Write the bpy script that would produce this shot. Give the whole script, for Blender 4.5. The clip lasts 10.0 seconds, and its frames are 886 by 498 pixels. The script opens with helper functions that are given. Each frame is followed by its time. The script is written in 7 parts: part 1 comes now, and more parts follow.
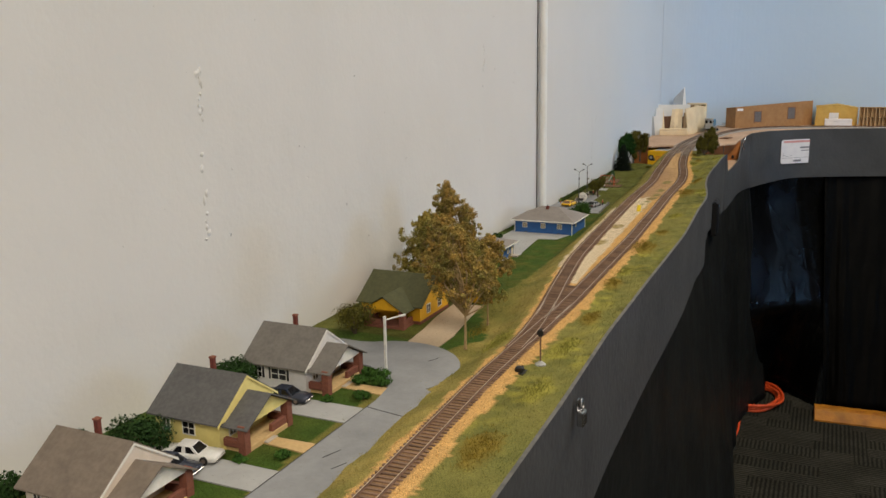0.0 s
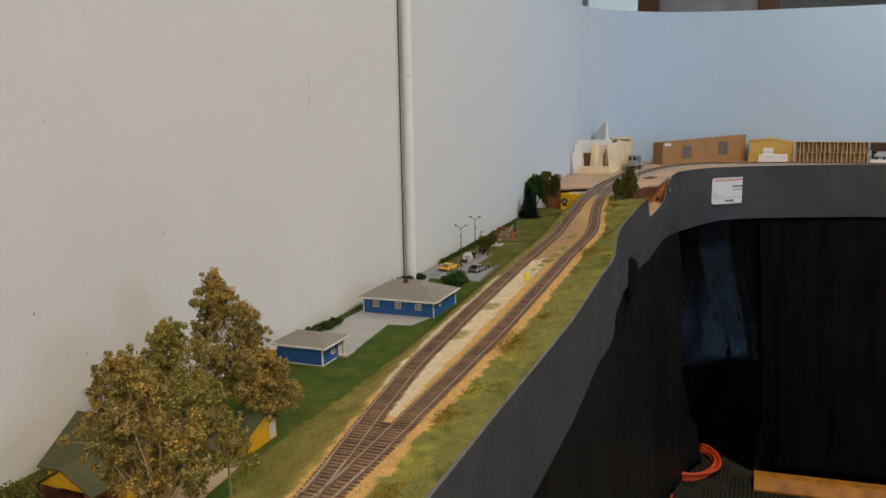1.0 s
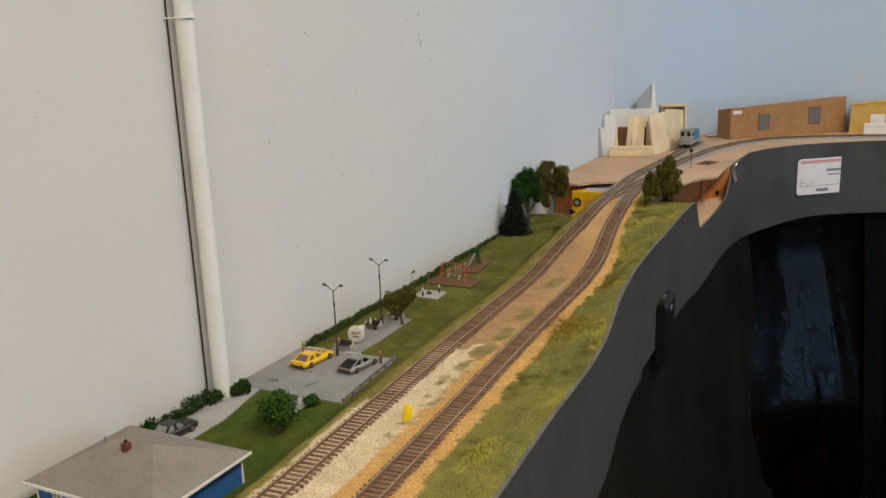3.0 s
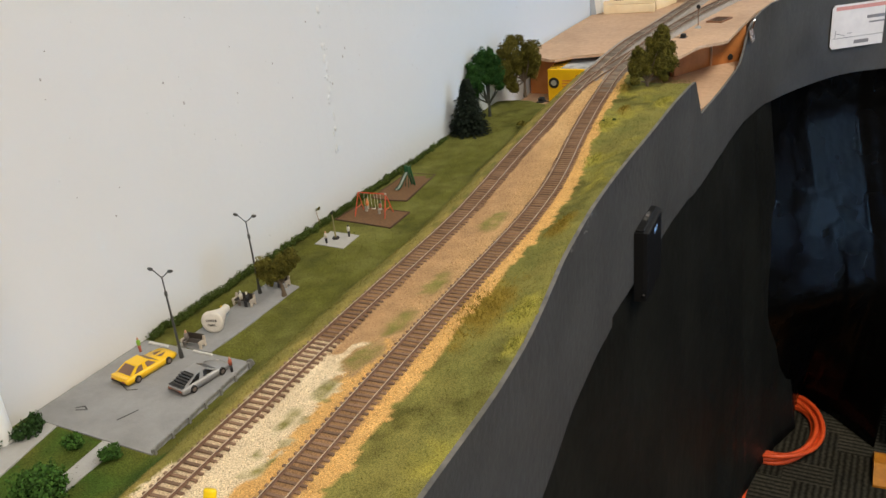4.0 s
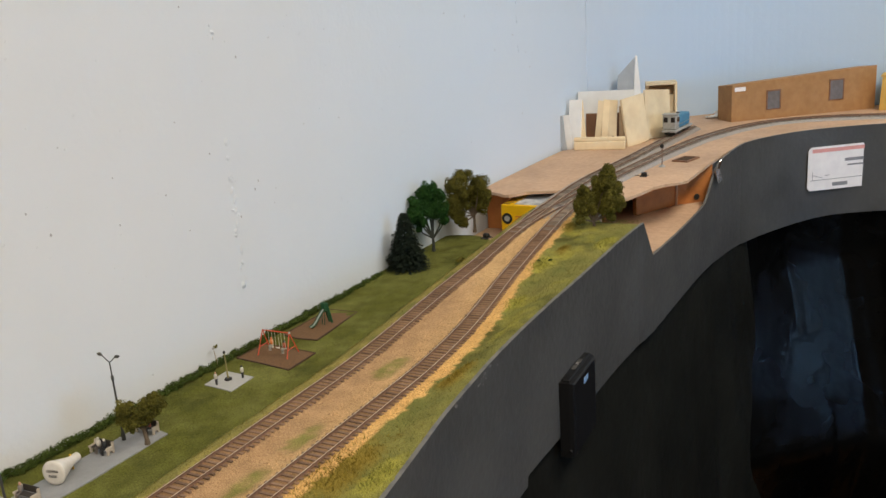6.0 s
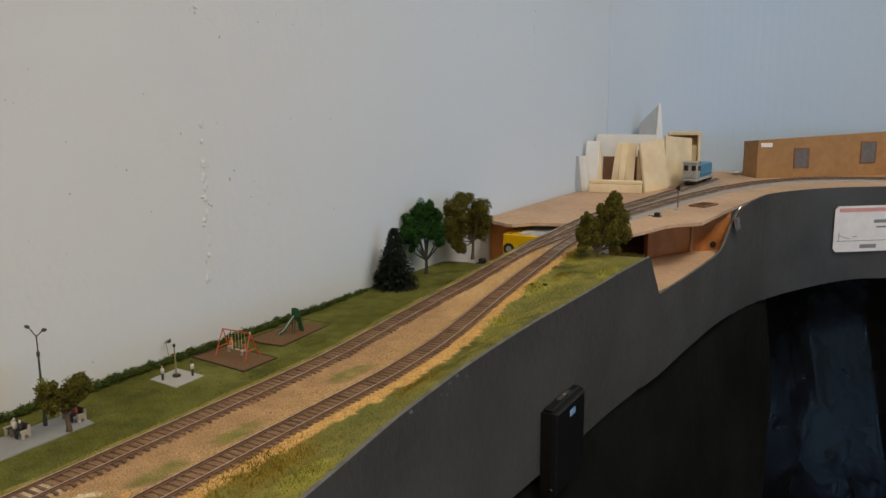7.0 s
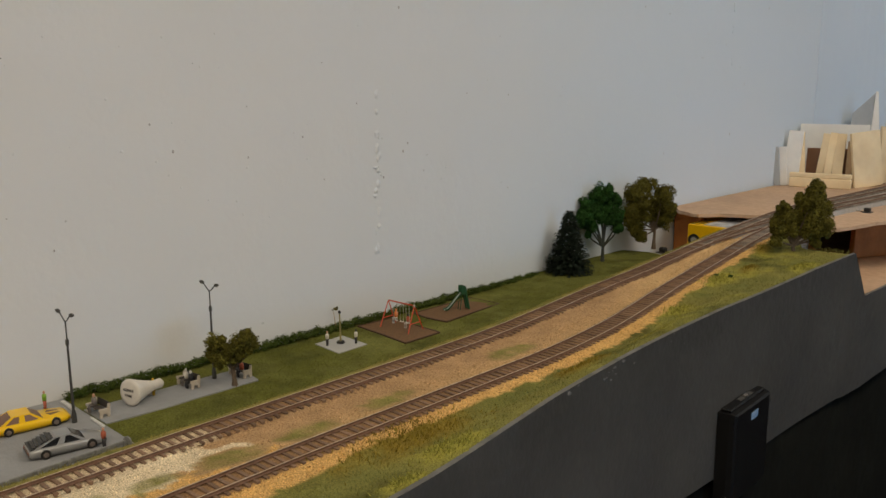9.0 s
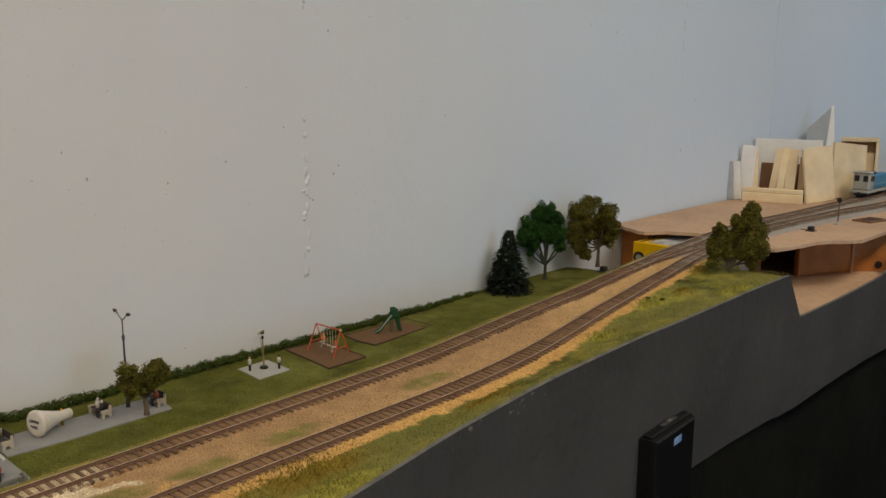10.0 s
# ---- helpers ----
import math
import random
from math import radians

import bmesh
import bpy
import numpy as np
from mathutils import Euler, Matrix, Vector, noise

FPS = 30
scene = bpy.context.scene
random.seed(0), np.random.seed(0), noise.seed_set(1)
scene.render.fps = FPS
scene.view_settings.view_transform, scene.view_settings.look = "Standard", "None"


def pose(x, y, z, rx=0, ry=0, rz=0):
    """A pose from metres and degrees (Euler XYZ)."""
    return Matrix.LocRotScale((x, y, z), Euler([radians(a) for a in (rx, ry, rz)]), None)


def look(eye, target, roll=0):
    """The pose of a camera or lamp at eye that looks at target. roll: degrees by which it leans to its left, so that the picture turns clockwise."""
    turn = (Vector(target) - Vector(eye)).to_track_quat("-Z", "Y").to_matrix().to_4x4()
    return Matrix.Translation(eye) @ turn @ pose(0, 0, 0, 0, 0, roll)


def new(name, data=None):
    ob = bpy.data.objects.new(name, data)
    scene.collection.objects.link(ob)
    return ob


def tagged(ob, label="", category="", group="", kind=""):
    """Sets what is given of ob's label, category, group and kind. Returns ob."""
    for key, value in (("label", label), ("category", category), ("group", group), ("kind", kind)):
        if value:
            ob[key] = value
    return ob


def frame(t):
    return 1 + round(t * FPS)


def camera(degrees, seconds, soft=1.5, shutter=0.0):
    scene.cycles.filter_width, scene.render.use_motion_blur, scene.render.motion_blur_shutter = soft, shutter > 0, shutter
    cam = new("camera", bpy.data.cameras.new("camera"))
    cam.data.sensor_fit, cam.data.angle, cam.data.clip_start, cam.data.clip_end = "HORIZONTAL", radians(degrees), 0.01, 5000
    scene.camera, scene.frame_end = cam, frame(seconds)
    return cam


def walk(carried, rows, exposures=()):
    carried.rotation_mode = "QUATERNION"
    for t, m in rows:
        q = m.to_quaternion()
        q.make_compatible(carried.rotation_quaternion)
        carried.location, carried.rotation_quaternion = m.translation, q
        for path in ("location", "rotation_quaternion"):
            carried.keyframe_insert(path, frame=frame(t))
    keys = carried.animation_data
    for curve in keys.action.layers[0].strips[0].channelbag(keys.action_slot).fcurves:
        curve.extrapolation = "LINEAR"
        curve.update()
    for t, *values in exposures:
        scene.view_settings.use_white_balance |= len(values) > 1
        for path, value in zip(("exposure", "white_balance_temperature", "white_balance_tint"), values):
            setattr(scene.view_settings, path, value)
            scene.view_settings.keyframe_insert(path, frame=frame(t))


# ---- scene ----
cam = camera(55.1, 10.0)
PATH = [
    (0, (0.614, 0.014, 1.383), (-0.199, 1.791, 0.957), -1.0),
    (0.5, (0.615, 0.249, 1.386), (-0.077, 2.084, 0.996), -1.0),
    (1, (0.634, 0.456, 1.391), (-0.078, 2.289, 1.024), -0.9),
    (1.5, (0.621, 0.692, 1.396), (-0.011, 2.542, 0.976), -3.2),
    (2, (0.591, 0.854, 1.391), (-0.056, 2.699, 0.971), -3.2),
    (2.2, (0.591, 0.923, 1.38), (-0.102, 2.754, 0.971), -3.3),
    (3.3, (0.595, 1.386, 1.388), (-0.305, 3.09, 0.855), -2.5),
    (3.5, (0.594, 1.463, 1.401), (-0.289, 3.144, 0.772), -3.8),
    (4, (0.591, 1.589, 1.407), (-0.321, 3.175, 0.599), -5.7),
    (4.5, (0.622, 1.625, 1.404), (-0.355, 3.138, 0.534), -7.4),
    (5, (0.65, 1.627, 1.405), (-0.322, 3.134, 0.519), -8.2),
    (5.5, (0.69, 1.658, 1.402), (-0.286, 3.205, 0.593), -8.7),
    (6, (0.678, 1.706, 1.398), (-0.314, 3.359, 0.864), -4.2),
    (6.2, (0.673, 1.726, 1.388), (-0.319, 3.409, 0.958), -2.2),
    (7.3, (0.692, 1.8, 1.297), (-0.41, 3.427, 0.923), -0.5),
    (7.5, (0.685, 1.814, 1.292), (-0.455, 3.415, 0.92), -0.8),
    (8, (0.683, 1.818, 1.29), (-0.476, 3.405, 0.916), -0.1),
    (8.5, (0.684, 1.814, 1.289), (-0.646, 3.261, 0.915), -0.2),
    (9, (0.684, 1.811, 1.288), (-0.713, 3.19, 0.908), -0.3),
    (9.5, (0.688, 1.817, 1.302), (-0.713, 3.191, 0.914), 0.2),
    (10, (0.725, 1.858, 1.315), (-0.651, 3.258, 0.93), 0.2),
]
EXPOSURES = [(0, 0.43, 6360, 10), (0.5, 0.33, 6370, 10), (1, 0.26, 6390, 10), (1.5, 0.42, 6410, 10), (2, 0.62, 6440, 10), (3.5, 0.42, 6700, 10), (4, 0.84, 6530, 10), (4.5, 0.84, 6550, 10),
             (5, 0.86, 6530, 10), (5.5, 0.82, 6460, 10), (6, 0.77, 6480, 10), (7.5, 0.10, 6870, 10), (9, 0.13, 6960, 10), (10, 0.11, 6940, 10)]
walk(cam, [(t, look(eye, target, roll)) for t, eye, target, roll in PATH], EXPOSURES)

# ---- world, lights ----
world = bpy.data.worlds.new("sky")
scene.world = world
world.use_nodes = True
_wn = world.node_tree
_sky = _wn.nodes.new("ShaderNodeTexSky")
_sky.sky_type, _sky.sun_disc = "NISHITA", False
_sky.sun_elevation, _sky.sun_rotation = radians(35), radians(60)
_wn.links.new(_sky.outputs[0], _wn.nodes["Background"].inputs[0])
_wn.nodes["Background"].inputs[1].default_value = 0.10


def area(name, at, target, sx, sy, watts, colour):
    lamp = bpy.data.lights.new(name, "AREA")
    lamp.shape, lamp.size, lamp.size_y = "RECTANGLE", sx, sy
    lamp.energy, lamp.color = watts, colour
    ob = new(name, lamp)
    ob.matrix_world = look(at, target)
    return ob


WARM = (1.0, 0.89, 0.74)
for k, (ly, watts) in enumerate(((-0.9, 33), (1.3, 17), (3.1, 17))):
    area("ceiling_lamp", (1.25, ly, 2.54), (1.25, ly, 0), 0.55, 1.2, watts, WARM)
area("window_daylight", (4.148, 2.95, 1.15), (0.0, 2.95, 1.15), 1.3, 0.46, 11.5, (0.22, 0.52, 1.0))
area("window_daylight_upper", (4.148, 2.95, 1.89), (0.0, 2.95, 1.89), 1.3, 1.00, 4, (0.46, 0.74, 1.0))
area("window_daylight_north", (-0.75, 6.85, 1.9), (0.6, 4.4, 1.4), 0.9, 1.1, 10, (0.70, 0.85, 1.0))

# ---- mesh tools ----
class Geo:
    """Vertices and faces of one mesh in the making, with a material slot for each face."""

    def __init__(self):
        self.v, self.f, self.m = [], [], []

    def add(self, verts, faces, slot=0, at=None):
        n = len(self.v)
        if at is not None:
            verts = [tuple(at @ Vector(p)) for p in verts]
        self.v += [tuple(p) for p in verts]
        self.f += [tuple(n + i for i in face) for face in faces]
        self.m += [slot] * len(faces)
        return self

    def box(self, x0, y0, z0, x1, y1, z1, bev=0.0, slot=0, at=None):
        lo, hi = (x0, y0, z0), (x1, y1, z1)
        if bev <= 0:
            vs = [(x, y, z) for x in (x0, x1) for y in (y0, y1) for z in (z0, z1)]
            return self.add(vs, [(0, 1, 3, 2), (4, 6, 7, 5), (0, 4, 5, 1), (2, 3, 7, 6), (0, 2, 6, 4), (1, 5, 7, 3)], slot, at)
        vs, idx = [], {}
        for sx in (0, 1):
            for sy in (0, 1):
                for sz in (0, 1):
                    s = (sx, sy, sz)
                    for axis in range(3):
                        p = [0, 0, 0]
                        for a in range(3):
                            base = hi[a] if s[a] else lo[a]
                            p[a] = base if a == axis else base + (-bev if s[a] else bev)
                        idx[s, axis] = len(vs)
                        vs.append(tuple(p))
        fs = []
        for axis in range(3):
            b, c = [(1, 2), (2, 0), (0, 1)][axis]
            for side in (0, 1):
                loop = []
                for sb, sc in ((0, 0), (1, 0), (1, 1), (0, 1)):
                    s = [0, 0, 0]
                    s[axis], s[b], s[c] = side, sb, sc
                    loop.append(idx[tuple(s), axis])
                fs.append(tuple(loop if side else reversed(loop)))
            for sb in (0, 1):
                for sc in (0, 1):
                    s, e = [0, 0, 0], [0, 0, 0]
                    s[axis], e[axis] = 0, 1
                    s[b] = e[b] = sb
                    s[c] = e[c] = sc
                    s, e = tuple(s), tuple(e)
                    loop = (idx[s, b], idx[e, b], idx[e, c], idx[s, c])
                    fs.append(loop if sb == sc else tuple(reversed(loop)))
        for sx in (0, 1):
            for sy in (0, 1):
                for sz in (0, 1):
                    s = (sx, sy, sz)
                    tri = (idx[s, 0], idx[s, 1], idx[s, 2])
                    fs.append(tri if (sx + sy + sz) % 2 else tuple(reversed(tri)))
        return self.add(vs, fs, slot, at)

    def tube(self, pts, radii, n=6, slot=0, at=None):
        pts = [Vector(p) for p in pts]
        if not isinstance(radii, (list, tuple)):
            radii = [radii] * len(pts)
        vs, fs = [], []
        for i, p in enumerate(pts):
            d = (pts[min(i + 1, len(pts) - 1)] - pts[max(i - 1, 0)]).normalized()
            u = d.cross(Vector((0, 0, 1)) if abs(d.z) < 0.9 else Vector((1, 0, 0))).normalized()
            w = d.cross(u)
            for k in range(n):
                a = 2 * math.pi * k / n
                vs.append(p + (u * math.cos(a) + w * math.sin(a)) * radii[i])
        for i in range(len(pts) - 1):
            for k in range(n):
                fs.append((i * n + k, i * n + (k + 1) % n, (i + 1) * n + (k + 1) % n, (i + 1) * n + k))
        fs.append(tuple(reversed(range(n))))
        fs.append(tuple((len(pts) - 1) * n + k for k in range(n)))
        return self.add(vs, fs, slot, at)

    def lathe(self, profile, n=12, slot=0, at=None):
        vs, fs = [], []
        for r, z in profile:
            for k in range(n):
                a = 2 * math.pi * k / n
                vs.append((r * math.cos(a), r * math.sin(a), z))
        for i in range(len(profile) - 1):
            for k in range(n):
                fs.append((i * n + k, i * n + (k + 1) % n, (i + 1) * n + (k + 1) % n, (i + 1) * n + k))
        fs.append(tuple(reversed(range(n))))
        fs.append(tuple((len(profile) - 1) * n + k for k in range(n)))
        return self.add(vs, fs, slot, at)

    def prism(self, poly, z0, z1, slot=0, at=None):
        n = len(poly)
        turn = sum(poly[i][0] * poly[(i + 1) % n][1] - poly[(i + 1) % n][0] * poly[i][1] for i in range(n))
        if turn < 0:
            poly = list(reversed(poly))
        vs = [(x, y, z0) for x, y in poly] + [(x, y, z1) for x, y in poly]
        fs = [tuple(reversed(range(n))), tuple(range(n, 2 * n))]
        fs += [(i, (i + 1) % n, n + (i + 1) % n, n + i) for i in range(n)]
        return self.add(vs, fs, slot, at)

    def loft(self, rings, slot=0, at=None):
        n = len(rings[0])
        vs = [p for r in rings for p in r]
        fs = [(i * n + k, i * n + (k + 1) % n, (i + 1) * n + (k + 1) % n, (i + 1) * n + k) for i in range(len(rings) - 1) for k in range(n)]
        fs += [tuple(reversed(range(n))), tuple((len(rings) - 1) * n + k for k in range(n))]
        return self.add(vs, fs, slot, at)

    def mesh(self, name, mats, smooth=False):
        me = bpy.data.meshes.new(name)
        me.from_pydata(self.v, [], self.f)
        for m in mats if isinstance(mats, (list, tuple)) else [mats]:
            me.materials.append(m)
        if any(self.m):
            me.polygons.foreach_set("material_index", self.m)
        if smooth:
            me.polygons.foreach_set("use_smooth", [True] * len(me.polygons))
        me.update()
        return me


def part(name, geo, material, parent, label="", at=None, smooth=False):
    """Links geo as one mesh object under a thing or a part."""
    ob = new(name, geo.mesh(name, material, smooth) if isinstance(geo, Geo) else geo)
    ob.parent = parent
    if at is not None:
        ob.matrix_basis = at
    return tagged(ob, label)


def thing(name, label, category, at=None, geo=None, material=None, group="", kind="", smooth=False):
    """A top-level thing: a mesh, or an Empty at its base."""
    ob = new(name, geo.mesh(name, material, smooth) if geo is not None else None)
    if at is not None:
        ob.matrix_basis = at
    return tagged(ob, label, category, group, kind)


def structure(name, label, category, geo, material, smooth=False):
    return thing(name, label, category, geo=geo, material=material, kind="structure", smooth=smooth)


def n2(x, y, s, seed=0.0):
    return noise.noise(Vector((x * s + seed, y * s - seed, seed * 0.37)))


def smooth01(a, b, v):
    t = min(1.0, max(0.0, (v - a) / (b - a)))
    return t * t * (3 - 2 * t)


# ---- materials ----
def mat(name, c1, c2=None, rough=0.6, metal=0.0, scale=200.0, bump=0.15, fine=3.0, per="", spread=0.25, spec=0.5, stain=0.0, stain_scale=12.0, coat=0.0):
    """Two colours mixed by noise at one scale, relief at a finer one, stains at a coarse one; per: 'island' or 'object' varies the value."""
    m = bpy.data.materials.new(name)
    m.use_nodes = True
    nt, b = m.node_tree, m.node_tree.nodes["Principled BSDF"]
    N = nt.nodes.new
    c2 = c2 or tuple(k * 0.78 for k in c1)
    geo = N("ShaderNodeNewGeometry")
    tex = N("ShaderNodeTexNoise")
    tex.inputs["Scale"].default_value, tex.inputs["Detail"].default_value = scale, 4
    nt.links.new(geo.outputs["Position"], tex.inputs["Vector"])
    ramp = N("ShaderNodeMapRange")
    ramp.inputs["From Min"].default_value, ramp.inputs["From Max"].default_value = 0.35, 0.65
    nt.links.new(tex.outputs["Fac"], ramp.inputs["Value"])
    mix = N("ShaderNodeMix")
    mix.data_type = "RGBA"
    mix.inputs["A"].default_value, mix.inputs["B"].default_value = (*c1, 1), (*c2, 1)
    nt.links.new(ramp.outputs["Result"], mix.inputs["Factor"])
    colour = mix.outputs["Result"]
    if stain > 0:
        st = N("ShaderNodeTexNoise")
        st.inputs["Scale"].default_value, st.inputs["Detail"].default_value = stain_scale, 5
        nt.links.new(geo.outputs["Position"], st.inputs["Vector"])
        sr = N("ShaderNodeMapRange")
        sr.inputs["From Min"].default_value, sr.inputs["From Max"].default_value = 0.4, 0.7
        sr.inputs["To Min"].default_value, sr.inputs["To Max"].default_value = 1.0, 1.0 - stain
        nt.links.new(st.outputs["Fac"], sr.inputs["Value"])
        hs = N("ShaderNodeHueSaturation")
        nt.links.new(sr.outputs["Result"], hs.inputs["Value"])
        nt.links.new(colour, hs.inputs["Color"])
        colour = hs.outputs["Color"]
    if per:
        if per == "island":
            src = geo.outputs["Random Per Island"]
        else:
            src = N("ShaderNodeObjectInfo").outputs["Random"]
        vr = N("ShaderNodeMapRange")
        vr.inputs["To Min"].default_value, vr.inputs["To Max"].default_value = 1 - spread, 1 + spread
        nt.links.new(src, vr.inputs["Value"])
        hs = N("ShaderNodeHueSaturation")
        nt.links.new(vr.outputs["Result"], hs.inputs["Value"])
        nt.links.new(colour, hs.inputs["Color"])
        colour = hs.outputs["Color"]
    nt.links.new(colour, b.inputs["Base Color"])
    b.inputs["Roughness"].default_value, b.inputs["Metallic"].default_value = rough, metal
    b.inputs["Specular IOR Level"].default_value = spec
    b.inputs["Coat Weight"].default_value = coat
    if bump > 0:
        t2 = N("ShaderNodeTexNoise")
        t2.inputs["Scale"].default_value, t2.inputs["Detail"].default_value = scale * fine, 3
        nt.links.new(geo.outputs["Position"], t2.inputs["Vector"])
        bp = N("ShaderNodeBump")
        bp.inputs["Strength"].default_value, bp.inputs["Distance"].default_value = bump, 0.5 / (scale * fine)
        nt.links.new(t2.outputs["Fac"], bp.inputs["Height"])
        nt.links.new(bp.outputs["Normal"], b.inputs["Normal"])
        rr = N("ShaderNodeMapRange")
        rr.inputs["To Min"].default_value, rr.inputs["To Max"].default_value = max(0.03, rough - 0.08), min(1, rough + 0.1)
        nt.links.new(t2.outputs["Fac"], rr.inputs["Value"])
        nt.links.new(rr.outputs["Result"], b.inputs["Roughness"])
    return m


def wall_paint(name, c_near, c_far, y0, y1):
    """Matt wall paint with its colour faded from one tone to another along y, with roller relief and pits."""
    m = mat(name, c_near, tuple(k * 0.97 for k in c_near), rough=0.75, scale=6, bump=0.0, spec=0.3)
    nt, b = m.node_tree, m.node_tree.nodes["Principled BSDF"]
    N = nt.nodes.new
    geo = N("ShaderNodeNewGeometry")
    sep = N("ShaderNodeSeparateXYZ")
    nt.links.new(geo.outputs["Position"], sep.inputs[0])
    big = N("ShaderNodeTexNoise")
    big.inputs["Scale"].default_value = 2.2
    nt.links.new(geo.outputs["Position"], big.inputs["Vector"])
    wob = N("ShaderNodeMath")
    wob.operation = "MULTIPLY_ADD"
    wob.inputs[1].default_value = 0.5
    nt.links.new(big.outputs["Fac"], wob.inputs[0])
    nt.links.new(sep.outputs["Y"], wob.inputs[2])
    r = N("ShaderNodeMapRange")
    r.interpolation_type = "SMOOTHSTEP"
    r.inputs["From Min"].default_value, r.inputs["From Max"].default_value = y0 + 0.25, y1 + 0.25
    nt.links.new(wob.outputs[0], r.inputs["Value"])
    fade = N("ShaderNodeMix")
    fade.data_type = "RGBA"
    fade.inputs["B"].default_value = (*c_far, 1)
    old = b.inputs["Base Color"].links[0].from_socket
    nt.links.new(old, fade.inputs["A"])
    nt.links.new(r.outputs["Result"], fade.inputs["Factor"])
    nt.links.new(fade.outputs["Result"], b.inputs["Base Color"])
    grain = N("ShaderNodeTexNoise")
    grain.inputs["Scale"].default_value, grain.inputs["Detail"].default_value = 160, 6
    pits = N("ShaderNodeTexVoronoi")
    pits.inputs["Scale"].default_value = 12
    lump = N("ShaderNodeTexNoise")
    lump.inputs["Scale"].default_value, lump.inputs["Detail"].default_value = 14, 3
    for t in (grain, pits, lump):
        nt.links.new(geo.outputs["Position"], t.inputs["Vector"])
    pr = N("ShaderNodeMapRange")
    pr.inputs["From Min"].default_value, pr.inputs["From Max"].default_value = 0.008, 0.022
    nt.links.new(pits.outputs["Distance"], pr.inputs["Value"])
    a1 = N("ShaderNodeMath")
    a1.operation = "MULTIPLY_ADD"
    a1.inputs[1].default_value = 0.22
    nt.links.new(grain.outputs["Fac"], a1.inputs[0])
    nt.links.new(pr.outputs["Result"], a1.inputs[2])
    a2 = N("ShaderNodeMath")
    a2.operation = "MULTIPLY_ADD"
    a2.inputs[1].default_value = 1.3
    nt.links.new(lump.outputs["Fac"], a2.inputs[0])
    nt.links.new(a1.outputs[0], a2.inputs[2])
    bp = N("ShaderNodeBump")
    bp.inputs["Strength"].default_value, bp.inputs["Distance"].default_value = 0.6, 0.0022
    nt.links.new(a2.outputs[0], bp.inputs["Height"])
    nt.links.new(bp.outputs["Normal"], b.inputs["Normal"])
    return m


def carpet_mat():
    """Ribbed carpet tiles: small blocks whose ribs run one way or the other, each block a shade of its own."""
    m = mat("carpet", (0.061, 0.057, 0.041), (0.035, 0.032, 0.024), rough=0.95, scale=120, bump=0.5, spec=0.1, stain=0.3, stain_scale=6)
    nt, b = m.node_tree, m.node_tree.nodes["Principled BSDF"]
    N = nt.nodes.new
    geo = N("ShaderNodeNewGeometry")
    br = N("ShaderNodeTexBrick")
    br.offset, br.squash = 0.37, 1.6
    br.inputs["Scale"].default_value, br.inputs["Brick Width"].default_value, br.inputs["Row Height"].default_value = 1.0, 0.11, 0.075
    br.inputs["Mortar Size"].default_value = 0.0
    br.inputs["Color1"].default_value, br.inputs["Color2"].default_value = (0, 0, 0, 1), (1, 1, 1, 1)
    nt.links.new(geo.outputs["Position"], br.inputs["Vector"])
    ribs = []
    for axis in ("X", "Y"):
        w = N("ShaderNodeTexWave")
        w.bands_direction = axis
        w.inputs["Scale"].default_value, w.inputs["Distortion"].default_value, w.inputs["Detail Scale"].default_value = 22, 1.5, 3
        nt.links.new(geo.outputs["Position"], w.inputs["Vector"])
        ribs.append(w)
    pick = N("ShaderNodeMath")
    pick.operation = "GREATER_THAN"
    pick.inputs[1].default_value = 0.5
    nt.links.new(br.outputs["Color"], pick.inputs[0])
    rib = N("ShaderNodeMix")
    rib.data_type = "RGBA"
    nt.links.new(pick.outputs[0], rib.inputs["Factor"])
    nt.links.new(ribs[0].outputs["Color"], rib.inputs["A"])
    nt.links.new(ribs[1].outputs["Color"], rib.inputs["B"])
    deep = N("ShaderNodeMapRange")
    deep.inputs["To Min"].default_value, deep.inputs["To Max"].default_value = 0.30, 1.15
    nt.links.new(rib.outputs["Result"], deep.inputs["Value"])
    shade = N("ShaderNodeMapRange")
    shade.inputs["To Min"].default_value, shade.inputs["To Max"].default_value = 0.65, 1.2
    nt.links.new(br.outputs["Color"], shade.inputs["Value"])
    both = N("ShaderNodeMath")
    both.operation = "MULTIPLY"
    nt.links.new(deep.outputs["Result"], both.inputs[0])
    nt.links.new(shade.outputs["Result"], both.inputs[1])
    hs = N("ShaderNodeHueSaturation")
    nt.links.new(both.outputs[0], hs.inputs["Value"])
    nt.links.new(b.inputs["Base Color"].links[0].from_socket, hs.inputs["Color"])
    nt.links.new(hs.outputs["Color"], b.inputs["Base Color"])
    return m


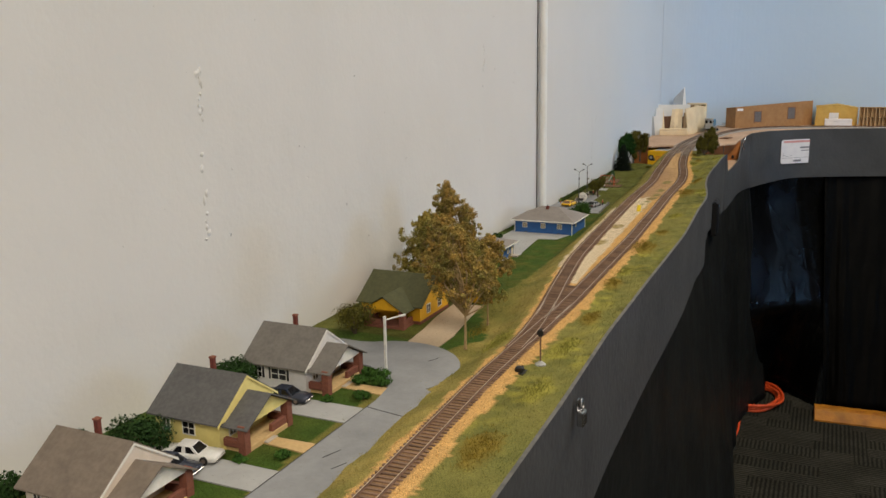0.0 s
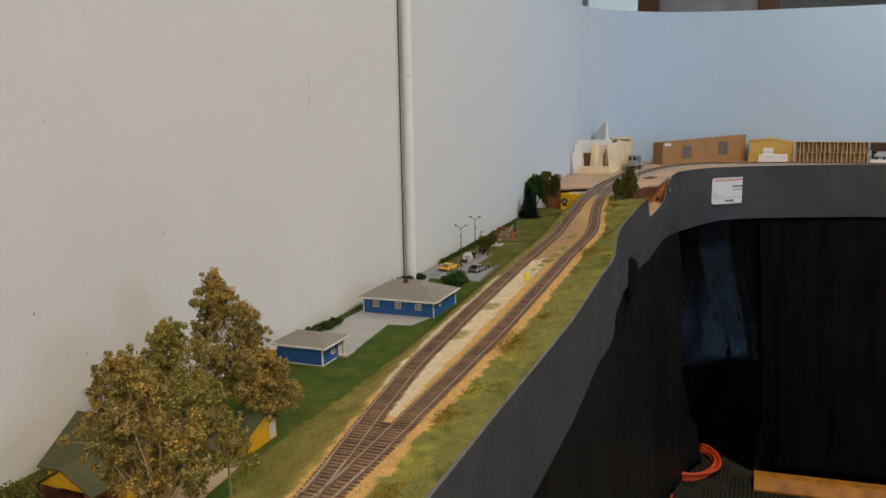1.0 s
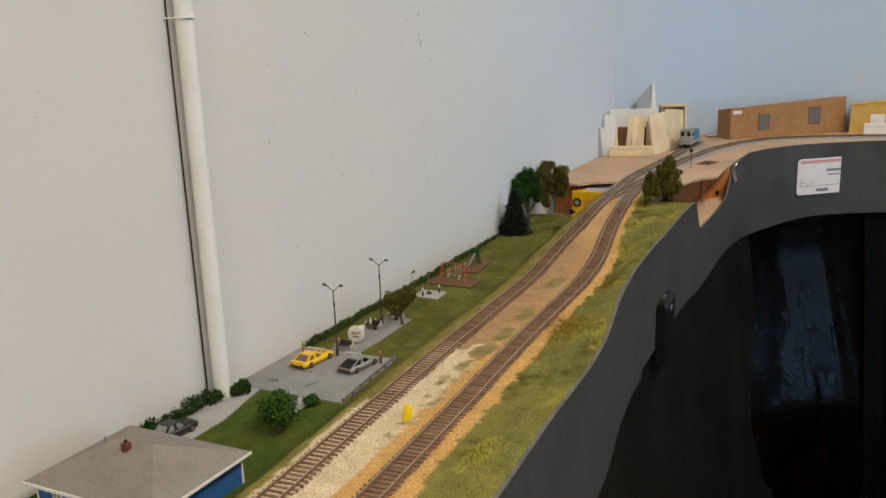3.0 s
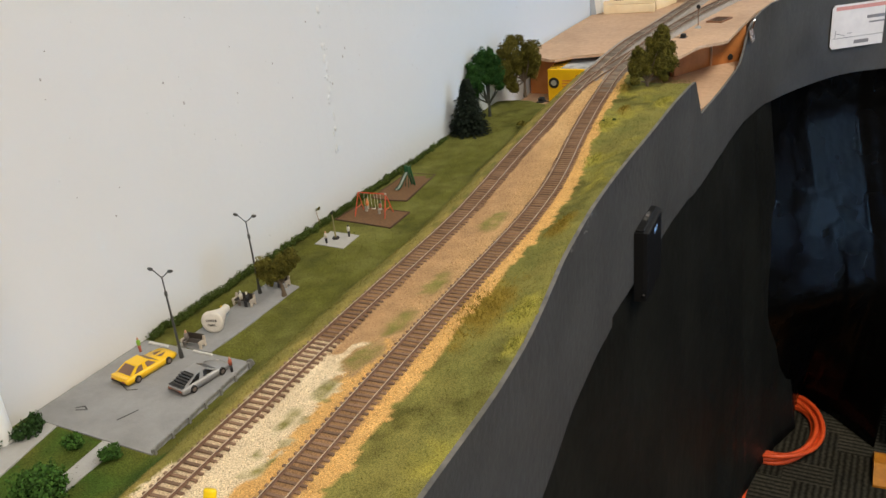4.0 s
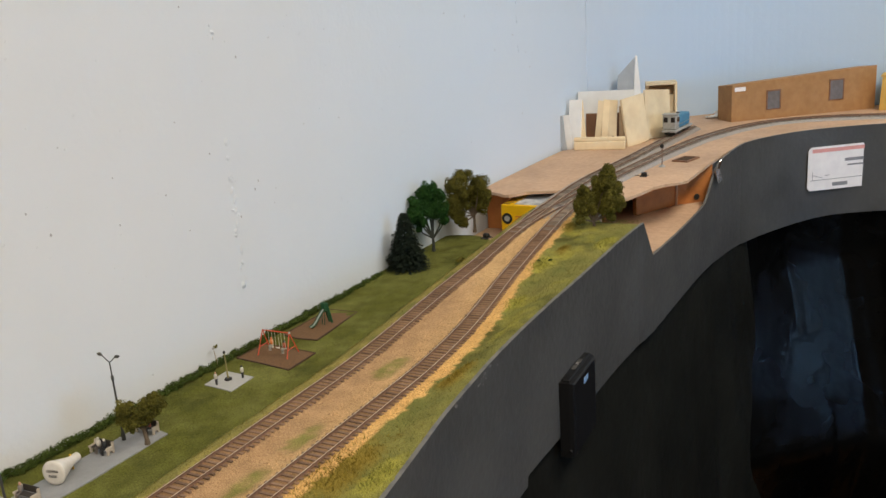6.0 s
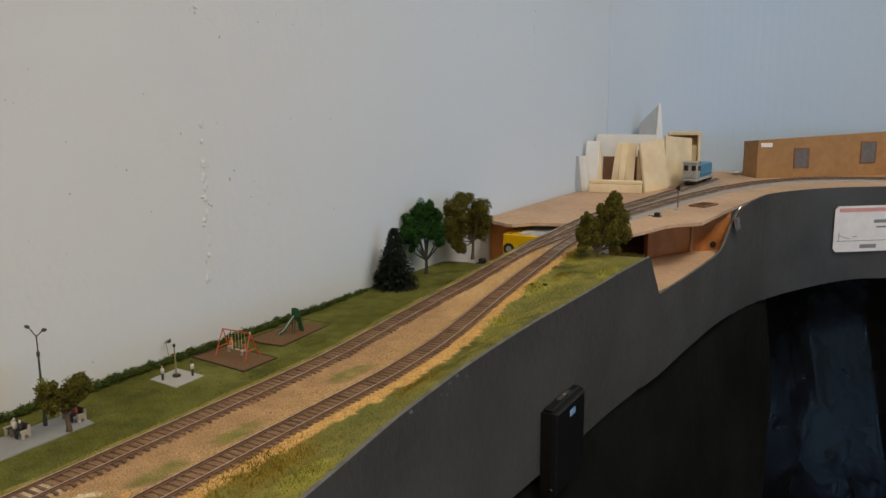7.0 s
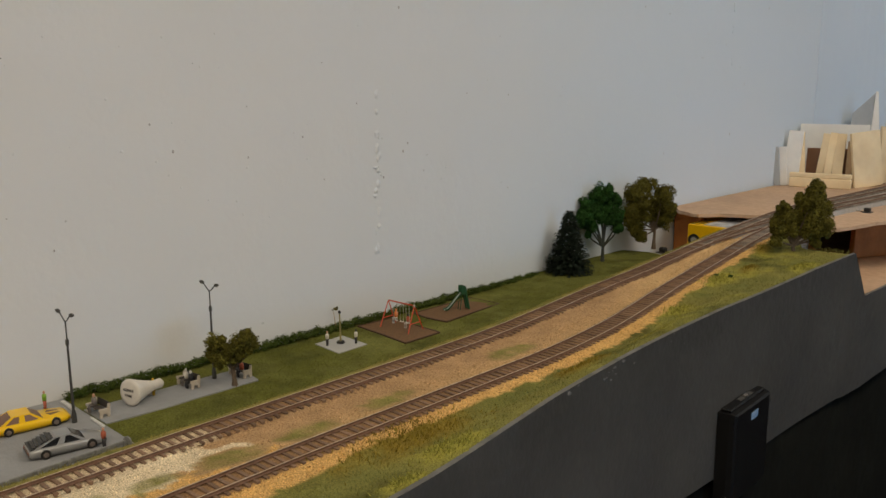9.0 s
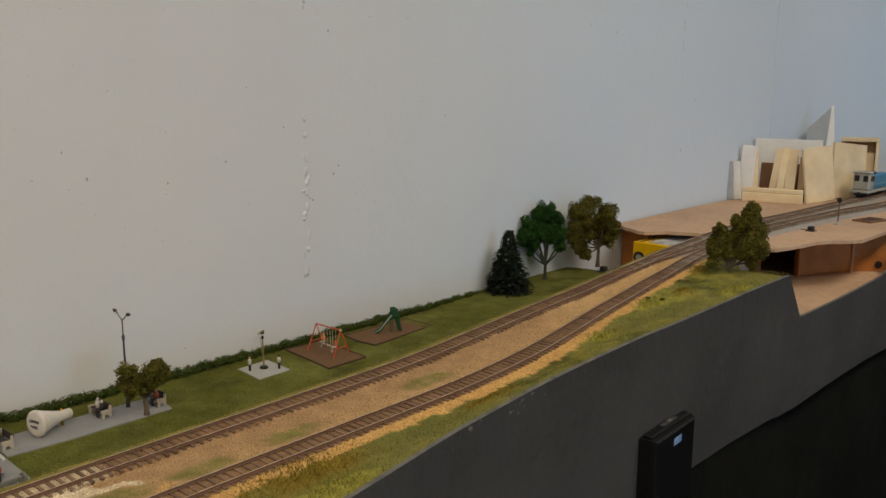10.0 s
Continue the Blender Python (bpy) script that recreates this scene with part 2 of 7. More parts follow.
def ground_mat():
    """Scenic ground: the ground cover's colour is stored with the vertices; grain is added here."""
    m = mat("scenic_ground", (0.5, 0.5, 0.5), rough=0.95, scale=700, bump=0.7, fine=1.6, spec=0.1)
    nt, b = m.node_tree, m.node_tree.nodes["Principled BSDF"]
    N = nt.nodes.new
    att = N("ShaderNodeVertexColor")
    att.layer_name = "cover"
    hs = N("ShaderNodeMix")
    hs.data_type, hs.blend_type = "RGBA", "MULTIPLY"
    hs.inputs["Factor"].default_value = 1.0
    grain = N("ShaderNodeTexNoise")
    grain.inputs["Scale"].default_value, grain.inputs["Detail"].default_value = 900, 3
    geo = N("ShaderNodeNewGeometry")
    nt.links.new(geo.outputs["Position"], grain.inputs["Vector"])
    r = N("ShaderNodeMapRange")
    r.inputs["From Min"].default_value, r.inputs["From Max"].default_value = 0.3, 0.7
    r.inputs["To Min"].default_value, r.inputs["To Max"].default_value = 0.6, 1.4
    nt.links.new(grain.outputs["Fac"], r.inputs["Value"])
    nt.links.new(att.outputs["Color"], hs.inputs["A"])
    nt.links.new(r.outputs["Result"], hs.inputs["B"])
    nt.links.new(hs.outputs["Result"], b.inputs["Base Color"])
    return m


def plastic_sheet(name, c, rough, shine):
    m = mat(name, c, tuple(k * 0.6 for k in c), rough=rough, scale=5, bump=0.12, fine=2.0, spec=shine)
    return m


# Far blue put into the wall's colour: bluish paint and cool window light.
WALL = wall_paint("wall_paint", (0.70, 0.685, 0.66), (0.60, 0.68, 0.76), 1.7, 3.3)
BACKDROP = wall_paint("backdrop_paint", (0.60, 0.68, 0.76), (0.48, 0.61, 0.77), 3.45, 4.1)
BEIGE = mat("room_wall", (0.55, 0.51, 0.45), rough=0.8, scale=8, bump=0.1)
CEIL = mat("ceiling_white", (0.8, 0.8, 0.78), rough=0.9, scale=30, bump=0.2)
CARPET = carpet_mat()
GROUND = ground_mat()
FASCIA = mat("fascia_paint", (0.066, 0.065, 0.061), (0.054, 0.053, 0.050), rough=0.55, scale=10, bump=0.2, fine=9, stain=0.25, stain_scale=7)
EDGE = mat("fascia_edge", (0.15, 0.145, 0.14), (0.085, 0.085, 0.085), rough=0.7, scale=60, bump=0.2)
SHEET = plastic_sheet("black_plastic", (0.0122, 0.0125, 0.0104), 0.50, 0.10)
SHEETMATT = plastic_sheet("matt_black_plastic", (0.0016, 0.0014, 0.0009), 0.55, 0.06)
GLOSSSHEET = mat("glossy_black_plastic", (0.0016, 0.0016, 0.0015), (0.0010, 0.0010, 0.0009), rough=0.26, scale=6, bump=0.16, fine=1.5, spec=0.10)
MDF = mat("hardboard", (0.58, 0.39, 0.255), (0.51, 0.335, 0.215), rough=0.75, scale=120, bump=0.2, stain=0.2, stain_scale=9)
MDFEDGE = mat("hardboard_side", (0.52, 0.195, 0.048), (0.42, 0.150, 0.036), rough=0.7, scale=40, bump=0.2, stain=0.2)
PLY = mat("plywood", (0.48, 0.34, 0.20), (0.38, 0.26, 0.15), rough=0.7, scale=30, bump=0.15)
PINE = mat("pale_wood", (0.86, 0.71, 0.47), (0.78, 0.62, 0.39), rough=0.6, scale=28, bump=0.12, per="object", spread=0.13, stain=0.12, stain_scale=20)
GREYFOAM = mat("grey_board", (0.40, 0.43, 0.46), (0.35, 0.38, 0.41), rough=0.7, scale=40, bump=0.05)
FOAM = mat("white_board", (0.86, 0.86, 0.84), (0.80, 0.80, 0.79), rough=0.6, scale=40, bump=0.05)
CONDUIT = mat("conduit_paint", (0.86, 0.86, 0.84), (0.81, 0.81, 0.79), rough=0.45, scale=30, bump=0.05)
CARDBOARD = mat("cardboard", (0.40, 0.22, 0.09), (0.35, 0.185, 0.075), rough=0.8, scale=60, bump=0.1, stain=0.12)
CARDPALE = mat("pale_card", (0.56, 0.38, 0.20), (0.50, 0.33, 0.17), rough=0.8, scale=60, bump=0.1, stain=0.12)
CARDYELLOW = mat("yellow_card", (0.62, 0.40, 0.10), (0.56, 0.35, 0.085), rough=0.8, scale=60, bump=0.1)
GREYCARD = mat("grey_card", (0.16, 0.15, 0.15), (0.13, 0.12, 0.12), rough=0.8, scale=90, bump=0.1)
PAPER = mat("paper", (0.82, 0.80, 0.80), (0.76, 0.74, 0.75), rough=0.7, scale=50, bump=0.03)
PINKINK = mat("pink_ink", (0.75, 0.35, 0.33), rough=0.7, scale=300, bump=0)
GREYINK = mat("grey_ink", (0.25, 0.25, 0.27), rough=0.7, scale=300, bump=0)
STEEL = mat("bright_steel", (0.75, 0.75, 0.74), (0.6, 0.6, 0.6), rough=0.22, metal=1.0, scale=200, bump=0.05)
BLACKPL = mat("black_moulding", (0.0065, 0.0065, 0.007), (0.005, 0.005, 0.0055), rough=0.4, scale=300, bump=0.12, spec=0.3)
TAGBLUE = mat("blue_tag", (0.10, 0.24, 0.48), (0.30, 0.42, 0.60), rough=0.4, scale=400, bump=0)
ORANGE = mat("orange_cord", (0.80, 0.10, 0.02), (0.68, 0.075, 0.015), rough=0.45, scale=60, bump=0.1)
RAMP = mat("orange_ramp", (0.52, 0.20, 0.006), (0.42, 0.145, 0.005), rough=0.6, scale=25, bump=0.3, stain=0.35, stain_scale=20)
ROAD = mat("road_grey", (0.285, 0.29, 0.295), (0.265, 0.27, 0.275), rough=0.85, scale=160, bump=0.25, stain=0.22, stain_scale=22)
ROADPALE = mat("drive_grey", (0.40, 0.40, 0.39), (0.38, 0.38, 0.37), rough=0.85, scale=180, bump=0.25, stain=0.12, stain_scale=25)
CRACK = mat("tar_mark", (0.05, 0.05, 0.05), rough=0.7, scale=300, bump=0)
LINE = mat("road_line", (0.62, 0.62, 0.60), rough=0.7, scale=400, bump=0.1)
DIRT = mat("play_dirt", (0.16, 0.085, 0.035), (0.12, 0.062, 0.027), rough=0.95, scale=500, bump=0.6)
DIRTEDGE = mat("pit_timber", (0.07, 0.038, 0.018), rough=0.9, scale=500, bump=0.4)
WALK = mat("tan_walk", (0.62, 0.43, 0.20), (0.54, 0.36, 0.16), rough=0.9, scale=350, bump=0.3)
PATHTAN = mat("pale_drive", (0.52, 0.40, 0.27), (0.46, 0.35, 0.23), rough=0.9, scale=300, bump=0.3)
TIE = mat("tie_brown", (0.228, 0.142, 0.090), (0.155, 0.095, 0.062), rough=0.85, scale=900, bump=0.4, per="object", spread=0.3)
TIEJOIN = mat("tie_brown_far", (0.228, 0.142, 0.090), (0.155, 0.095, 0.062), rough=0.85, scale=900, bump=0.4, per="island", spread=0.3)
TIEGREY = mat("tie_weathered", (0.30, 0.255, 0.21), (0.20, 0.165, 0.135), rough=0.9, scale=900, bump=0.4, per="object", spread=0.3)
TIEGREYJOIN = mat("tie_weathered_far", (0.30, 0.255, 0.21), (0.20, 0.165, 0.135), rough=0.9, scale=900, bump=0.4, per="island", spread=0.3)
CHIP = mat("paint_chip", (0.17, 0.17, 0.17), (0.12, 0.12, 0.12), rough=0.8, scale=300, bump=0.1)
RAILSIDE = mat("rail_rust", (0.185, 0.100, 0.062), (0.13, 0.070, 0.043), rough=0.7, scale=400, bump=0.2)
RAILTOP = mat("rail_bright", (0.58, 0.47, 0.35), (0.40, 0.30, 0.21), rough=0.42, metal=0.35, scale=300, bump=0.05)
GRASS_CLUMP = mat("grass_clump", (0.260, 0.190, 0.030), (0.170, 0.130, 0.020), rough=0.9, scale=60, bump=0, per="island", spread=0.4, spec=0.15)
GRASS_BRIGHT = mat("grass_bright", (0.290, 0.275, 0.055), (0.195, 0.195, 0.040), rough=0.9, scale=60, bump=0, per="island", spread=0.4, spec=0.15)
LEAF_DARK = mat("leaf_dark", (0.026, 0.062, 0.014), (0.018, 0.042, 0.010), rough=0.85, scale=90, bump=0, per="island", spread=0.45, spec=0.15)
LEAF_MID = mat("leaf_green", (0.026, 0.080, 0.014), (0.014, 0.046, 0.008), rough=0.85, scale=90, bump=0, per="island", spread=0.45, spec=0.15)
LEAF_BUSH = mat("leaf_bush_green", (0.050, 0.115, 0.018), (0.030, 0.075, 0.012), rough=0.85, scale=90, bump=0, per="island", spread=0.45, spec=0.15)
LEAF_HEDGE = mat("leaf_hedge_green", (0.070, 0.100, 0.020), (0.044, 0.068, 0.013), rough=0.85, scale=90, bump=0, per="island", spread=0.4, spec=0.15)
LEAF_OLIVE = mat("leaf_olive", (0.130, 0.116, 0.020), (0.072, 0.066, 0.011), rough=0.85, scale=90, bump=0, per="island", spread=0.45, spec=0.15)
LEAF_AUTUMN = mat("leaf_autumn", (0.42, 0.265, 0.068), (0.215, 0.200, 0.058), rough=0.85, scale=45, bump=0, per="island", spread=0.5, spec=0.15)
LEAF_FINE = mat("leaf_fine_olive", (0.36, 0.27, 0.064), (0.215, 0.200, 0.048), rough=0.85, scale=45, bump=0, per="island", spread=0.5, spec=0.15)
LEAF_PINE = mat("leaf_spruce", (0.018, 0.028, 0.018), (0.012, 0.018, 0.012), rough=0.85, scale=90, bump=0, per="island", spread=0.5, spec=0.15)
BARK = mat("bark", (0.13, 0.095, 0.065), (0.09, 0.065, 0.045), rough=0.9, scale=300, bump=0.4)
BARKGREY = mat("bark_grey", (0.045, 0.050, 0.038), (0.030, 0.034, 0.026), rough=0.9, scale=300, bump=0.4)
BARKTAN = mat("bark_tan", (0.42, 0.30, 0.15), (0.33, 0.22, 0.11), rough=0.9, scale=300, bump=0.4)
BRICK = mat("model_brick", (0.24, 0.085, 0.05), (0.17, 0.06, 0.04), rough=0.85, scale=500, bump=0.3)
CHIMNEY = mat("chimney_red", (0.17, 0.036, 0.022), (0.11, 0.025, 0.018), rough=0.8, scale=500, bump=0.2)
ROOF_GREY = mat("roof_grey", (0.185, 0.170, 0.150), (0.155, 0.143, 0.127), rough=0.9, scale=250, bump=0.3, stain=0.15, stain_scale=60)
ROOF_SLATE = mat("roof_slate", (0.125, 0.122, 0.120), (0.100, 0.098, 0.098), rough=0.9, scale=250, bump=0.3, stain=0.15, stain_scale=60)
ROOF_BROWN = mat("roof_brown", (0.215, 0.175, 0.138), (0.18, 0.145, 0.115), rough=0.9, scale=250, bump=0.3, stain=0.15, stain_scale=60)
ROOF_GREEN = mat("roof_green", (0.085, 0.085, 0.035), (0.065, 0.068, 0.028), rough=0.9, scale=250, bump=0.3, stain=0.15, stain_scale=60)
ROOF_TAUPE = mat("roof_taupe", (0.27, 0.24, 0.215), (0.235, 0.21, 0.19), rough=0.9, scale=350, bump=0.35, stain=0.12, stain_scale=50)
W_WHITE = mat("siding_white", (0.72, 0.70, 0.67), (0.66, 0.64, 0.61), rough=0.6, scale=150, bump=0.1)
W_CREAM = mat("siding_cream", (0.70, 0.60, 0.50), (0.64, 0.55, 0.45), rough=0.6, scale=150, bump=0.1)
W_YELLOW = mat("siding_yellow", (0.80, 0.68, 0.25), (0.74, 0.62, 0.22), rough=0.6, scale=150, bump=0.1)
W_MUSTARD = mat("siding_mustard", (0.78, 0.42, 0.01), (0.70, 0.36, 0.01), rough=0.6, scale=150, bump=0.1)
W_BLUE = mat("siding_blue", (0.022, 0.11, 0.34), (0.018, 0.09, 0.28), rough=0.6, scale=150, bump=0.1)
TRIM = mat("trim_white", (0.78, 0.76, 0.70), (0.72, 0.70, 0.64), rough=0.55, scale=200, bump=0.05)
CREAMDOOR = mat("door_cream", (0.70, 0.58, 0.40), rough=0.6, scale=200, bump=0.05)
DARKGLASS = mat("dark_glass", (0.012, 0.012, 0.014), rough=0.15, scale=100, bump=0)
AMBERGLASS = mat("curtained_glass", (0.30, 0.24, 0.12), (0.16, 0.13, 0.08), rough=0.3, scale=300, bump=0)
TYRE = mat("tyre", (0.015, 0.014, 0.013), rough=0.8, scale=300, bump=0.1)
RIM = mat("wheel_rim", (0.25, 0.20, 0.17), rough=0.4, metal=0.5, scale=300, bump=0)
C_YELLOW = mat("car_yellow", (0.85, 0.52, 0.0), (0.80, 0.48, 0.0), rough=0.3, scale=80, bump=0, coat=0.3)
C_SILVER = mat("car_silver", (0.34, 0.34, 0.34), (0.29, 0.29, 0.29), rough=0.35, metal=0.4, scale=80, bump=0)
C_WHITE = mat("car_white", (0.78, 0.77, 0.73), rough=0.35, scale=80, bump=0, coat=0.2)
C_NAVY = mat("car_navy", (0.018, 0.024, 0.045), rough=0.3, scale=80, bump=0, coat=0.3)
C_BLACK = mat("car_black", (0.02, 0.02, 0.02), rough=0.35, scale=80, bump=0)
C_BROWN = mat("tail_panel", (0.20, 0.11, 0.075), rough=0.5, scale=80, bump=0)
POLE_DARK = mat("lamp_post_grey", (0.055, 0.055, 0.05), (0.04, 0.04, 0.038), rough=0.5, scale=300, bump=0.1)
POLE_WHITE = mat("lamp_post_white", (0.80, 0.79, 0.75), rough=0.5, scale=200, bump=0)
RED = mat("swing_red", (0.62, 0.075, 0.025), (0.52, 0.06, 0.02), rough=0.4, scale=300, bump=0)
GREENP = mat("slide_green", (0.015, 0.075, 0.03), (0.012, 0.06, 0.025), rough=0.4, scale=300, bump=0)
CHUTE = mat("chute_grey", (0.42, 0.46, 0.42), rough=0.35, metal=0.3, scale=300, bump=0)
CONCRETE = mat("pale_concrete", (0.50, 0.44, 0.36), (0.44, 0.38, 0.31), rough=0.8, scale=500, bump=0.2)
SEATBROWN = mat("bench_slats", (0.035, 0.028, 0.022), rough=0.6, scale=400, bump=0.1)
CAPSULE = mat("capsule_white", (0.70, 0.66, 0.60), (0.62, 0.58, 0.52), rough=0.5, scale=120, bump=0.1)
INK = mat("black_lettering", (0.03, 0.025, 0.025), rough=0.7, scale=300, bump=0)
SKIN = mat("figurine_flesh", (0.55, 0.30, 0.19), rough=0.6, scale=300, bump=0)
F_YELLOW = mat("figurine_yellow", (0.75, 0.45, 0.02), rough=0.6, scale=300, bump=0)
F_GREEN = mat("figurine_green", (0.22, 0.42, 0.03), rough=0.6, scale=300, bump=0)
F_RED = mat("figurine_red", (0.42, 0.10, 0.05), rough=0.6, scale=300, bump=0)
F_GREY = mat("figurine_grey", (0.22, 0.19, 0.17), rough=0.6, scale=300, bump=0)
F_BLACK = mat("figurine_black", (0.025, 0.025, 0.028), rough=0.6, scale=300, bump=0)
F_WHITE = mat("figurine_white", (0.66, 0.62, 0.55), rough=0.6, scale=300, bump=0)
F_ORANGE = mat("figurine_orange", (0.70, 0.22, 0.06), rough=0.6, scale=300, bump=0)
MOSSPOST = mat("olive_post", (0.27, 0.23, 0.09), (0.21, 0.18, 0.07), rough=0.6, scale=300, bump=0)
SPECK = mat("wall_speck", (0.42, 0.405, 0.385), rough=0.8, scale=300, bump=0)
GUARD = mat("guard_rail_grey", (0.22, 0.22, 0.21), (0.15, 0.15, 0.15), rough=0.5, scale=300, bump=0.1)
MARKER = mat("yellow_marker", (0.85, 0.62, 0.0), (0.78, 0.55, 0.0), rough=0.4, scale=300, bump=0)
BUSY = mat("yellow_box", (0.85, 0.50, 0.0), (0.78, 0.45, 0.0), rough=0.45, scale=60, bump=0)
LOCOBLUE = mat("loco_blue", (0.05, 0.24, 0.40), (0.04, 0.19, 0.33), rough=0.5, scale=200, bump=0.1)
LOCOGREY = mat("loco_grey", (0.38, 0.38, 0.36), (0.30, 0.30, 0.28), rough=0.5, scale=200, bump=0.1)
SWITCHBLK = mat("switch_black", (0.012, 0.011, 0.010), rough=0.6, scale=300, bump=0.1)
CORKGREY = mat("roadbed_grey", (0.36, 0.33, 0.30), (0.28, 0.26, 0.24), rough=0.9, scale=300, bump=0.4)
WOODTRIM = mat("brown_wood", (0.22, 0.10, 0.045), (0.17, 0.075, 0.034), rough=0.5, scale=30, bump=0.1)

# ---- plan ----
L_Y = [0.30, 0.80, 0.95, 1.06, 1.20, 1.38, 1.61, 1.85, 2.07, 2.34, 2.54, 2.66, 2.77, 2.90, 3.05, 3.28, 3.75]
L_X = [0.318, 0.300, 0.297, 0.285, 0.262, 0.236, 0.218, 0.202, 0.189, 0.178, 0.159, 0.152, 0.143, 0.141, 0.147, 0.160, 0.172]
R_Y = [-1.0, 0.50, 0.80, 1.10, 1.30, 1.55, 1.90, 2.10, 2.36, 2.47, 2.55, 2.63, 2.75, 2.88, 3.02, 3.15, 3.35, 3.55, 3.70, 3.80, 3.86, 3.90, 3.93, 3.95, 3.96]
R_X = [0.330, 0.312, 0.300, 0.303, 0.297, 0.291, 0.273, 0.261, 0.252, 0.242, 0.229, 0.214, 0.196, 0.183, 0.182, 0.190, 0.205, 0.232, 0.275, 0.33, 0.40, 0.50, 0.65, 0.85, 1.2]


def eased(ys, xs, passes=14, step=0.01):
    """A curve drawn smoothly through plan stations, as dense arrays."""
    yy = np.arange(ys[0], ys[-1] + step, step)
    xx = np.interp(yy, ys, xs)
    for _ in range(passes):
        xx[1:-1] = (xx[:-2] + 2 * xx[1:-1] + xx[2:]) / 4
    return yy, xx


LY, LX = eased(L_Y, L_X)
RY, RX = eased(R_Y[:19], R_X[:19])


def left_x(y):
    return float(np.interp(y, LY, LX))


def right_x(y):
    return float(np.interp(y, RY, RX))


def rail_z(y):
    return 1.0620 + 0.012 * smooth01(2.35, 2.75, y) + 0.030 * smooth01(2.65, 3.15, y)


F_Y = [-1.2, 0.50, 0.77, 1.00, 1.27, 1.45, 1.63, 1.78, 1.92, 2.05, 2.125, 2.21, 2.27, 2.38, 2.47, 2.60, 2.775, 2.895, 3.5]
F_X = [0.410, 0.404, 0.397, 0.386, 0.381, 0.380, 0.378, 0.370, 0.362, 0.360, 0.354, 0.341, 0.331, 0.320, 0.316, 0.314, 0.308, 0.311, 0.318]
FY, FX = eased(F_Y, F_X, passes=6)


def wall_x(y):
    """Face of the long wall: straight beside the village, bearing away slightly past the park."""
    return float(np.interp(y, (2.25, 2.60, 3.00, 3.45, 3.60), (0.0, -0.007, -0.017, -0.0295, -0.033)))


def edge_x(y):
    return float(np.interp(y, FY, FX))


def base_z(y):
    return 1.0428 - 0.0043 * smooth01(1.15, 1.40, y) + 0.006 * smooth01(2.45, 2.75, y)


def head_z(y):
    """Upper edge of the front board, which rises with the bank past the park."""
    return float(np.interp(y, (-1.2, 1.6, 1.9, 2.05, 2.15, 2.25, 2.35, 2.45, 2.55, 2.65, 2.75, 2.89), (1.0605, 1.0605, 1.0615, 1.0630, 1.0648, 1.0676, 1.0705, 1.0742, 1.0775, 1.0775, 1.0775, 1.0805))) + 0.0006 * math.sin(y * 9)


def ground_z(x, y):
    """Height of the scenery: flat by the wall, a bank up to the tracks, grass to the front edge."""
    bed = rail_z(y) - 0.0034
    xl = left_x(y) if y > 0.95 else right_x(y)
    xr = right_x(y)
    low = base_z(y)
    k = smooth01(xl - 0.062, xl - 0.016, x)
    z = low + (bed - low) * k
    if x > xr + 0.018:
        z -= 0.0035 * smooth01(xr + 0.018, xr + 0.045, x)
        lip = head_z(y) - 0.0012
        if lip > z:
            z += (lip - z) * smooth01(xr + 0.026, edge_x(y) - 0.006, x)
    if xl + 0.014 < x < xr - 0.014:
        z -= 0.0018
    rough = 0.25 + 0.95 * smooth01(xl - 0.075, xl - 0.045, x) * (1 - 0.9 * smooth01(xl - 0.03, xl, x) * smooth01(xr + 0.03, xr, x))
    if x > xr + 0.016:
        z += 0.0030 * near(BROWN_SPOTS, x, y) + 0.0016 * near(BRIGHT_SPOTS, x, y)
    z += 0.0011 * n2(x, y, 28, 3.1) * rough + (0.0002 + 0.0004 * min(1.0, rough)) * n2(x, y, 90, 7.7)
    return z


TAN, PALE, BROWN, RED_BROWN = (0.56, 0.345, 0.128), (0.62, 0.52, 0.36), (0.265, 0.158, 0.082), (0.38, 0.240, 0.125)
DULL = (0.50, 0.330, 0.160)
MOSS, SHADE = (0.190, 0.180, 0.050), (0.082, 0.080, 0.020)
OLIVE, GREEN, DARK, STRAW, LAWN = (0.215, 0.195, 0.055), (0.150, 0.152, 0.042), (0.050, 0.090, 0.015), (0.36, 0.28, 0.085), (0.098, 0.103, 0.020)
CLUMP, BRIGHT = (0.215, 0.155, 0.026), (0.300, 0.275, 0.052)
# clumps in the grass of the front edge, and tufts between the tracks: place and half width
BROWN_SPOTS = [(0.292, 2.168, 0.024), (0.296, 2.350, 0.013), (0.321, 1.500, 0.025), (0.331, 1.646, 0.011), (0.333, 1.235, 0.013), (0.348, 1.053, 0.013), (0.358, 0.644, 0.017), (0.215, 0.985, 0.012), (0.215, 2.845, 0.009), (0.241, 2.757, 0.008)]
BRIGHT_SPOTS = [(0.331, 2.167, 0.013), (0.345, 2.114, 0.008), (0.325, 1.840, 0.013), (0.332, 1.314, 0.012), (0.262, 2.555, 0.012), (0.236, 2.690, 0.013), (0.362, 0.788, 0.014), (0.350, 0.930, 0.016), (0.262, 0.940, 0.016), (0.290, 2.790, 0.011)]
GREEN_SPOTS = [(0.214, 2.358, 0.0120), (0.227, 2.200, 0.0105), (0.230, 2.130, 0.0110), (0.231, 2.066, 0.0110), (0.229, 2.020, 0.0075), (0.227, 1.977, 0.0065), (0.235, 1.690, 0.0110), (0.243, 1.525, 0.0120)]


def blend(a, b, k):
    k = min(1.0, max(0.0, k))
    return tuple(p * (1 - k) + q * k for p, q in zip(a, b))


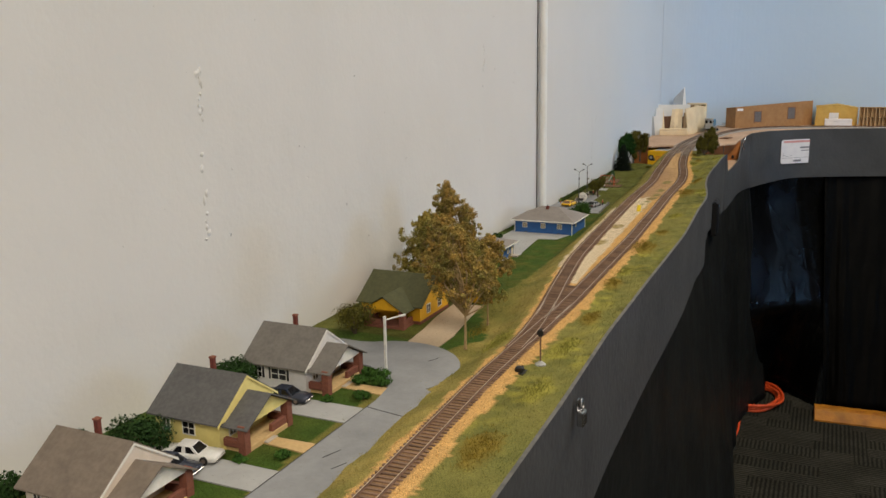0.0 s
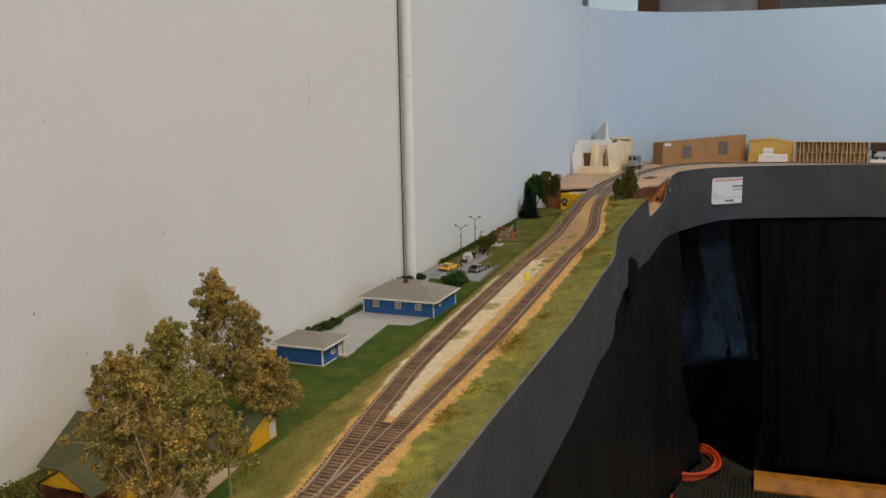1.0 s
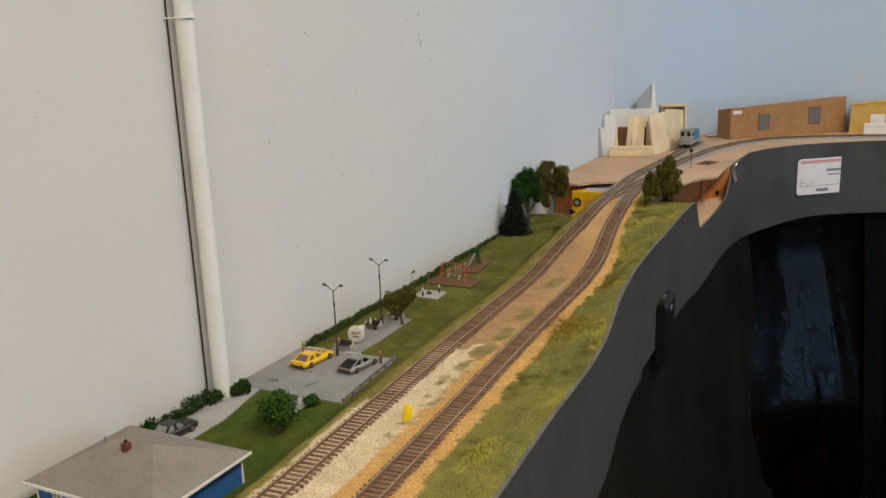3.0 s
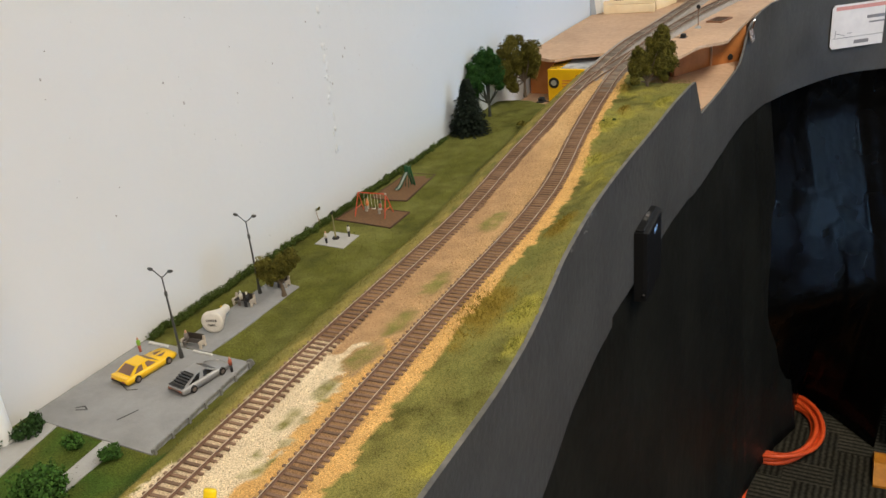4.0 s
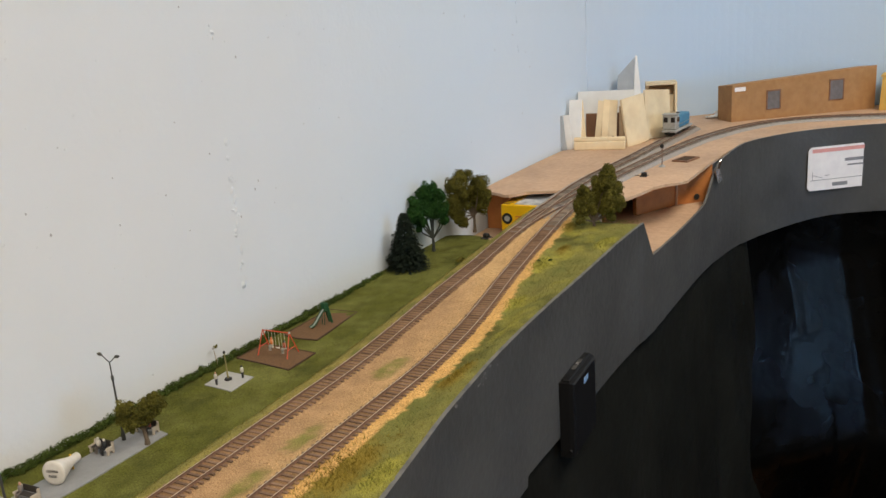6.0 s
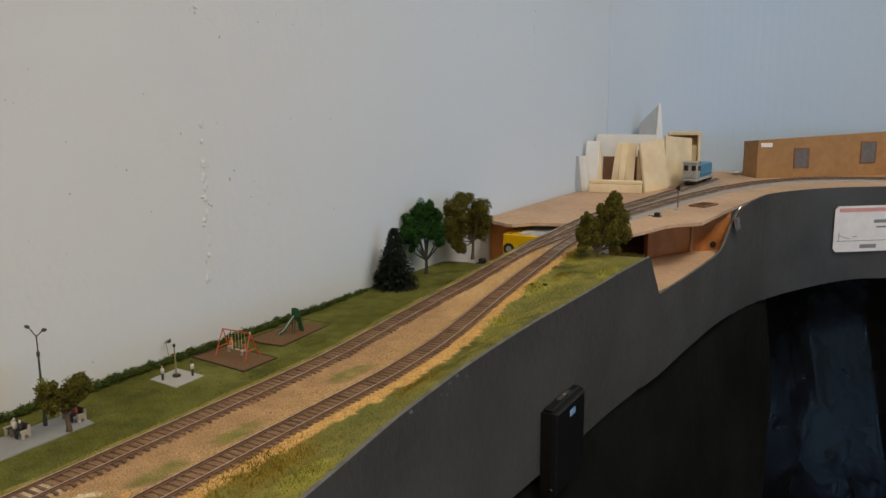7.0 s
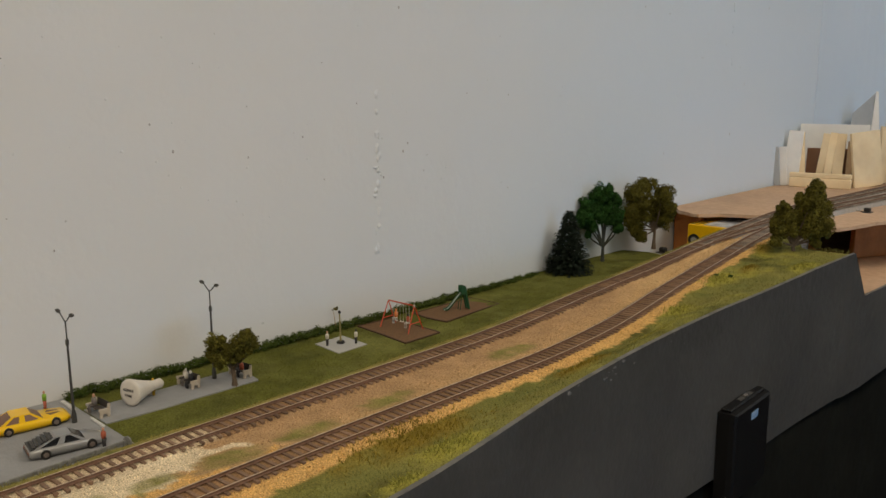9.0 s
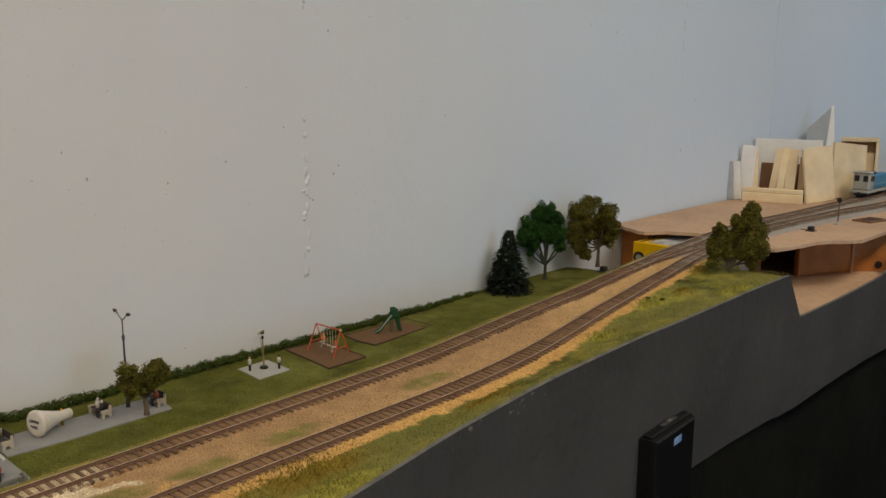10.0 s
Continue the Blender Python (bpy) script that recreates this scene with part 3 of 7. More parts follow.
def near(spots, x, y):
    """1 in the middle of a spot, 0 outside; spots lie three times as long as they are wide, with ragged rims."""
    k = 0.0
    for sx, sy, r in spots:
        if abs(y - sy) < 4.0 * r and abs(x - sx) < 2.0 * r:
            d = math.hypot((x - sx) / r, (y - sy) / (2.4 * r)) + 0.45 * n2(x, y, 60, sx * 9) + 0.3 * n2(x, y, 170, sy)
            k = max(k, 1 - smooth01(0.55, 1.25, d))
    return k


def cover(x, y):
    """Colour of the ground cover and its kind at a place in the plan."""
    w = 0.006 * n2(x, y, 45, 1.3) + 0.003 * n2(x, y, 160, 5.0)
    single = y < 0.95
    xl, xr = (right_x(y) if single else left_x(y)), right_x(y)
    if abs(x - xl) < 0.0125 + w * 0.25 or abs(x - xr) < 0.0125 + w * 0.25:
        if abs(x - xl) < 0.0145 and not single and 1.68 + 0.1 * n2(x, y, 6, 2.0) < y < 2.08:
            return blend(BROWN, PALE, 0.75), "bed_pale"
        return BROWN, "bed"
    if x > xr:
        d = x - xr + w
        if d < 0.027 - 0.005 * smooth01(2.3, 2.8, y):
            return TAN, "tan"
        g = 0.45 + 0.6 * n2(x, y, 16, 9.0) + 0.4 * n2(x, y, 50, 2.0)
        c = blend(GREEN, OLIVE, g)
        c = blend(c, SHADE, 1.7 * (n2(x, y * 0.7, 26, 4.1) + 0.5 * n2(x, y, 85, 1.9) - 0.18))
        c = blend(c, BRIGHT, 0.9 * near(BRIGHT_SPOTS, x, y) + 1.3 * max(0.0, n2(x, y * 0.6, 22, 6.6) + 0.5 * n2(x, y, 75, 3.9) - 0.22))
        return blend(c, CLUMP, 0.9 * near(BROWN_SPOTS, x, y)), "right"
    if x < xl:
        d = xl - x + w
        if d < 0.019:
            return (TAN if y < 1.3 + w * 8 else PALE if y < 1.9 + w * 8 else blend(STRAW, GREEN, 0.6 + 0.8 * n2(x, y, 40, 2.0))), ("tan" if y < 1.3 else "pale" if y < 1.9 else "bank")
        if 0.86 < y < 1.12 and 0.180 < x + 1.5 * w < 0.236 - 0.5 * abs(y - 0.97):
            return blend(DARK, LAWN, 0.2 + 0.6 * n2(x, y, 24, 3.0)), "lawn"
        bank = float(np.interp(y, (0.9, 1.1, 1.35, 1.6, 1.9, 2.1, 2.6), (0.11, 0.095, 0.062, 0.038, 0.036, 0.050, 0.045))) + 1.6 * w
        if d < bank:
            c = blend(STRAW, OLIVE, (0.55 if y < 1.9 else 0.85) + 0.7 * n2(x, y, 30, 4.0))
            c = blend(blend(c, BRIGHT, 0.8 * near(BRIGHT_SPOTS, x, y)), CLUMP, 0.8 * near(BROWN_SPOTS, x, y))
            return blend(c, LAWN, 0.60 * smooth01(0.03, bank, d) + 0.35 * n2(x, y, 18, 7.0)), "bank"
        if y < 0.93 and x < 0.205:
            return blend(DARK, LAWN, 0.15 + 0.6 * n2(x, y, 22, 3.0)), "lawn"
        if 1.12 < y < 1.92:
            return blend(DARK, LAWN, 0.3 + 0.9 * n2(x, y, 22, 3.0) + 0.5 * n2(x, y, 70, 4.0)), "lawn"
        c = blend(LAWN, GREEN, 0.2 + 0.9 * n2(x, y, 20, 6.0) + 0.5 * n2(x, y, 60, 3.0))
        return blend(c, (0.062, 0.066, 0.016), 1.6 * (n2(x, y * 0.7, 26, 2.5) + 0.4 * n2(x, y, 80, 8.0) - 0.1)), "park"
    f = (x - xl) / max(1e-4, xr - xl)
    if y < 1.22:
        return (BROWN if xr - xl < 0.034 else TAN), "tan"
    green = near(GREEN_SPOTS, x, y)
    if green > 0.08:
        return blend(PALE if y < 2.03 else RED_BROWN, MOSS if y > 1.75 else CLUMP, green * (0.75 + 0.6 * n2(x, y, 140, 2.2))), "moss"
    if y < 2.08 + 0.07 * (f - 0.5) + w * 4:
        g = f + 7 * w
        if y > 1.84 and 0.44 < g < 0.66 and n2(x, y, 70, 4.4) > 0.12:
            return blend(MOSS, PALE, 0.45 + n2(x, y, 120, 2.0)), "moss"
        return (TAN if g > 0.58 else PALE), ("tan" if g > 0.58 else "pale")
    return blend(RED_BROWN, DULL, 1.6 * (f + 6 * w - 0.35) + 2.0 * smooth01(2.5, 2.8, y)), ("brown" if f < 0.5 and y < 2.7 else "tan")


def build_ground():
    ys = np.arange(-1.1, 2.925, 0.0045)
    cols = 92
    verts, cols_rgb = [], []
    for y in ys:
        y = float(y)
        x1 = edge_x(y) - 0.002
        for i in range(cols):
            x0 = wall_x(y)
            x = x0 + (x1 - x0) * i / (cols - 1)
            z = ground_z(x, y)
            if y > 2.86:  # the scenery breaks off towards the unfinished end, all but the bank under the tracks
                cut = smooth01(2.875, 2.915, y + 0.02 * n2(x, y, 30, 2.0)) * (1 - smooth01(0.085, 0.115, x))
                z -= 0.035 * cut
            if y > 2.885 and x > 0.225:
                z -= 0.07 * smooth01(2.885, 2.91, y) * smooth01(0.225, 0.26, x)
            verts.append((x, y, z))
            c, _ = cover(x, y)
            k = 1 + 0.22 * n2(x, y, 70, 0.7)
            cols_rgb.append((c[0] * k, c[1] * k, c[2] * k, 1.0))
    n = len(ys)
    faces = [(r * cols + i, r * cols + i + 1, (r + 1) * cols + i + 1, (r + 1) * cols + i) for r in range(n - 1) for i in range(cols - 1)]
    me = bpy.data.meshes.new("ground")
    me.from_pydata(verts, [], faces)
    layer = me.color_attributes.new("cover", "FLOAT_COLOR", "POINT")
    layer.data.foreach_set("color", np.array(cols_rgb, dtype=np.float32).ravel())
    me.polygons.foreach_set("use_smooth", [True] * len(faces))
    me.materials.append(GROUND)
    me.update()
    tagged(new("ground", me), "scenic ground of a model railway with grass, sand and gravel", "ground", kind="structure")


build_ground()

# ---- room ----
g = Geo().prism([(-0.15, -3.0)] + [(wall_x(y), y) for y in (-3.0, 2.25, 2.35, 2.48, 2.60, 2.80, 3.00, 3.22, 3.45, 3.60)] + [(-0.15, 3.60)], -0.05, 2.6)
structure("wall_west", "off-white painted plaster wall with patched seams, pale blue of paint and daylight towards the far end", "wall", g, WALL)
structure("floor", "dark grey-brown patterned carpet tiles", "floor", Geo().box(-2.2, -3.15, -0.05, 4.15, 7.15, 0.0), CARPET)
structure("ceiling", "plain white ceiling", "ceiling", Geo().box(-2.2, -3.15, 2.6, 4.15, 7.15, 2.7), CEIL)
structure("wall_south", "plain beige wall", "wall", Geo().box(-0.15, -3.15, 0, 4.15, -3.0, 2.6), BEIGE)
g = Geo().box(4.0, -3.0, 0, 4.15, 2.30, 2.6).box(4.0, 3.60, 0, 4.15, 7.0, 2.6).box(4.0, 2.30, 0, 4.15, 3.60, 0.9).box(4.0, 2.30, 2.4, 4.15, 3.60, 2.6)
structure("wall_east", "plain beige wall with a window opening", "wall", g, BEIGE)
g = Geo().box(-2.2, 7.0, 0, -1.2, 7.15, 2.6).box(-0.3, 7.0, 0, 4.15, 7.15, 2.6).box(-1.2, 7.0, 0, -0.3, 7.15, 1.3).box(-1.2, 7.0, 2.45, -0.3, 7.15, 2.6)
structure("wall_north", "plain beige wall with a window opening", "wall", g, BEIGE)
structure("wall_northwest", "plain beige wall", "wall", Geo().box(-2.35, 3.62, 0, -2.2, 7.15, 2.6).box(-2.2, 3.5, 0, -0.15, 3.62, 2.6), BEIGE)


def window(name, x, y, z0, z1, w, along):
    """A white framed window with two panes, in the plane across 'along'."""
    at = pose(x, y, 0, 0, 0, 0 if along == "x" else 90)
    ob = thing(name, "white framed window letting in daylight", "window", at, kind="structure")
    f = Geo()
    f.box(-w / 2, -0.03, z0, -w / 2 + 0.06, 0.03, z1, 0.004).box(w / 2 - 0.06, -0.03, z0, w / 2, 0.03, z1, 0.004)
    f.box(-w / 2 + 0.06, -0.028, z0, w / 2 - 0.06, 0.028, z0 + 0.06, 0.004).box(-w / 2 + 0.06, -0.028, z1 - 0.06, w / 2 - 0.06, 0.028, z1, 0.004)
    f.box(-0.025, -0.026, z0 + 0.06, 0.025, 0.026, z1 - 0.06, 0.004)
    part("window_frame", f, TRIM, ob)
    for s in (-1, 1):
        xa, xb = sorted((s * 0.025, s * (w / 2 - 0.06)))
        p = part("pane", Geo().box(xa, -0.003, z0 + 0.06, xb, 0.003, z1 - 0.06), PANE, ob)
        p.visible_shadow = False


PANE = bpy.data.materials.new("clear_glass")
PANE.use_nodes = True
PANE.node_tree.nodes["Principled BSDF"].inputs["Transmission Weight"].default_value = 1.0
PANE.node_tree.nodes["Principled BSDF"].inputs["Roughness"].default_value = 0.02
window("window_1", 4.07, 2.95, 0.9, 2.4, 1.3, "y")
window("window_2", -0.75, 7.07, 1.3, 2.45, 0.9, "x")

# what stands beyond the backdrop: a pale board between brown posts
ob = thing("notice_board", "pale marbled board between two brown wooden posts", "board", pose(0.32, 5.2, 0))
part("panel", Geo().box(-0.28, 0.0, 0.9, 0.22, 0.03, 2.3, 0.003), mat("marbled_board", (0.62, 0.62, 0.60), (0.42, 0.42, 0.42), rough=0.5, scale=7, bump=0), ob)
for dx in (-0.34, 0.26):
    part("post", Geo().box(dx - 0.05, -0.02, 0.0, dx + 0.05, 0.06, 2.4, 0.004), WOODTRIM, ob)


def ribbon(pts, thick, closed=False):
    """A standing strip along (x, y, bottom, top) stations, with its thickness to the left of the way."""
    g = Geo()
    rows = []
    for i, (x, y, zb, zt) in enumerate(pts):
        a, b = pts[max(i - 1, 0)], pts[min(i + 1, len(pts) - 1)]
        d = Vector((b[0] - a[0], b[1] - a[1], 0))
        d = d.normalized() if d.length > 1e-6 else Vector((0, 1, 0))
        nx, ny = -d.y * thick, d.x * thick
        rows.append([(x, y, zb), (x, y, zt), (x + nx, y + ny, zt), (x + nx, y + ny, zb)])
    vs = [p for r in rows for p in r]
    fs, slots = [], []
    for i in range(len(rows) - 1):
        a, b = i * 4, i * 4 + 4
        fs += [(a, b, b + 1, a + 1), (a + 1, b + 1, b + 2, a + 2), (a + 2, b + 2, b + 3, a + 3), (a + 3, b + 3, b, a)]
        slots += [0, 1, 0, 0]
    fs += [(0, 1, 2, 3), (len(vs) - 1, len(vs) - 2, len(vs) - 3, len(vs) - 4)]
    slots += [1, 0]
    g.v, g.f, g.m = vs, fs, slots
    return g


# curved backdrop panel
bd = [(-0.0318, 3.588), (-0.029, 3.65), (-0.008, 3.76), (0.045, 3.87), (0.115, 3.965), (0.20, 4.045), (0.30, 4.10), (0.40, 4.135), (0.52, 4.155), (0.70, 4.16), (1.00, 4.16), (1.60, 4.15)]
t = np.linspace(0, len(bd) - 1, 60)
bx, by = np.interp(t, range(len(bd)), [p[0] for p in bd]), np.interp(t, range(len(bd)), [p[1] for p in bd])
for _ in range(8):
    bx[1:-1], by[1:-1] = (bx[:-2] + 2 * bx[1:-1] + bx[2:]) / 4, (by[:-2] + 2 * by[1:-1] + by[2:]) / 4
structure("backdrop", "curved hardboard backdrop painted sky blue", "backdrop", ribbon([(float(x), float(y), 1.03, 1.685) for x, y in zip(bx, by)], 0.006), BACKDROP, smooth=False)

# ---- fascia: a painted skirt board along the front edge ----
def foot_z(y):
    return float(np.interp(y, (-1.2, 0.5, 0.93, 1.3, 1.6, 1.9, 2.15, 2.35, 2.452, 2.4525, 2.6, 2.8, 2.9), (0.85, 0.868, 0.880, 0.893, 0.902, 0.904, 0.897, 0.893, 0.893, 0.905, 0.902, 0.898, 0.898)))


far = [(edge_x(float(y)), float(y), foot_z(float(y)), head_z(float(y))) for y in sorted(list(np.arange(-1.15, 2.885, 0.02)) + [2.451, 2.453])]
far += [(0.3135, 2.8885, 0.898, 1.0825), (0.3142, 2.908, 0.898, 1.053), (0.315, 2.9275, 0.898, 1.0225), (0.3155, 2.932, 0.898, 1.0222)]
far += [(0.3165, 2.97, 0.900, 1.0225), (0.3185, 3.05, 0.904, 1.024), (0.319, 3.16, 0.905, 1.0265), (0.319, 3.215, 0.904, 1.0285), (0.319, 3.24, 0.903, 1.032), (0.319, 3.265, 0.902, 1.043),
        (0.319, 3.29, 0.900, 1.060), (0.319, 3.31, 0.899, 1.074), (0.320, 3.335, 0.897, 1.085), (0.322, 3.37, 0.895, 1.092), (0.326, 3.42, 0.893, 1.097), (0.334, 3.48, 0.891, 1.1005)]
arc = [(0.334, 3.48), (0.352, 3.54), (0.382, 3.60), (0.425, 3.66), (0.48, 3.71), (0.55, 3.757), (0.64, 3.80), (0.76, 3.848), (0.90, 3.895), (1.10, 3.94), (1.35, 3.97), (1.60, 3.98)]
t = np.linspace(0, len(arc) - 1, 50)
ax_, ay_ = np.interp(t, range(len(arc)), [p[0] for p in arc]), np.interp(t, range(len(arc)), [p[1] for p in arc])
for _ in range(6):
    ax_[1:-1], ay_[1:-1] = (ax_[:-2] + 2 * ax_[1:-1] + ax_[2:]) / 4, (ay_[:-2] + 2 * ay_[1:-1] + ay_[2:]) / 4
far += [(float(x), float(y), 0.890 + 0.018 * smooth01(0.33, 0.5, float(x)), 1.1015) for x, y in zip(ax_[1:], ay_[1:])]
structure("fascia", "dark grey painted fascia board with a notch, curving round the corner", "fascia", ribbon(far, 0.004), [FASCIA, EDGE])

# ---- boards that carry the layout ----
poly = [(0.002, -1.1)] + [(edge_x(float(y)) - 0.008, float(y)) for y in np.arange(-1.1, 2.88, 0.1)] + [(0.29, 2.9), (0.002, 2.9)]
structure("benchtop", "plywood top that carries the scenery", "table top", Geo().prism(poly, 0.985, 1.012), PLY)
poly = [(-0.012, 2.902), (0.304, 2.902), (0.311, 3.0), (0.312, 3.3), (0.33, 3.47), (0.30, 3.5), (-0.028, 3.5)]
structure("lower_board", "brown hardboard shelf below the unfinished yard", "table top", Geo().prism(poly, 1.008, 1.020), MDF)
rim = [(-0.0148, 3.004), (0.004, 2.996), (0.013, 2.988), (0.030, 2.982), (0.044, 2.974), (0.055, 2.972), (0.065, 2.985), (0.074, 3.0), (0.095, 3.011), (0.120, 3.022), (0.140, 3.040), (0.155, 3.046), (0.175, 3.032), (0.205, 3.0),
       (0.222, 2.984), (0.238, 2.978), (0.253, 2.984), (0.260, 3.010), (0.267, 3.044), (0.271, 3.078), (0.284, 3.104), (0.298, 3.116), (0.312, 3.140)]
poly = [(x, y + 0.0035 * n2(x, y, 70, 1.0)) for x, y in rim] + [(0.312, 3.3), (0.316, 3.42), (0.327, 3.49)]
poly += [(float(x) - 0.007, float(y) + 0.004) for x, y in zip(ax_[2:], ay_[2:])]
poly += [(1.60, 4.145), (1.0, 4.15), (0.70, 4.15), (0.52, 4.147), (0.40, 4.126), (0.30, 4.09), (0.20, 4.035), (0.119, 3.956), (0.051, 3.862), (0.0, 3.755), (-0.0215, 3.65), (-0.0255, 3.56), (wall_x(3.3) + 0.002, 3.3)]
structure("yard_board", "bare brown hardboard yard surface with a wavy cut edge", "table top", Geo().prism(poly, 1.0895, 1.0945), MDF)
def riser(label, a, b, thick=0.010):
    d = Vector((b[0] - a[0], b[1] - a[1], 0))
    at = pose(a[0], a[1], 1.020, 0, 0, math.degrees(math.atan2(d.y, d.x)))
    structure("riser_board", label, "support", Geo().box(0, 0, 0, d.length, thick, 0.0695, 0.001, at=at), MDFEDGE)


riser("orange-brown hardboard riser under the yard surface", (0.213, 3.170), (0.2595, 3.266))
riser("orange-brown hardboard riser under the yard surface beside the fascia", (0.2610, 3.266), (0.3135, 3.318))
structure("riser_joint", "pale glue line where two hardboard risers meet", "support", Geo().box(0.2588, 3.2610, 1.020, 0.2622, 3.2650, 1.0890, 0.0006), MDF)
thing("cable_grommet", "small black grommet in the riser board", "grommet", pose(0.2905, 3.2930, 1.0315, 0, 0, 45), geo=Geo().lathe([(0.002, -0.001), (0.0055, -0.0008), (0.0060, 0.0), (0.0055, 0.0012), (0.002, 0.0015)], 14, at=pose(0, 0, 0, 90)), material=SWITCHBLK)
structure("riser_back", "brown hardboard riser against the wall", "support", Geo().box(-0.016, 3.12, 1.020, 0.17, 3.132, 1.0895, 0.001), MDFEDGE)


# ---- black sheets that hang below ----
def hanging(name, label, top, bottom, z_top, cols, rows, depth, seed, material, belly=None):
    """A sheet between a line at the top and one on the floor, with folds that deepen downwards."""
    g = Geo()
    vs = []
    for r in range(rows + 1):
        f = r / rows
        for c in range(cols + 1):
            s = c / cols * (len(top) - 1)
            i = min(int(s), len(top) - 2)
            k = s - i
            a = [top[i][j] * (1 - k) + top[i + 1][j] * k for j in range(2)]
            b = [bottom[i][j] * (1 - k) + bottom[i + 1][j] * k for j in range(2)]
            zt = z_top(c / cols)
            z = zt * (1 - f) + 0.004 * f
            x, y = a[0] * (1 - f) + b[0] * f, a[1] * (1 - f) + b[1] * f
            if belly is not None:  # the sheet swells forwards down to a height, then falls back to its foot
                line, high, low = belly
                m = [line[i][j] * (1 - k) + line[i + 1][j] * k for j in range(2)]
                p, q, out = (a, m, min(1.0, max(0.0, (high - z) / (high - low)))) if z > low else (m, b, (low - z) / low)
                x, y = p[0] * (1 - out) + q[0] * out, p[1] * (1 - out) + q[1] * out
            w = depth * (0.25 + 0.75 * f) * (n2(s * 1.0, f * 0.35, 2.6, seed) + 0.55 * n2(s * 1.0, f * 0.9, 6.5, seed + 3))
            dx, dy = top[i + 1][0] - top[i][0], top[i + 1][1] - top[i][1]
            n = math.hypot(dx, dy)
            vs.append((x + dy / n * w, y - dx / n * w, z))
    fs = [(r * (cols + 1) + c, r * (cols + 1) + c + 1, (r + 1) * (cols + 1) + c + 1, (r + 1) * (cols + 1) + c) for r in range(rows) for c in range(cols)]
    g.add(vs, fs)
    ob = thing(name, label, "curtain", geo=g, material=material, smooth=True)
    mod = ob.modifiers.new("thickness", "SOLIDIFY")
    mod.thickness = 0.002
    return ob


hanging("hanging_sheet", "black plastic sheet hanging under the front edge",
        [(0.385, -1.1), (0.375, 0.6), (0.360, 1.4), (0.340, 1.95), (0.303, 2.5), (0.298, 3.0), (0.303, 3.3), (0.330, 3.535)],
        [(0.43, -1.1), (0.44, 0.6), (0.44, 1.4), (0.435, 1.95), (0.420, 2.5), (0.378, 3.0), (0.368, 3.31), (0.447, 3.585)], lambda s: 0.93, 150, 26, 0.015, 1.0, SHEET)
hanging("hanging_sheet", "glossy black plastic sheet hanging in the corner below the curved fascia",
        [(0.300, 3.50), (0.40, 3.66), (0.50, 3.755), (0.61, 3.81)], [(0.430, 3.580), (0.434, 3.735), (0.525, 3.672), (0.630, 3.565)], lambda s: 0.925, 54, 40, 0.006, 5.0, GLOSSSHEET, belly=([(0.355, 3.44), (0.495, 3.56), (0.595, 3.655), (0.675, 3.70)], 0.80, 0.40))
hanging("hanging_sheet", "black plastic sheet hanging in loose folds below the end fascia",
        [(0.600, 3.812), (0.70, 3.855), (0.90, 3.92), (1.15, 3.965), (1.60, 3.99)], [(0.655, 3.575), (0.74, 3.58), (0.90, 3.59), (1.15, 3.61), (1.60, 3.65)], lambda s: 0.925, 90, 30, 0.020, 9.0, SHEETMATT)

# ---- roads and paved patches, 1 to 2 mm thick ----
def slab(name, label, category, poly, z, material, thick=0.003):
    return structure(name, label, category, Geo().prism(poly, z - thick, z), material)


ZR = 1.0445
circle = [(0.163 + 0.089 * math.cos(a), 0.828 + 0.089 * math.sin(a)) for a in np.linspace(-0.55, 3.75, 40)]
road_poly = [(0.205, -1.05), (0.284, -1.05), (0.282, 0.3), (0.272, 0.60), (0.262, 0.70), (0.250, 0.775)] + circle[:26] + [(0.095, 0.896), (0.040, 0.898), (0.040, 0.835), (0.150, 0.822), (0.176, 0.800), (0.200, 0.770), (0.205, 0.735)]
slab("road", "grey model street ending in a turning circle", "road", road_poly, ZR, ROAD)
for k, y in enumerate((0.694, 0.547, 0.400)):
    slab("driveway", "grey driveway beside a model bungalow", "driveway", [(0.015, y - 0.020), (0.2045, y - 0.020), (0.2045, y + 0.018), (0.015, y + 0.018)], ZR - 0.0006, ROADPALE)
    slab("front_walk", "tan gravel walk from porch to street", "path", [(0.150, y + 0.060), (0.2045, y + 0.056), (0.2045, y + 0.076), (0.150, y + 0.074)], ZR - 0.0004, WALK)
slab("pale_driveway", "pale tan driveway curving to the garage behind the trees", "driveway", [(0.150, 0.9165), (0.176, 0.9155), (0.194, 0.905), (0.194, 0.96), (0.184, 1.03), (0.176, 1.10), (0.135, 1.10), (0.138, 1.03), (0.146, 0.97)], 1.0440, PATHTAN)
slab("courtyard", "pale grey paved yard between blue garage and house", "driveway", [(0.012, 1.44), (0.112, 1.447), (0.111, 1.462), (0.108, 1.470), (0.097, 1.600), (0.133, 1.606), (0.146, 1.660), (0.146, 1.70), (0.020, 1.70), (0.018, 1.60), (0.004, 1.53)], 1.0394, ROADPALE)
slab("side_drive", "pale grey driveway beside the blue house", "driveway", [(0.016, 1.755), (0.052, 1.755), (0.052, 1.845), (0.036, 1.922), (0.012, 1.922), (0.012, 1.86)], 1.0396, ROADPALE)
slab("stepping_path", "short pale path to the car park", "path", [(0.094, 1.868), (0.110, 1.866), (0.106, 1.922), (0.088, 1.922)], 1.0394, ROADPALE)
slab("car_park", "grey car park against the wall", "car park", [(0.002, 1.9225), (0.1385, 1.9225), (0.129, 2.052), (0.002, 2.050)], 1.0396, ROAD)
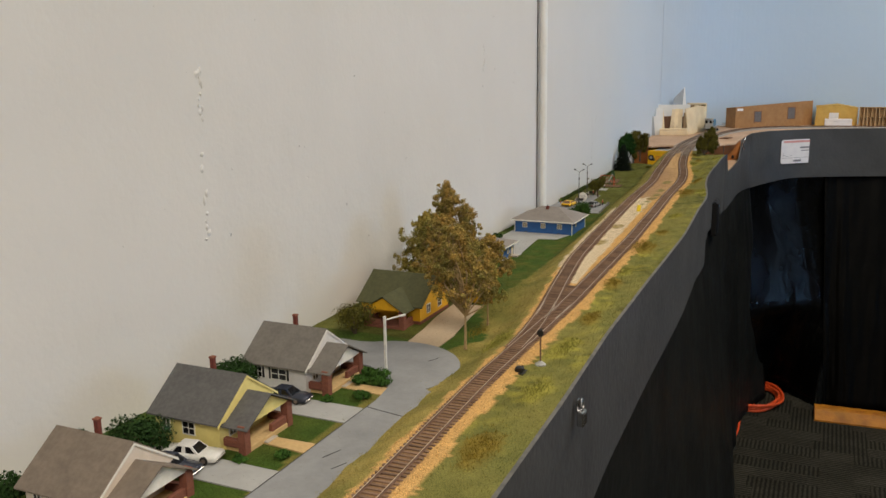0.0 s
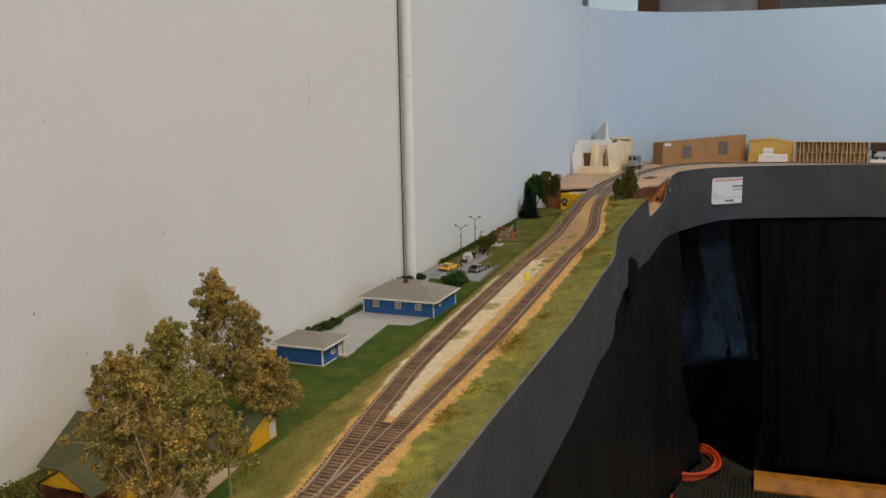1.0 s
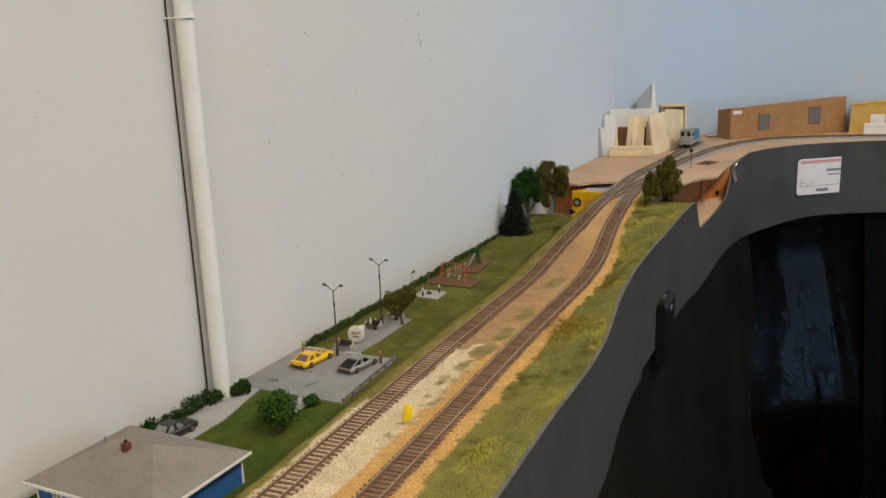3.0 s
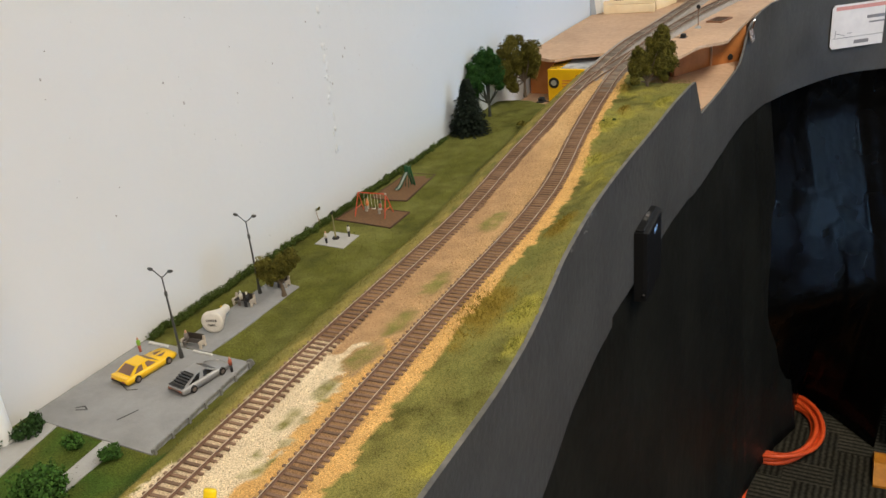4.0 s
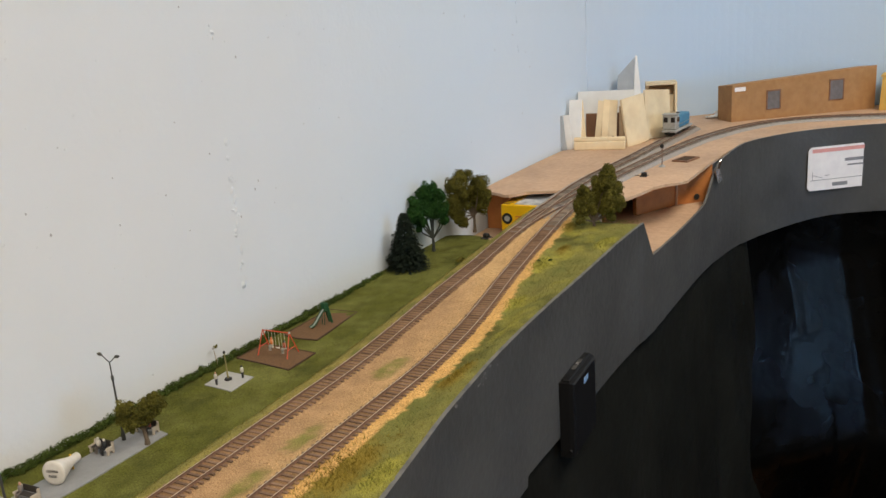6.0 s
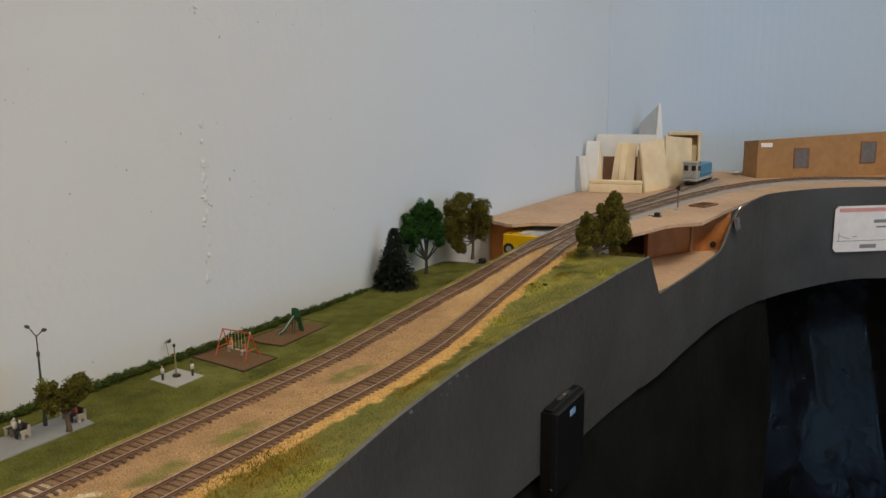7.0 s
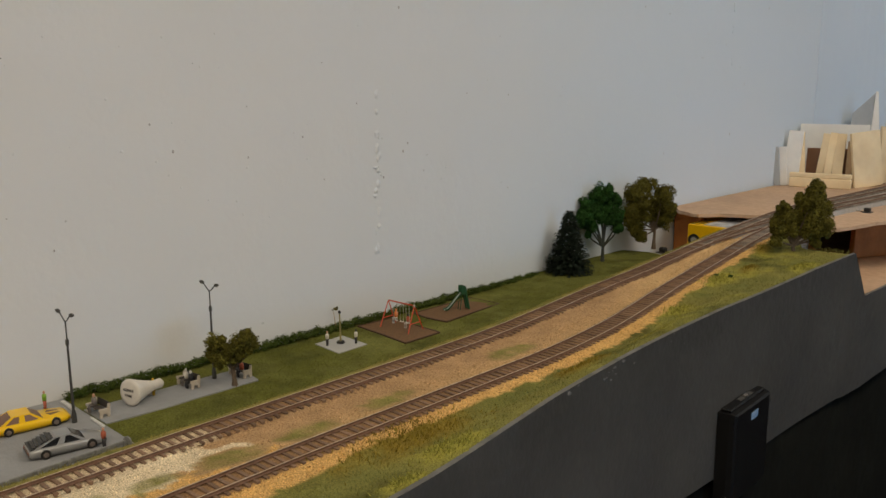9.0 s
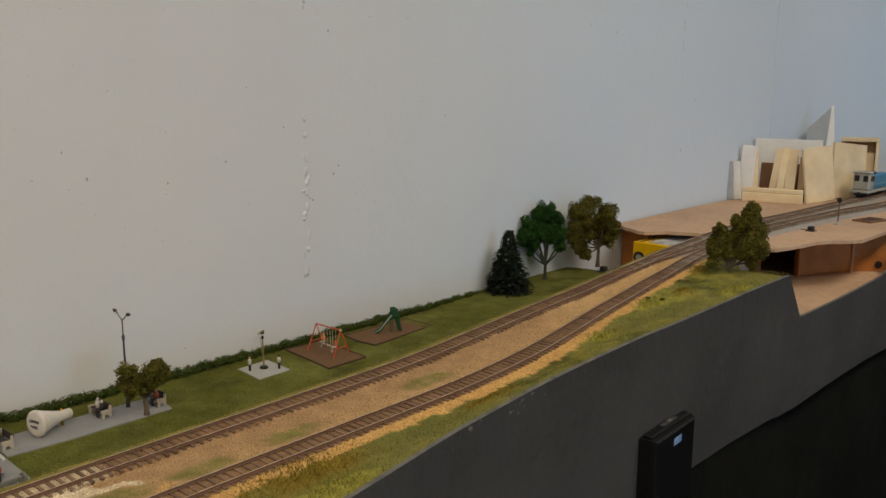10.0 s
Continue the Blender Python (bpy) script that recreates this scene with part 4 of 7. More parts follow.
slab("park_path", "grey paved path through the little park", "path", [(0.038, 2.0525), (0.078, 2.053), (0.079, 2.10), (0.076, 2.187), (0.038, 2.192)], 1.0395, ROAD)
slab("play_slab", "square grey concrete slab in the grass", "slab", [(0.027, 2.283), (0.067, 2.281), (0.064, 2.318), (0.024, 2.319)], 1.0394, ROADPALE)
for poly in ([(0.008, 2.352), (0.050, 2.350), (0.088, 2.347), (0.086, 2.396), (0.010, 2.398)], [(0.012, 2.428), (0.036, 2.425), (0.063, 2.429), (0.052, 2.525), (0.010, 2.522)]):
    ob = thing("play_pit", "brown dirt play pit with dark timber edging", "play pit", pose(0, 0, 0), group="play pits")
    part("dirt", Geo().prism(poly, 1.036, 1.0393), DIRT, ob)
    e = Geo()
    for a, b in zip(poly, poly[1:] + poly[:1]):
        d = Vector((b[0] - a[0], b[1] - a[1], 0))
        e.box(-0.0009, 0, 0, 0.0009, d.length, 0.0033, 0.0002, at=pose(a[0], a[1], 1.0365, 0, 0, math.degrees(math.atan2(d.y, d.x)) - 90))
    part("edging", e, DIRTEDGE, ob)
# parking lines, tar marks
for (x0, y0, x1, y1) in ((0.010, 2.046, 0.034, 2.047), (0.062, 2.0485, 0.084, 2.0488)):
    thing("parking_stop", "pale grey parking stop", "kerb", geo=Geo().box(x0, y0 - 0.001, 1.0396, x1, y1 + 0.001, 1.0412, 0.0003), material=LINE, group="parking stops")


def tar(pts, z):
    g = Geo()
    for (xa, ya), (xb, yb) in zip(pts, pts[1:]):
        d = math.hypot(xb - xa, yb - ya)
        g.box(-0.0005, 0, 0, 0.0005, d, 0.0002, at=pose(xa, ya, z, 0, 0, math.degrees(math.atan2(yb - ya, xb - xa)) - 90))
    structure("tar_mark", "thin black tar mark on the paving", "road marking", g, CRACK)


tar([(0.038, 1.986), (0.052, 1.980), (0.060, 1.984)], 1.0397)
tar([(0.030, 1.945), (0.036, 1.95), (0.042, 1.947), (0.033, 1.943)], 1.0397)
tar([(0.078, 1.945), (0.084, 1.962)], 1.0397)
tar([(0.205, 0.715), (0.262, 0.705)], ZR + 0.0001)
tar([(0.225, 0.60), (0.232, 0.62)], ZR + 0.0001)
tar([(0.244, 0.585), (0.250, 0.60)], ZR + 0.0001)
tar([(0.206, 0.86), (0.212, 0.875)], ZR + 0.0001)
tar([(0.205, 0.30), (0.205, 0.72)], ZR + 0.0001)

# patched plaster along the wall's seams
g = Geo()
rng = random.Random(4)
for y, zs, many in ((2.393, (1.190, 1.240), 14), (2.391, (1.075, 1.19), 10), (2.394, (1.24, 1.46), 12), (0.742, (1.33, 1.46), 26), (0.742, (1.46, 1.62), 12), (0.738, (1.18, 1.33), 9), (1.560, (1.385, 1.415), 10), (1.556, (1.335, 1.385), 6), (3.20, (1.25, 1.5), 8)):
    for _ in range(many):
        z = rng.uniform(*zs)
        if n2(y, z, 9, 1.0) < -0.35:
            continue
        ry, rz = rng.uniform(0.0010, 0.0038), rng.uniform(0.0014, 0.0068)
        yy = y + rng.gauss(0, 0.0022)
        wx = wall_x(yy)
        ring = [(wx, yy + ry * math.cos(a) * rng.uniform(0.6, 1.2), z + rz * math.sin(a) * rng.uniform(0.6, 1.2)) for a in np.linspace(0, 2 * math.pi, 9)[:-1]]
        top = [(wx + rng.uniform(0.0008, 0.0019), yy + (p[1] - yy) * 0.45, z + (p[2] - z) * 0.45) for p in ring]
        g.add(ring + top, [(i, (i + 1) % 8, 8 + (i + 1) % 8, 8 + i) for i in range(8)] + [tuple(range(8, 16))])
for k in range(110):
    y, z = (rng.uniform(0.3, 3.3), rng.uniform(1.1, 1.75)) if k < 56 else (rng.uniform(2.0, 2.62), rng.uniform(1.16, 1.42))
    r = rng.uniform(0.0006, 0.0018)
    ring = [(wall_x(y), y + r * math.cos(a), z + r * math.sin(a)) for a in np.linspace(0, 2 * math.pi, 7)[:-1]]
    top = [(wall_x(y) + 0.0005, y + (p[1] - y) * 0.5, z + (p[2] - z) * 0.5) for p in ring]
    g.add(ring + top, [(i, (i + 1) % 6, 6 + (i + 1) % 6, 6 + i) for i in range(6)] + [tuple(range(6, 12))])
thing("plaster_patches", "small lumps of filler along the wall seams", "plaster", geo=g, material=WALL, kind="stuff", smooth=True)
# Dark discs for specks, and for dents whose shade is in the colour.
g = Geo()
rng = random.Random(17)
for k in range(96):
    y, z = (3.35 - 2.6 * rng.random() ** 1.5, rng.uniform(1.12, 1.9)) if k < 70 else (rng.uniform(2.0, 2.62), rng.uniform(1.16, 1.40))
    r, q = rng.uniform(0.0004, 0.0011), rng.uniform(0.6, 1.8)
    ring = [(x, y + r * math.cos(a), z + r * q * math.sin(a)) for x in (wall_x(y), wall_x(y) + 0.0003) for a in np.linspace(0, 2 * math.pi, 7)[:-1]]
    g.add(ring, [(i, (i + 1) % 6, 6 + (i + 1) % 6, 6 + i) for i in range(6)] + [tuple(range(6, 12))])
thing("wall_specks", "small dark discs for specks and shaded dents scattered over the wall", "specks", geo=g, material=SPECK, kind="stuff")
structure("riser_end", "brown hardboard riser under the yard surface by the wall", "support", Geo().box(-0.014, 3.022, 1.020, 0.034, 3.032, 1.0895, 0.001), MDFEDGE)
g = Geo()
rng = random.Random(23)
for _ in range(26):
    y = rng.choice((2.30, 2.345, 2.37, 2.46, 1.62, 1.18)) + rng.gauss(0, 0.012)
    z = head_z(y) - abs(rng.gauss(0, 0.006)) - 0.001
    r = rng.uniform(0.0006, 0.0022)
    x = edge_x(y)
    ring = [(x + d, y + r * rng.uniform(0.6, 1.3) * math.cos(a), z + 0.6 * r * math.sin(a)) for d in (0.0002, 0.0006) for a in np.linspace(0, 2 * math.pi, 7)[:-1]]
    g.add(ring, [(i, (i + 1) % 6, 6 + (i + 1) % 6, 6 + i) for i in range(6)] + [tuple(range(6, 12))])
thing("paint_chips", "small pale chips in the fascia paint along its upper edge", "paint chips", geo=g, material=CHIP, kind="stuff")

# ---- railway ----
def rail_mesh(curve, side, gauge=0.0165):
    """A rail with head and foot, swept along (x, y, z) stations."""
    rings = []
    for i, (x, y, z) in enumerate(curve):
        a, b = curve[max(i - 1, 0)], curve[min(i + 1, len(curve) - 1)]
        d = Vector((b[0] - a[0], b[1] - a[1], 0)).normalized()
        r = Vector((d.y, -d.x, 0))
        c = Vector((x, y, z)) + r * side * (gauge / 2 + 0.0004)
        prof = [(-0.0011, -0.0022), (0.0011, -0.0022), (0.0011, -0.0018), (0.00035, -0.0015), (0.0005, 0.0), (-0.0005, 0.0), (-0.00035, -0.0015), (-0.0011, -0.0018)]
        rings.append([tuple(c + r * px + Vector((0, 0, pz))) for px, pz in prof])
    g = Geo().loft(rings)
    g.m = [1 if (k % 8) == 4 and k < (len(rings) - 1) * 8 else 0 for k in range(len(g.f))]
    return g


def stations(ys, fx, z_of):
    return [(fx(float(y)), float(y), z_of(float(y))) for y in ys]


tail = [(float(x), float(y)) for x, y in zip(np.interp(np.linspace(0, 6, 40), range(7), R_X[18:25]), np.interp(np.linspace(0, 6, 40), range(7), R_Y[18:25]))]
right_curve = stations(np.arange(-1.0, 3.695, 0.012), right_x, rail_z) + [(x, y, rail_z(3.7)) for x, y in tail[1:]]
for _ in range(6):
    right_curve[380:-1] = [((a[0] + 2 * b[0] + c[0]) / 4, (a[1] + 2 * b[1] + c[1]) / 4, b[2]) for a, b, c in zip(right_curve[379:-2], right_curve[380:-1], right_curve[381:])]
left_curve = stations(np.arange(0.90, 3.72, 0.012), left_x, rail_z)


def link_x(y):
    k = smooth01(2.80, 3.08, y)
    return left_x(y) * (1 - k) + right_x(y) * k


link_curve = stations(np.arange(2.80, 3.08, 0.012), link_x, rail_z)
tracks = {}
for key, curve, label in (("front", right_curve, "model railway track with weathered rails on brown ties"), ("back", left_curve, "model railway siding with rusty rails on brown ties"),
                          ("link", link_curve, "short crossover track between the two lines")):
    ob = thing("railway_track", label, "railway track", pose(0, 0, 0), group="railway tracks")
    tracks[key] = ob
    for s in (-1, 1):
        part("rail", rail_mesh(curve, s), [RAILSIDE, RAILTOP], ob)
# check rails by the two turnouts
for fx, ys, key in ((right_x, np.arange(1.02, 1.09, 0.01), "front"), (left_x, np.arange(1.03, 1.10, 0.01), "back"), (left_x, np.arange(2.93, 3.0, 0.01), "back")):
    for s in (-1, 1):
        part("check_rail", rail_mesh(stations(ys, fx, rail_z), s, 0.0136), [RAILSIDE, RAILTOP], tracks[key])

# roadbed under the yard tracks
for curve, y0 in ((right_curve, 2.88), (left_curve, 2.88)):
    sel = [p for p in curve if p[1] > y0]
    rings = []
    for i, (x, y, z) in enumerate(sel):
        a, b = sel[max(i - 1, 0)], sel[min(i + 1, len(sel) - 1)]
        d = Vector((b[0] - a[0], b[1] - a[1], 0)).normalized()
        r = Vector((d.y, -d.x, 0))
        w = 0.019 + 0.002 * n2(x, y, 20, 3)
        zb = 1.094 if y > 3.02 else 1.045
        top = z - 0.0046 if y > 3.3 else z - 0.0046
        c = Vector((x, y, 0))
        rings.append([tuple(c - r * (w + 0.004) + Vector((0, 0, min(zb, top - 0.002)))), tuple(c + r * (w + 0.004) + Vector((0, 0, min(zb, top - 0.002)))), tuple(c + r * w + Vector((0, 0, top))), tuple(c - r * w + Vector((0, 0, top)))])
    thing("roadbed", "grey cork roadbed strip under the bare yard track", "roadbed", geo=Geo().loft(rings), material=CORKGREY, kind="structure")


# ---- trackside gear ----
def ground_throw(x, y, z, turn):
    ob = thing("switch_machine", "small black switch machine beside the track", "switch machine", pose(x, y, z, 0, 0, turn), group="switch machines")
    part("base", Geo().box(-0.006, -0.008, 0, 0.006, 0.008, 0.0012, 0.0003), SWITCHBLK, ob)
    part("motor", Geo().box(-0.0045, -0.005, 0.0012, 0.0045, 0.003, 0.0072, 0.0012), SWITCHBLK, ob)
    part("lever", Geo().tube([(0.001, 0.004, 0.001), (0.001, 0.0055, 0.0065)], 0.0008, 6), SWITCHBLK, ob)
    part("throw_rod", Geo().box(-0.016, -0.0006, 0.0005, -0.006, 0.0006, 0.0014), SWITCHBLK, ob)


ground_throw(0.327, 0.835, 1.0565, 0)
ground_throw(0.092, 2.812, 1.064, 180)
ground_throw(0.230, 3.163, 1.0945, 0)


def switch_stand(x, y, z, h):
    ob = thing("track_signal", "thin switch stand with a dark target on a pale base", "signal", pose(x, y, z), group="track signals")
    part("base", Geo().lathe([(0.0065, 0), (0.0062, 0.0012), (0.0035, 0.003), (0.0015, 0.0045)], 10), LOCOGREY, ob)
    part("mast", Geo().tube([(0, 0, 0.004), (0, 0, h)], 0.0009, 8), RAILSIDE, ob)
    part("target", Geo().lathe([(0.001, -0.0008), (0.0038, -0.0006), (0.0040, 0.0), (0.0038, 0.0006), (0.001, 0.0008)], 12, at=pose(0, -0.0012, h - 0.003, 90)), SWITCHBLK, ob)
    part("lamp_head", Geo().box(-0.0016, -0.0008, h - 0.0075, 0.0016, 0.0022, h + 0.0012, 0.0005), SWITCHBLK, ob)
    part("visor", Geo().box(-0.0014, -0.0042, h + 0.0002, 0.0014, -0.001, h + 0.0009, 0.0002), SWITCHBLK, ob)


switch_stand(0.340, 0.866, 1.0565, 0.040)
switch_stand(0.236, 3.254, 1.0945, 0.042)
ob = thing("yellow_marker_post", "yellow plastic marker on a small grey foot in the pale gravel", "marker", pose(0.238, 1.878, 1.0545, 0, 0, 20))
part("plate", Geo().lathe([(0.0036, 0.0015), (0.0042, 0.003), (0.0044, 0.0150), (0.0038, 0.0166)], 14, at=pose(0, -0.001, 0, -16, 8, 0) @ Matrix.Diagonal((1.0, 0.5, 1.0, 1.0))), MARKER, ob, smooth=True)
part("foot", Geo().box(-0.0075, -0.0085, 0, 0.0020, -0.001, 0.0016, 0.0004), ROADPALE, ob)
ob = thing("track_hatch", "small brown wooden hatch lying on the yard board", "hatch", pose(0.260, 3.330, 1.0945, 0, 0, -12))
fr = Geo()
fr.box(-0.016, -0.026, 0, -0.0125, 0.026, 0.003, 0.0004).box(0.0125, -0.026, 0, 0.016, 0.026, 0.003, 0.0004)
fr.box(-0.0125, -0.026, 0, 0.0125, -0.0225, 0.003, 0.0004).box(-0.0125, 0.0225, 0, 0.0125, 0.026, 0.003, 0.0004)
part("hatch_frame", fr, WOODTRIM, ob)
for k in range(4):
    part("slat", Geo().box(-0.0122, -0.021 + k * 0.0107, 0.0002, 0.0122, -0.012 + k * 0.0107, 0.0022, 0.0003), DIRTEDGE, ob)


# ---- model buildings ----
def gable_roof(g, x0, x1, y0, y1, z_eave, z_ridge, over, thick):
    """Two sloping slabs with the ridge along x."""
    yc = (y0 + y1) / 2
    slope = (z_ridge - z_eave) / (yc - y0)
    for s in (-1, 1):
        ye = (y0 - over) if s < 0 else (y1 + over)
        ze = z_eave - slope * over
        pts = [(ye, ze), (yc, z_ridge), (yc, z_ridge + thick), (ye, ze + thick * 0.8)]
        ring = [[(x, p[0], p[1]) for p in pts] for x in (x0 - over, x1 + over)]
        if s < 0:
            ring.reverse()
        g.loft(ring)
    return g


def small_window(parent, at, w, h, glass, mullions=1):
    """A framed window on a wall; local x to the right, z up, y out of the wall."""
    ob = part("window", Geo().box(-w / 2, 0.00005, 0, w / 2, 0.0004, h), glass, parent, at=at)
    f, b = Geo(), 0.0009
    f.box(-w / 2 - b, 0, -b, -w / 2, 0.0008, h + b).box(w / 2, 0, -b, w / 2 + b, 0.0008, h + b)
    f.box(-w / 2, 0, h, w / 2, 0.0008, h + b).box(-w / 2, 0, -b, w / 2, 0.0010, 0)
    f.box(-w / 2, 0.0003, h * 0.48, w / 2, 0.0007, h * 0.54)
    for k in range(mullions):
        xm = -w / 2 + w * (k + 1) / (mullions + 1)
        f.box(xm - 0.0004, 0.0003, 0, xm + 0.0004, 0.0007, h)
    part("window_frame", f, TRIM, ob)
    return ob


def bungalow(y, walls, roof, label, glass, shutters=False, x=0.0, drop=0.0):
    """Narrow bungalow, ridge across the street line, brick porch towards the street (+x)."""
    ob = thing("model_bungalow", label, "model house", pose(x, y, 1.0425 - drop), group="bungalows along the street")
    x0, x1, hw, he, hr = 0.053, 0.127, 0.040, 0.031, 0.060
    body = Geo()
    pts = [(-hw, 0), (hw, 0), (hw, he), (0, hr - 0.001), (-hw, he)]
    body.loft([[(x0, p[0], p[1]) for p in pts], [(x1, p[0], p[1]) for p in pts]])
    up = [(-hw, he - 0.003), (hw, he - 0.003), (hw, he), (0, hr - 0.001), (-hw, he)]
    body.loft([[(x1 + 0.0002, p[0], p[1]) for p in up], [(x1 + 0.0028, p[0], p[1]) for p in up]])
    part("wall", body, walls, ob)
    part("foundation", Geo().box(x0 - 0.0005, -hw - 0.0006, -0.002, x1 + 0.0006, hw + 0.0006, 0.0035, 0.0003), BRICK if shutters is None else walls, ob)
    part("roof", gable_roof(Geo(), x0, x1 - 0.0025, -hw, hw, he, hr, 0.0055, 0.0018), roof, ob)
    bb = Geo()
    for s in (-1, 1):
        sl = (hr - he) / hw
        ye, ze = s * (hw + 0.0055), he - sl * 0.0055
        ring = [[(x, ye, ze - 0.0016), (x, 0, hr - 0.0018), (x, 0, hr + 0.0004), (x, ye, ze + 0.0006)] for x in (x1 + 0.0030, x1 + 0.0038)]
        bb.loft(ring if s > 0 else ring[::-1])
    part("gable_board", bb, TRIM if walls is not W_YELLOW else walls, ob)
    ch = part("chimney", Geo().box(0.083, 0.005, hr - 0.012, 0.0875, 0.0095, hr + 0.0095, 0.0004), CHIMNEY, ob)
    part("chimney_cap", Geo().box(0.0824, 0.0044, hr + 0.0095, 0.0881, 0.0101, hr + 0.0110, 0.0004), BRICK, ch)
    # porch
    px0, px1, pw = 0.126, 0.152, 0.033
    part("porch_roof", gable_roof(Geo(), px0 - 0.012, px1 + 0.001, -pw - 0.002, pw + 0.002, 0.0265, 0.0455, 0.004, 0.0014), roof, ob)
    gp = Geo()
    gp.loft([[(x, -pw, 0.0265), (x, pw, 0.0265), (x, 0, 0.0446)] for x in (px1 - 0.0012, px1)])
    part("porch_gable", gp, TRIM if walls is not W_YELLOW else walls, ob)
    part("porch_floor", Geo().box(px0, -pw, 0, px1, pw, 0.005, 0.0004), WALK, ob)
    for s in (-1, 1):
        part("porch_pillar", Geo().box(px1 - 0.0075, s * pw - 0.0042, 0, px1 + 0.0005, s * pw + 0.0042, 0.0275, 0.0004), BRICK, ob)
        part("porch_side", Geo().box(px0, s * pw - 0.0025, 0.005, px1 - 0.0075, s * pw + 0.0025, 0.0125, 0.0004), BRICK, ob)
    part("porch_front", Geo().box(px1 - 0.005, 0.006, 0.005, px1 - 0.001, pw - 0.0042, 0.0125, 0.0004), BRICK, ob)
    part("step", Geo().box(px1, -0.010, 0, px1 + 0.005, 0.006, 0.0025, 0.0003), CONCRETE, ob)
    part("door", Geo().box(px1 - 0.0262, -0.005, 0.005, px1 - 0.0254, 0.004, 0.023, 0.0002), W_WHITE, ob)
    # windows on the side facing the driveway (-y) and the street
    for xw, w in ((0.066, 0.0095), (0.093, 0.0185)) if shutters else ((0.066, 0.0075), (0.092, 0.0130)):
        at = pose(xw, -hw, 0.0125, 0, 0, 180)
        wd = small_window(ob, at, w, 0.0115, glass)
        if shutters:
            for s in (-1, 1):
                part("shutter", Geo().box(s * (w / 2 + 0.0022) - 0.0013, 0.0, -0.0005, s * (w / 2 + 0.0022) + 0.0013, 0.0009, 0.012, 0.0002), C_BLACK, wd)
    for yw in (-0.022, 0.020):
        small_window(ob, pose(x1, yw, 0.0115, 0, 0, -90), 0.009, 0.0115, glass)
    return ob


bungalow(0.764, W_WHITE, ROOF_GREY, "white model bungalow with grey roof, black shutters and brick porch", DARKGLASS, True)
bungalow(0.617, W_YELLOW, ROOF_SLATE, "pale yellow model bungalow with slate-grey roof and brick porch", DARKGLASS, x=0.005)
bungalow(0.470, W_CREAM, ROOF_BROWN, "cream model bungalow with brown roof and red chimney", DARKGLASS, x=0.009, drop=0.003)
bungalow(0.323, W_WHITE, ROOF_GREY, "white model bungalow with grey roof further back along the street", DARKGLASS)


def mustard_house():
    ob = thing("model_house", "mustard yellow model house with green roof and brick porch", "model house", pose(0.088, 1.036, 1.0415, 0, 0, 0))
    hx, hy, he, hr = 0.044, 0.046, 0.029, 0.058
    body = Geo()
    pts = [(-hy, 0), (hy, 0), (hy, he), (0, hr - 0.001), (-hy, he)]
    body.loft([[(-hx, p[0], p[1]) for p in pts], [(hx, p[0], p[1]) for p in pts]])
    part("wall", body, W_MUSTARD, ob)
    part("foundation", Geo().box(-hx - 0.0008, -hy - 0.0008, -0.002, hx + 0.0008, hy + 0.0008, 0.0055, 0.0003), BRICK, ob)
    part("roof", gable_roof(Geo(), -hx, hx, -hy, hy, he, hr, 0.006, 0.0018), ROOF_GREEN, ob)
    # porch towards -y, turned a quarter from the main roof
    q = pose(0.006, -hy, 0, 0, 0, -90)
    part("porch_roof", gable_roof(Geo(), -0.016, 0.031, -0.029, 0.029, 0.0262, 0.0440, 0.004, 0.0014), ROOF_GREEN, ob, at=q)
    part("porch_gable", Geo().loft([[(x, -0.029, 0.0262), (x, 0.029, 0.0262), (x, 0, 0.0432)] for x in (0.0300, 0.0312)]), W_MUSTARD, ob, at=q)
    part("porch_floor", Geo().box(0, -0.029, 0, 0.031, 0.029, 0.005, 0.0004), BRICK, ob, at=q)
    for s in (-1, 1):
        part("porch_pillar", Geo().box(0.0235, s * 0.026 - 0.004, 0, 0.0315, s * 0.026 + 0.004, 0.0268, 0.0004), BRICK, ob, at=q)
        part("porch_side", Geo().box(0.001, s * 0.026 - 0.002, 0.005, 0.0235, s * 0.026 + 0.002, 0.012, 0.0003), BRICK, ob, at=q)
    part("porch_front", Geo().box(0.027, -0.0215, 0.005, 0.030, -0.006, 0.012, 0.0003), BRICK, ob, at=q)
    for y in (-0.020, 0.016):
        small_window(ob, pose(hx, y, 0.012, 0, 0, -90), 0.010, 0.011, DARKGLASS)


mustard_house()
ob = thing("model_garage", "small mustard model garage with white door and green roof behind trees", "model garage", pose(0.143, 1.136, 1.0440))
part("wall", Geo().loft([[(x, y, z) for y, z in ((-0.026, 0), (0.026, 0), (0.026, 0.021), (0, 0.030), (-0.026, 0.021))] for x in (-0.026, 0.030)]), W_MUSTARD, ob)
part("roof", gable_roof(Geo(), -0.026, 0.030, -0.026, 0.026, 0.021, 0.031, 0.004, 0.0014), ROOF_GREEN, ob)
part("garage_door", Geo().box(-0.018, -0.0270, 0.0, 0.004, -0.0261, 0.0175, 0.0002), W_WHITE, ob)
part("side_door", Geo().box(0.0302, 0.012, 0.002, 0.0310, 0.023, 0.0185, 0.0002), W_WHITE, ob)
ob = thing("fallen_post", "thin black timber lying by the garage door", "timber", pose(0.150, 1.100, 1.0445, 0, 0, 70))
part("timber", Geo().box(-0.0012, -0.008, 0, 0.0012, 0.008, 0.002, 0.0003), SWITCHBLK, ob)


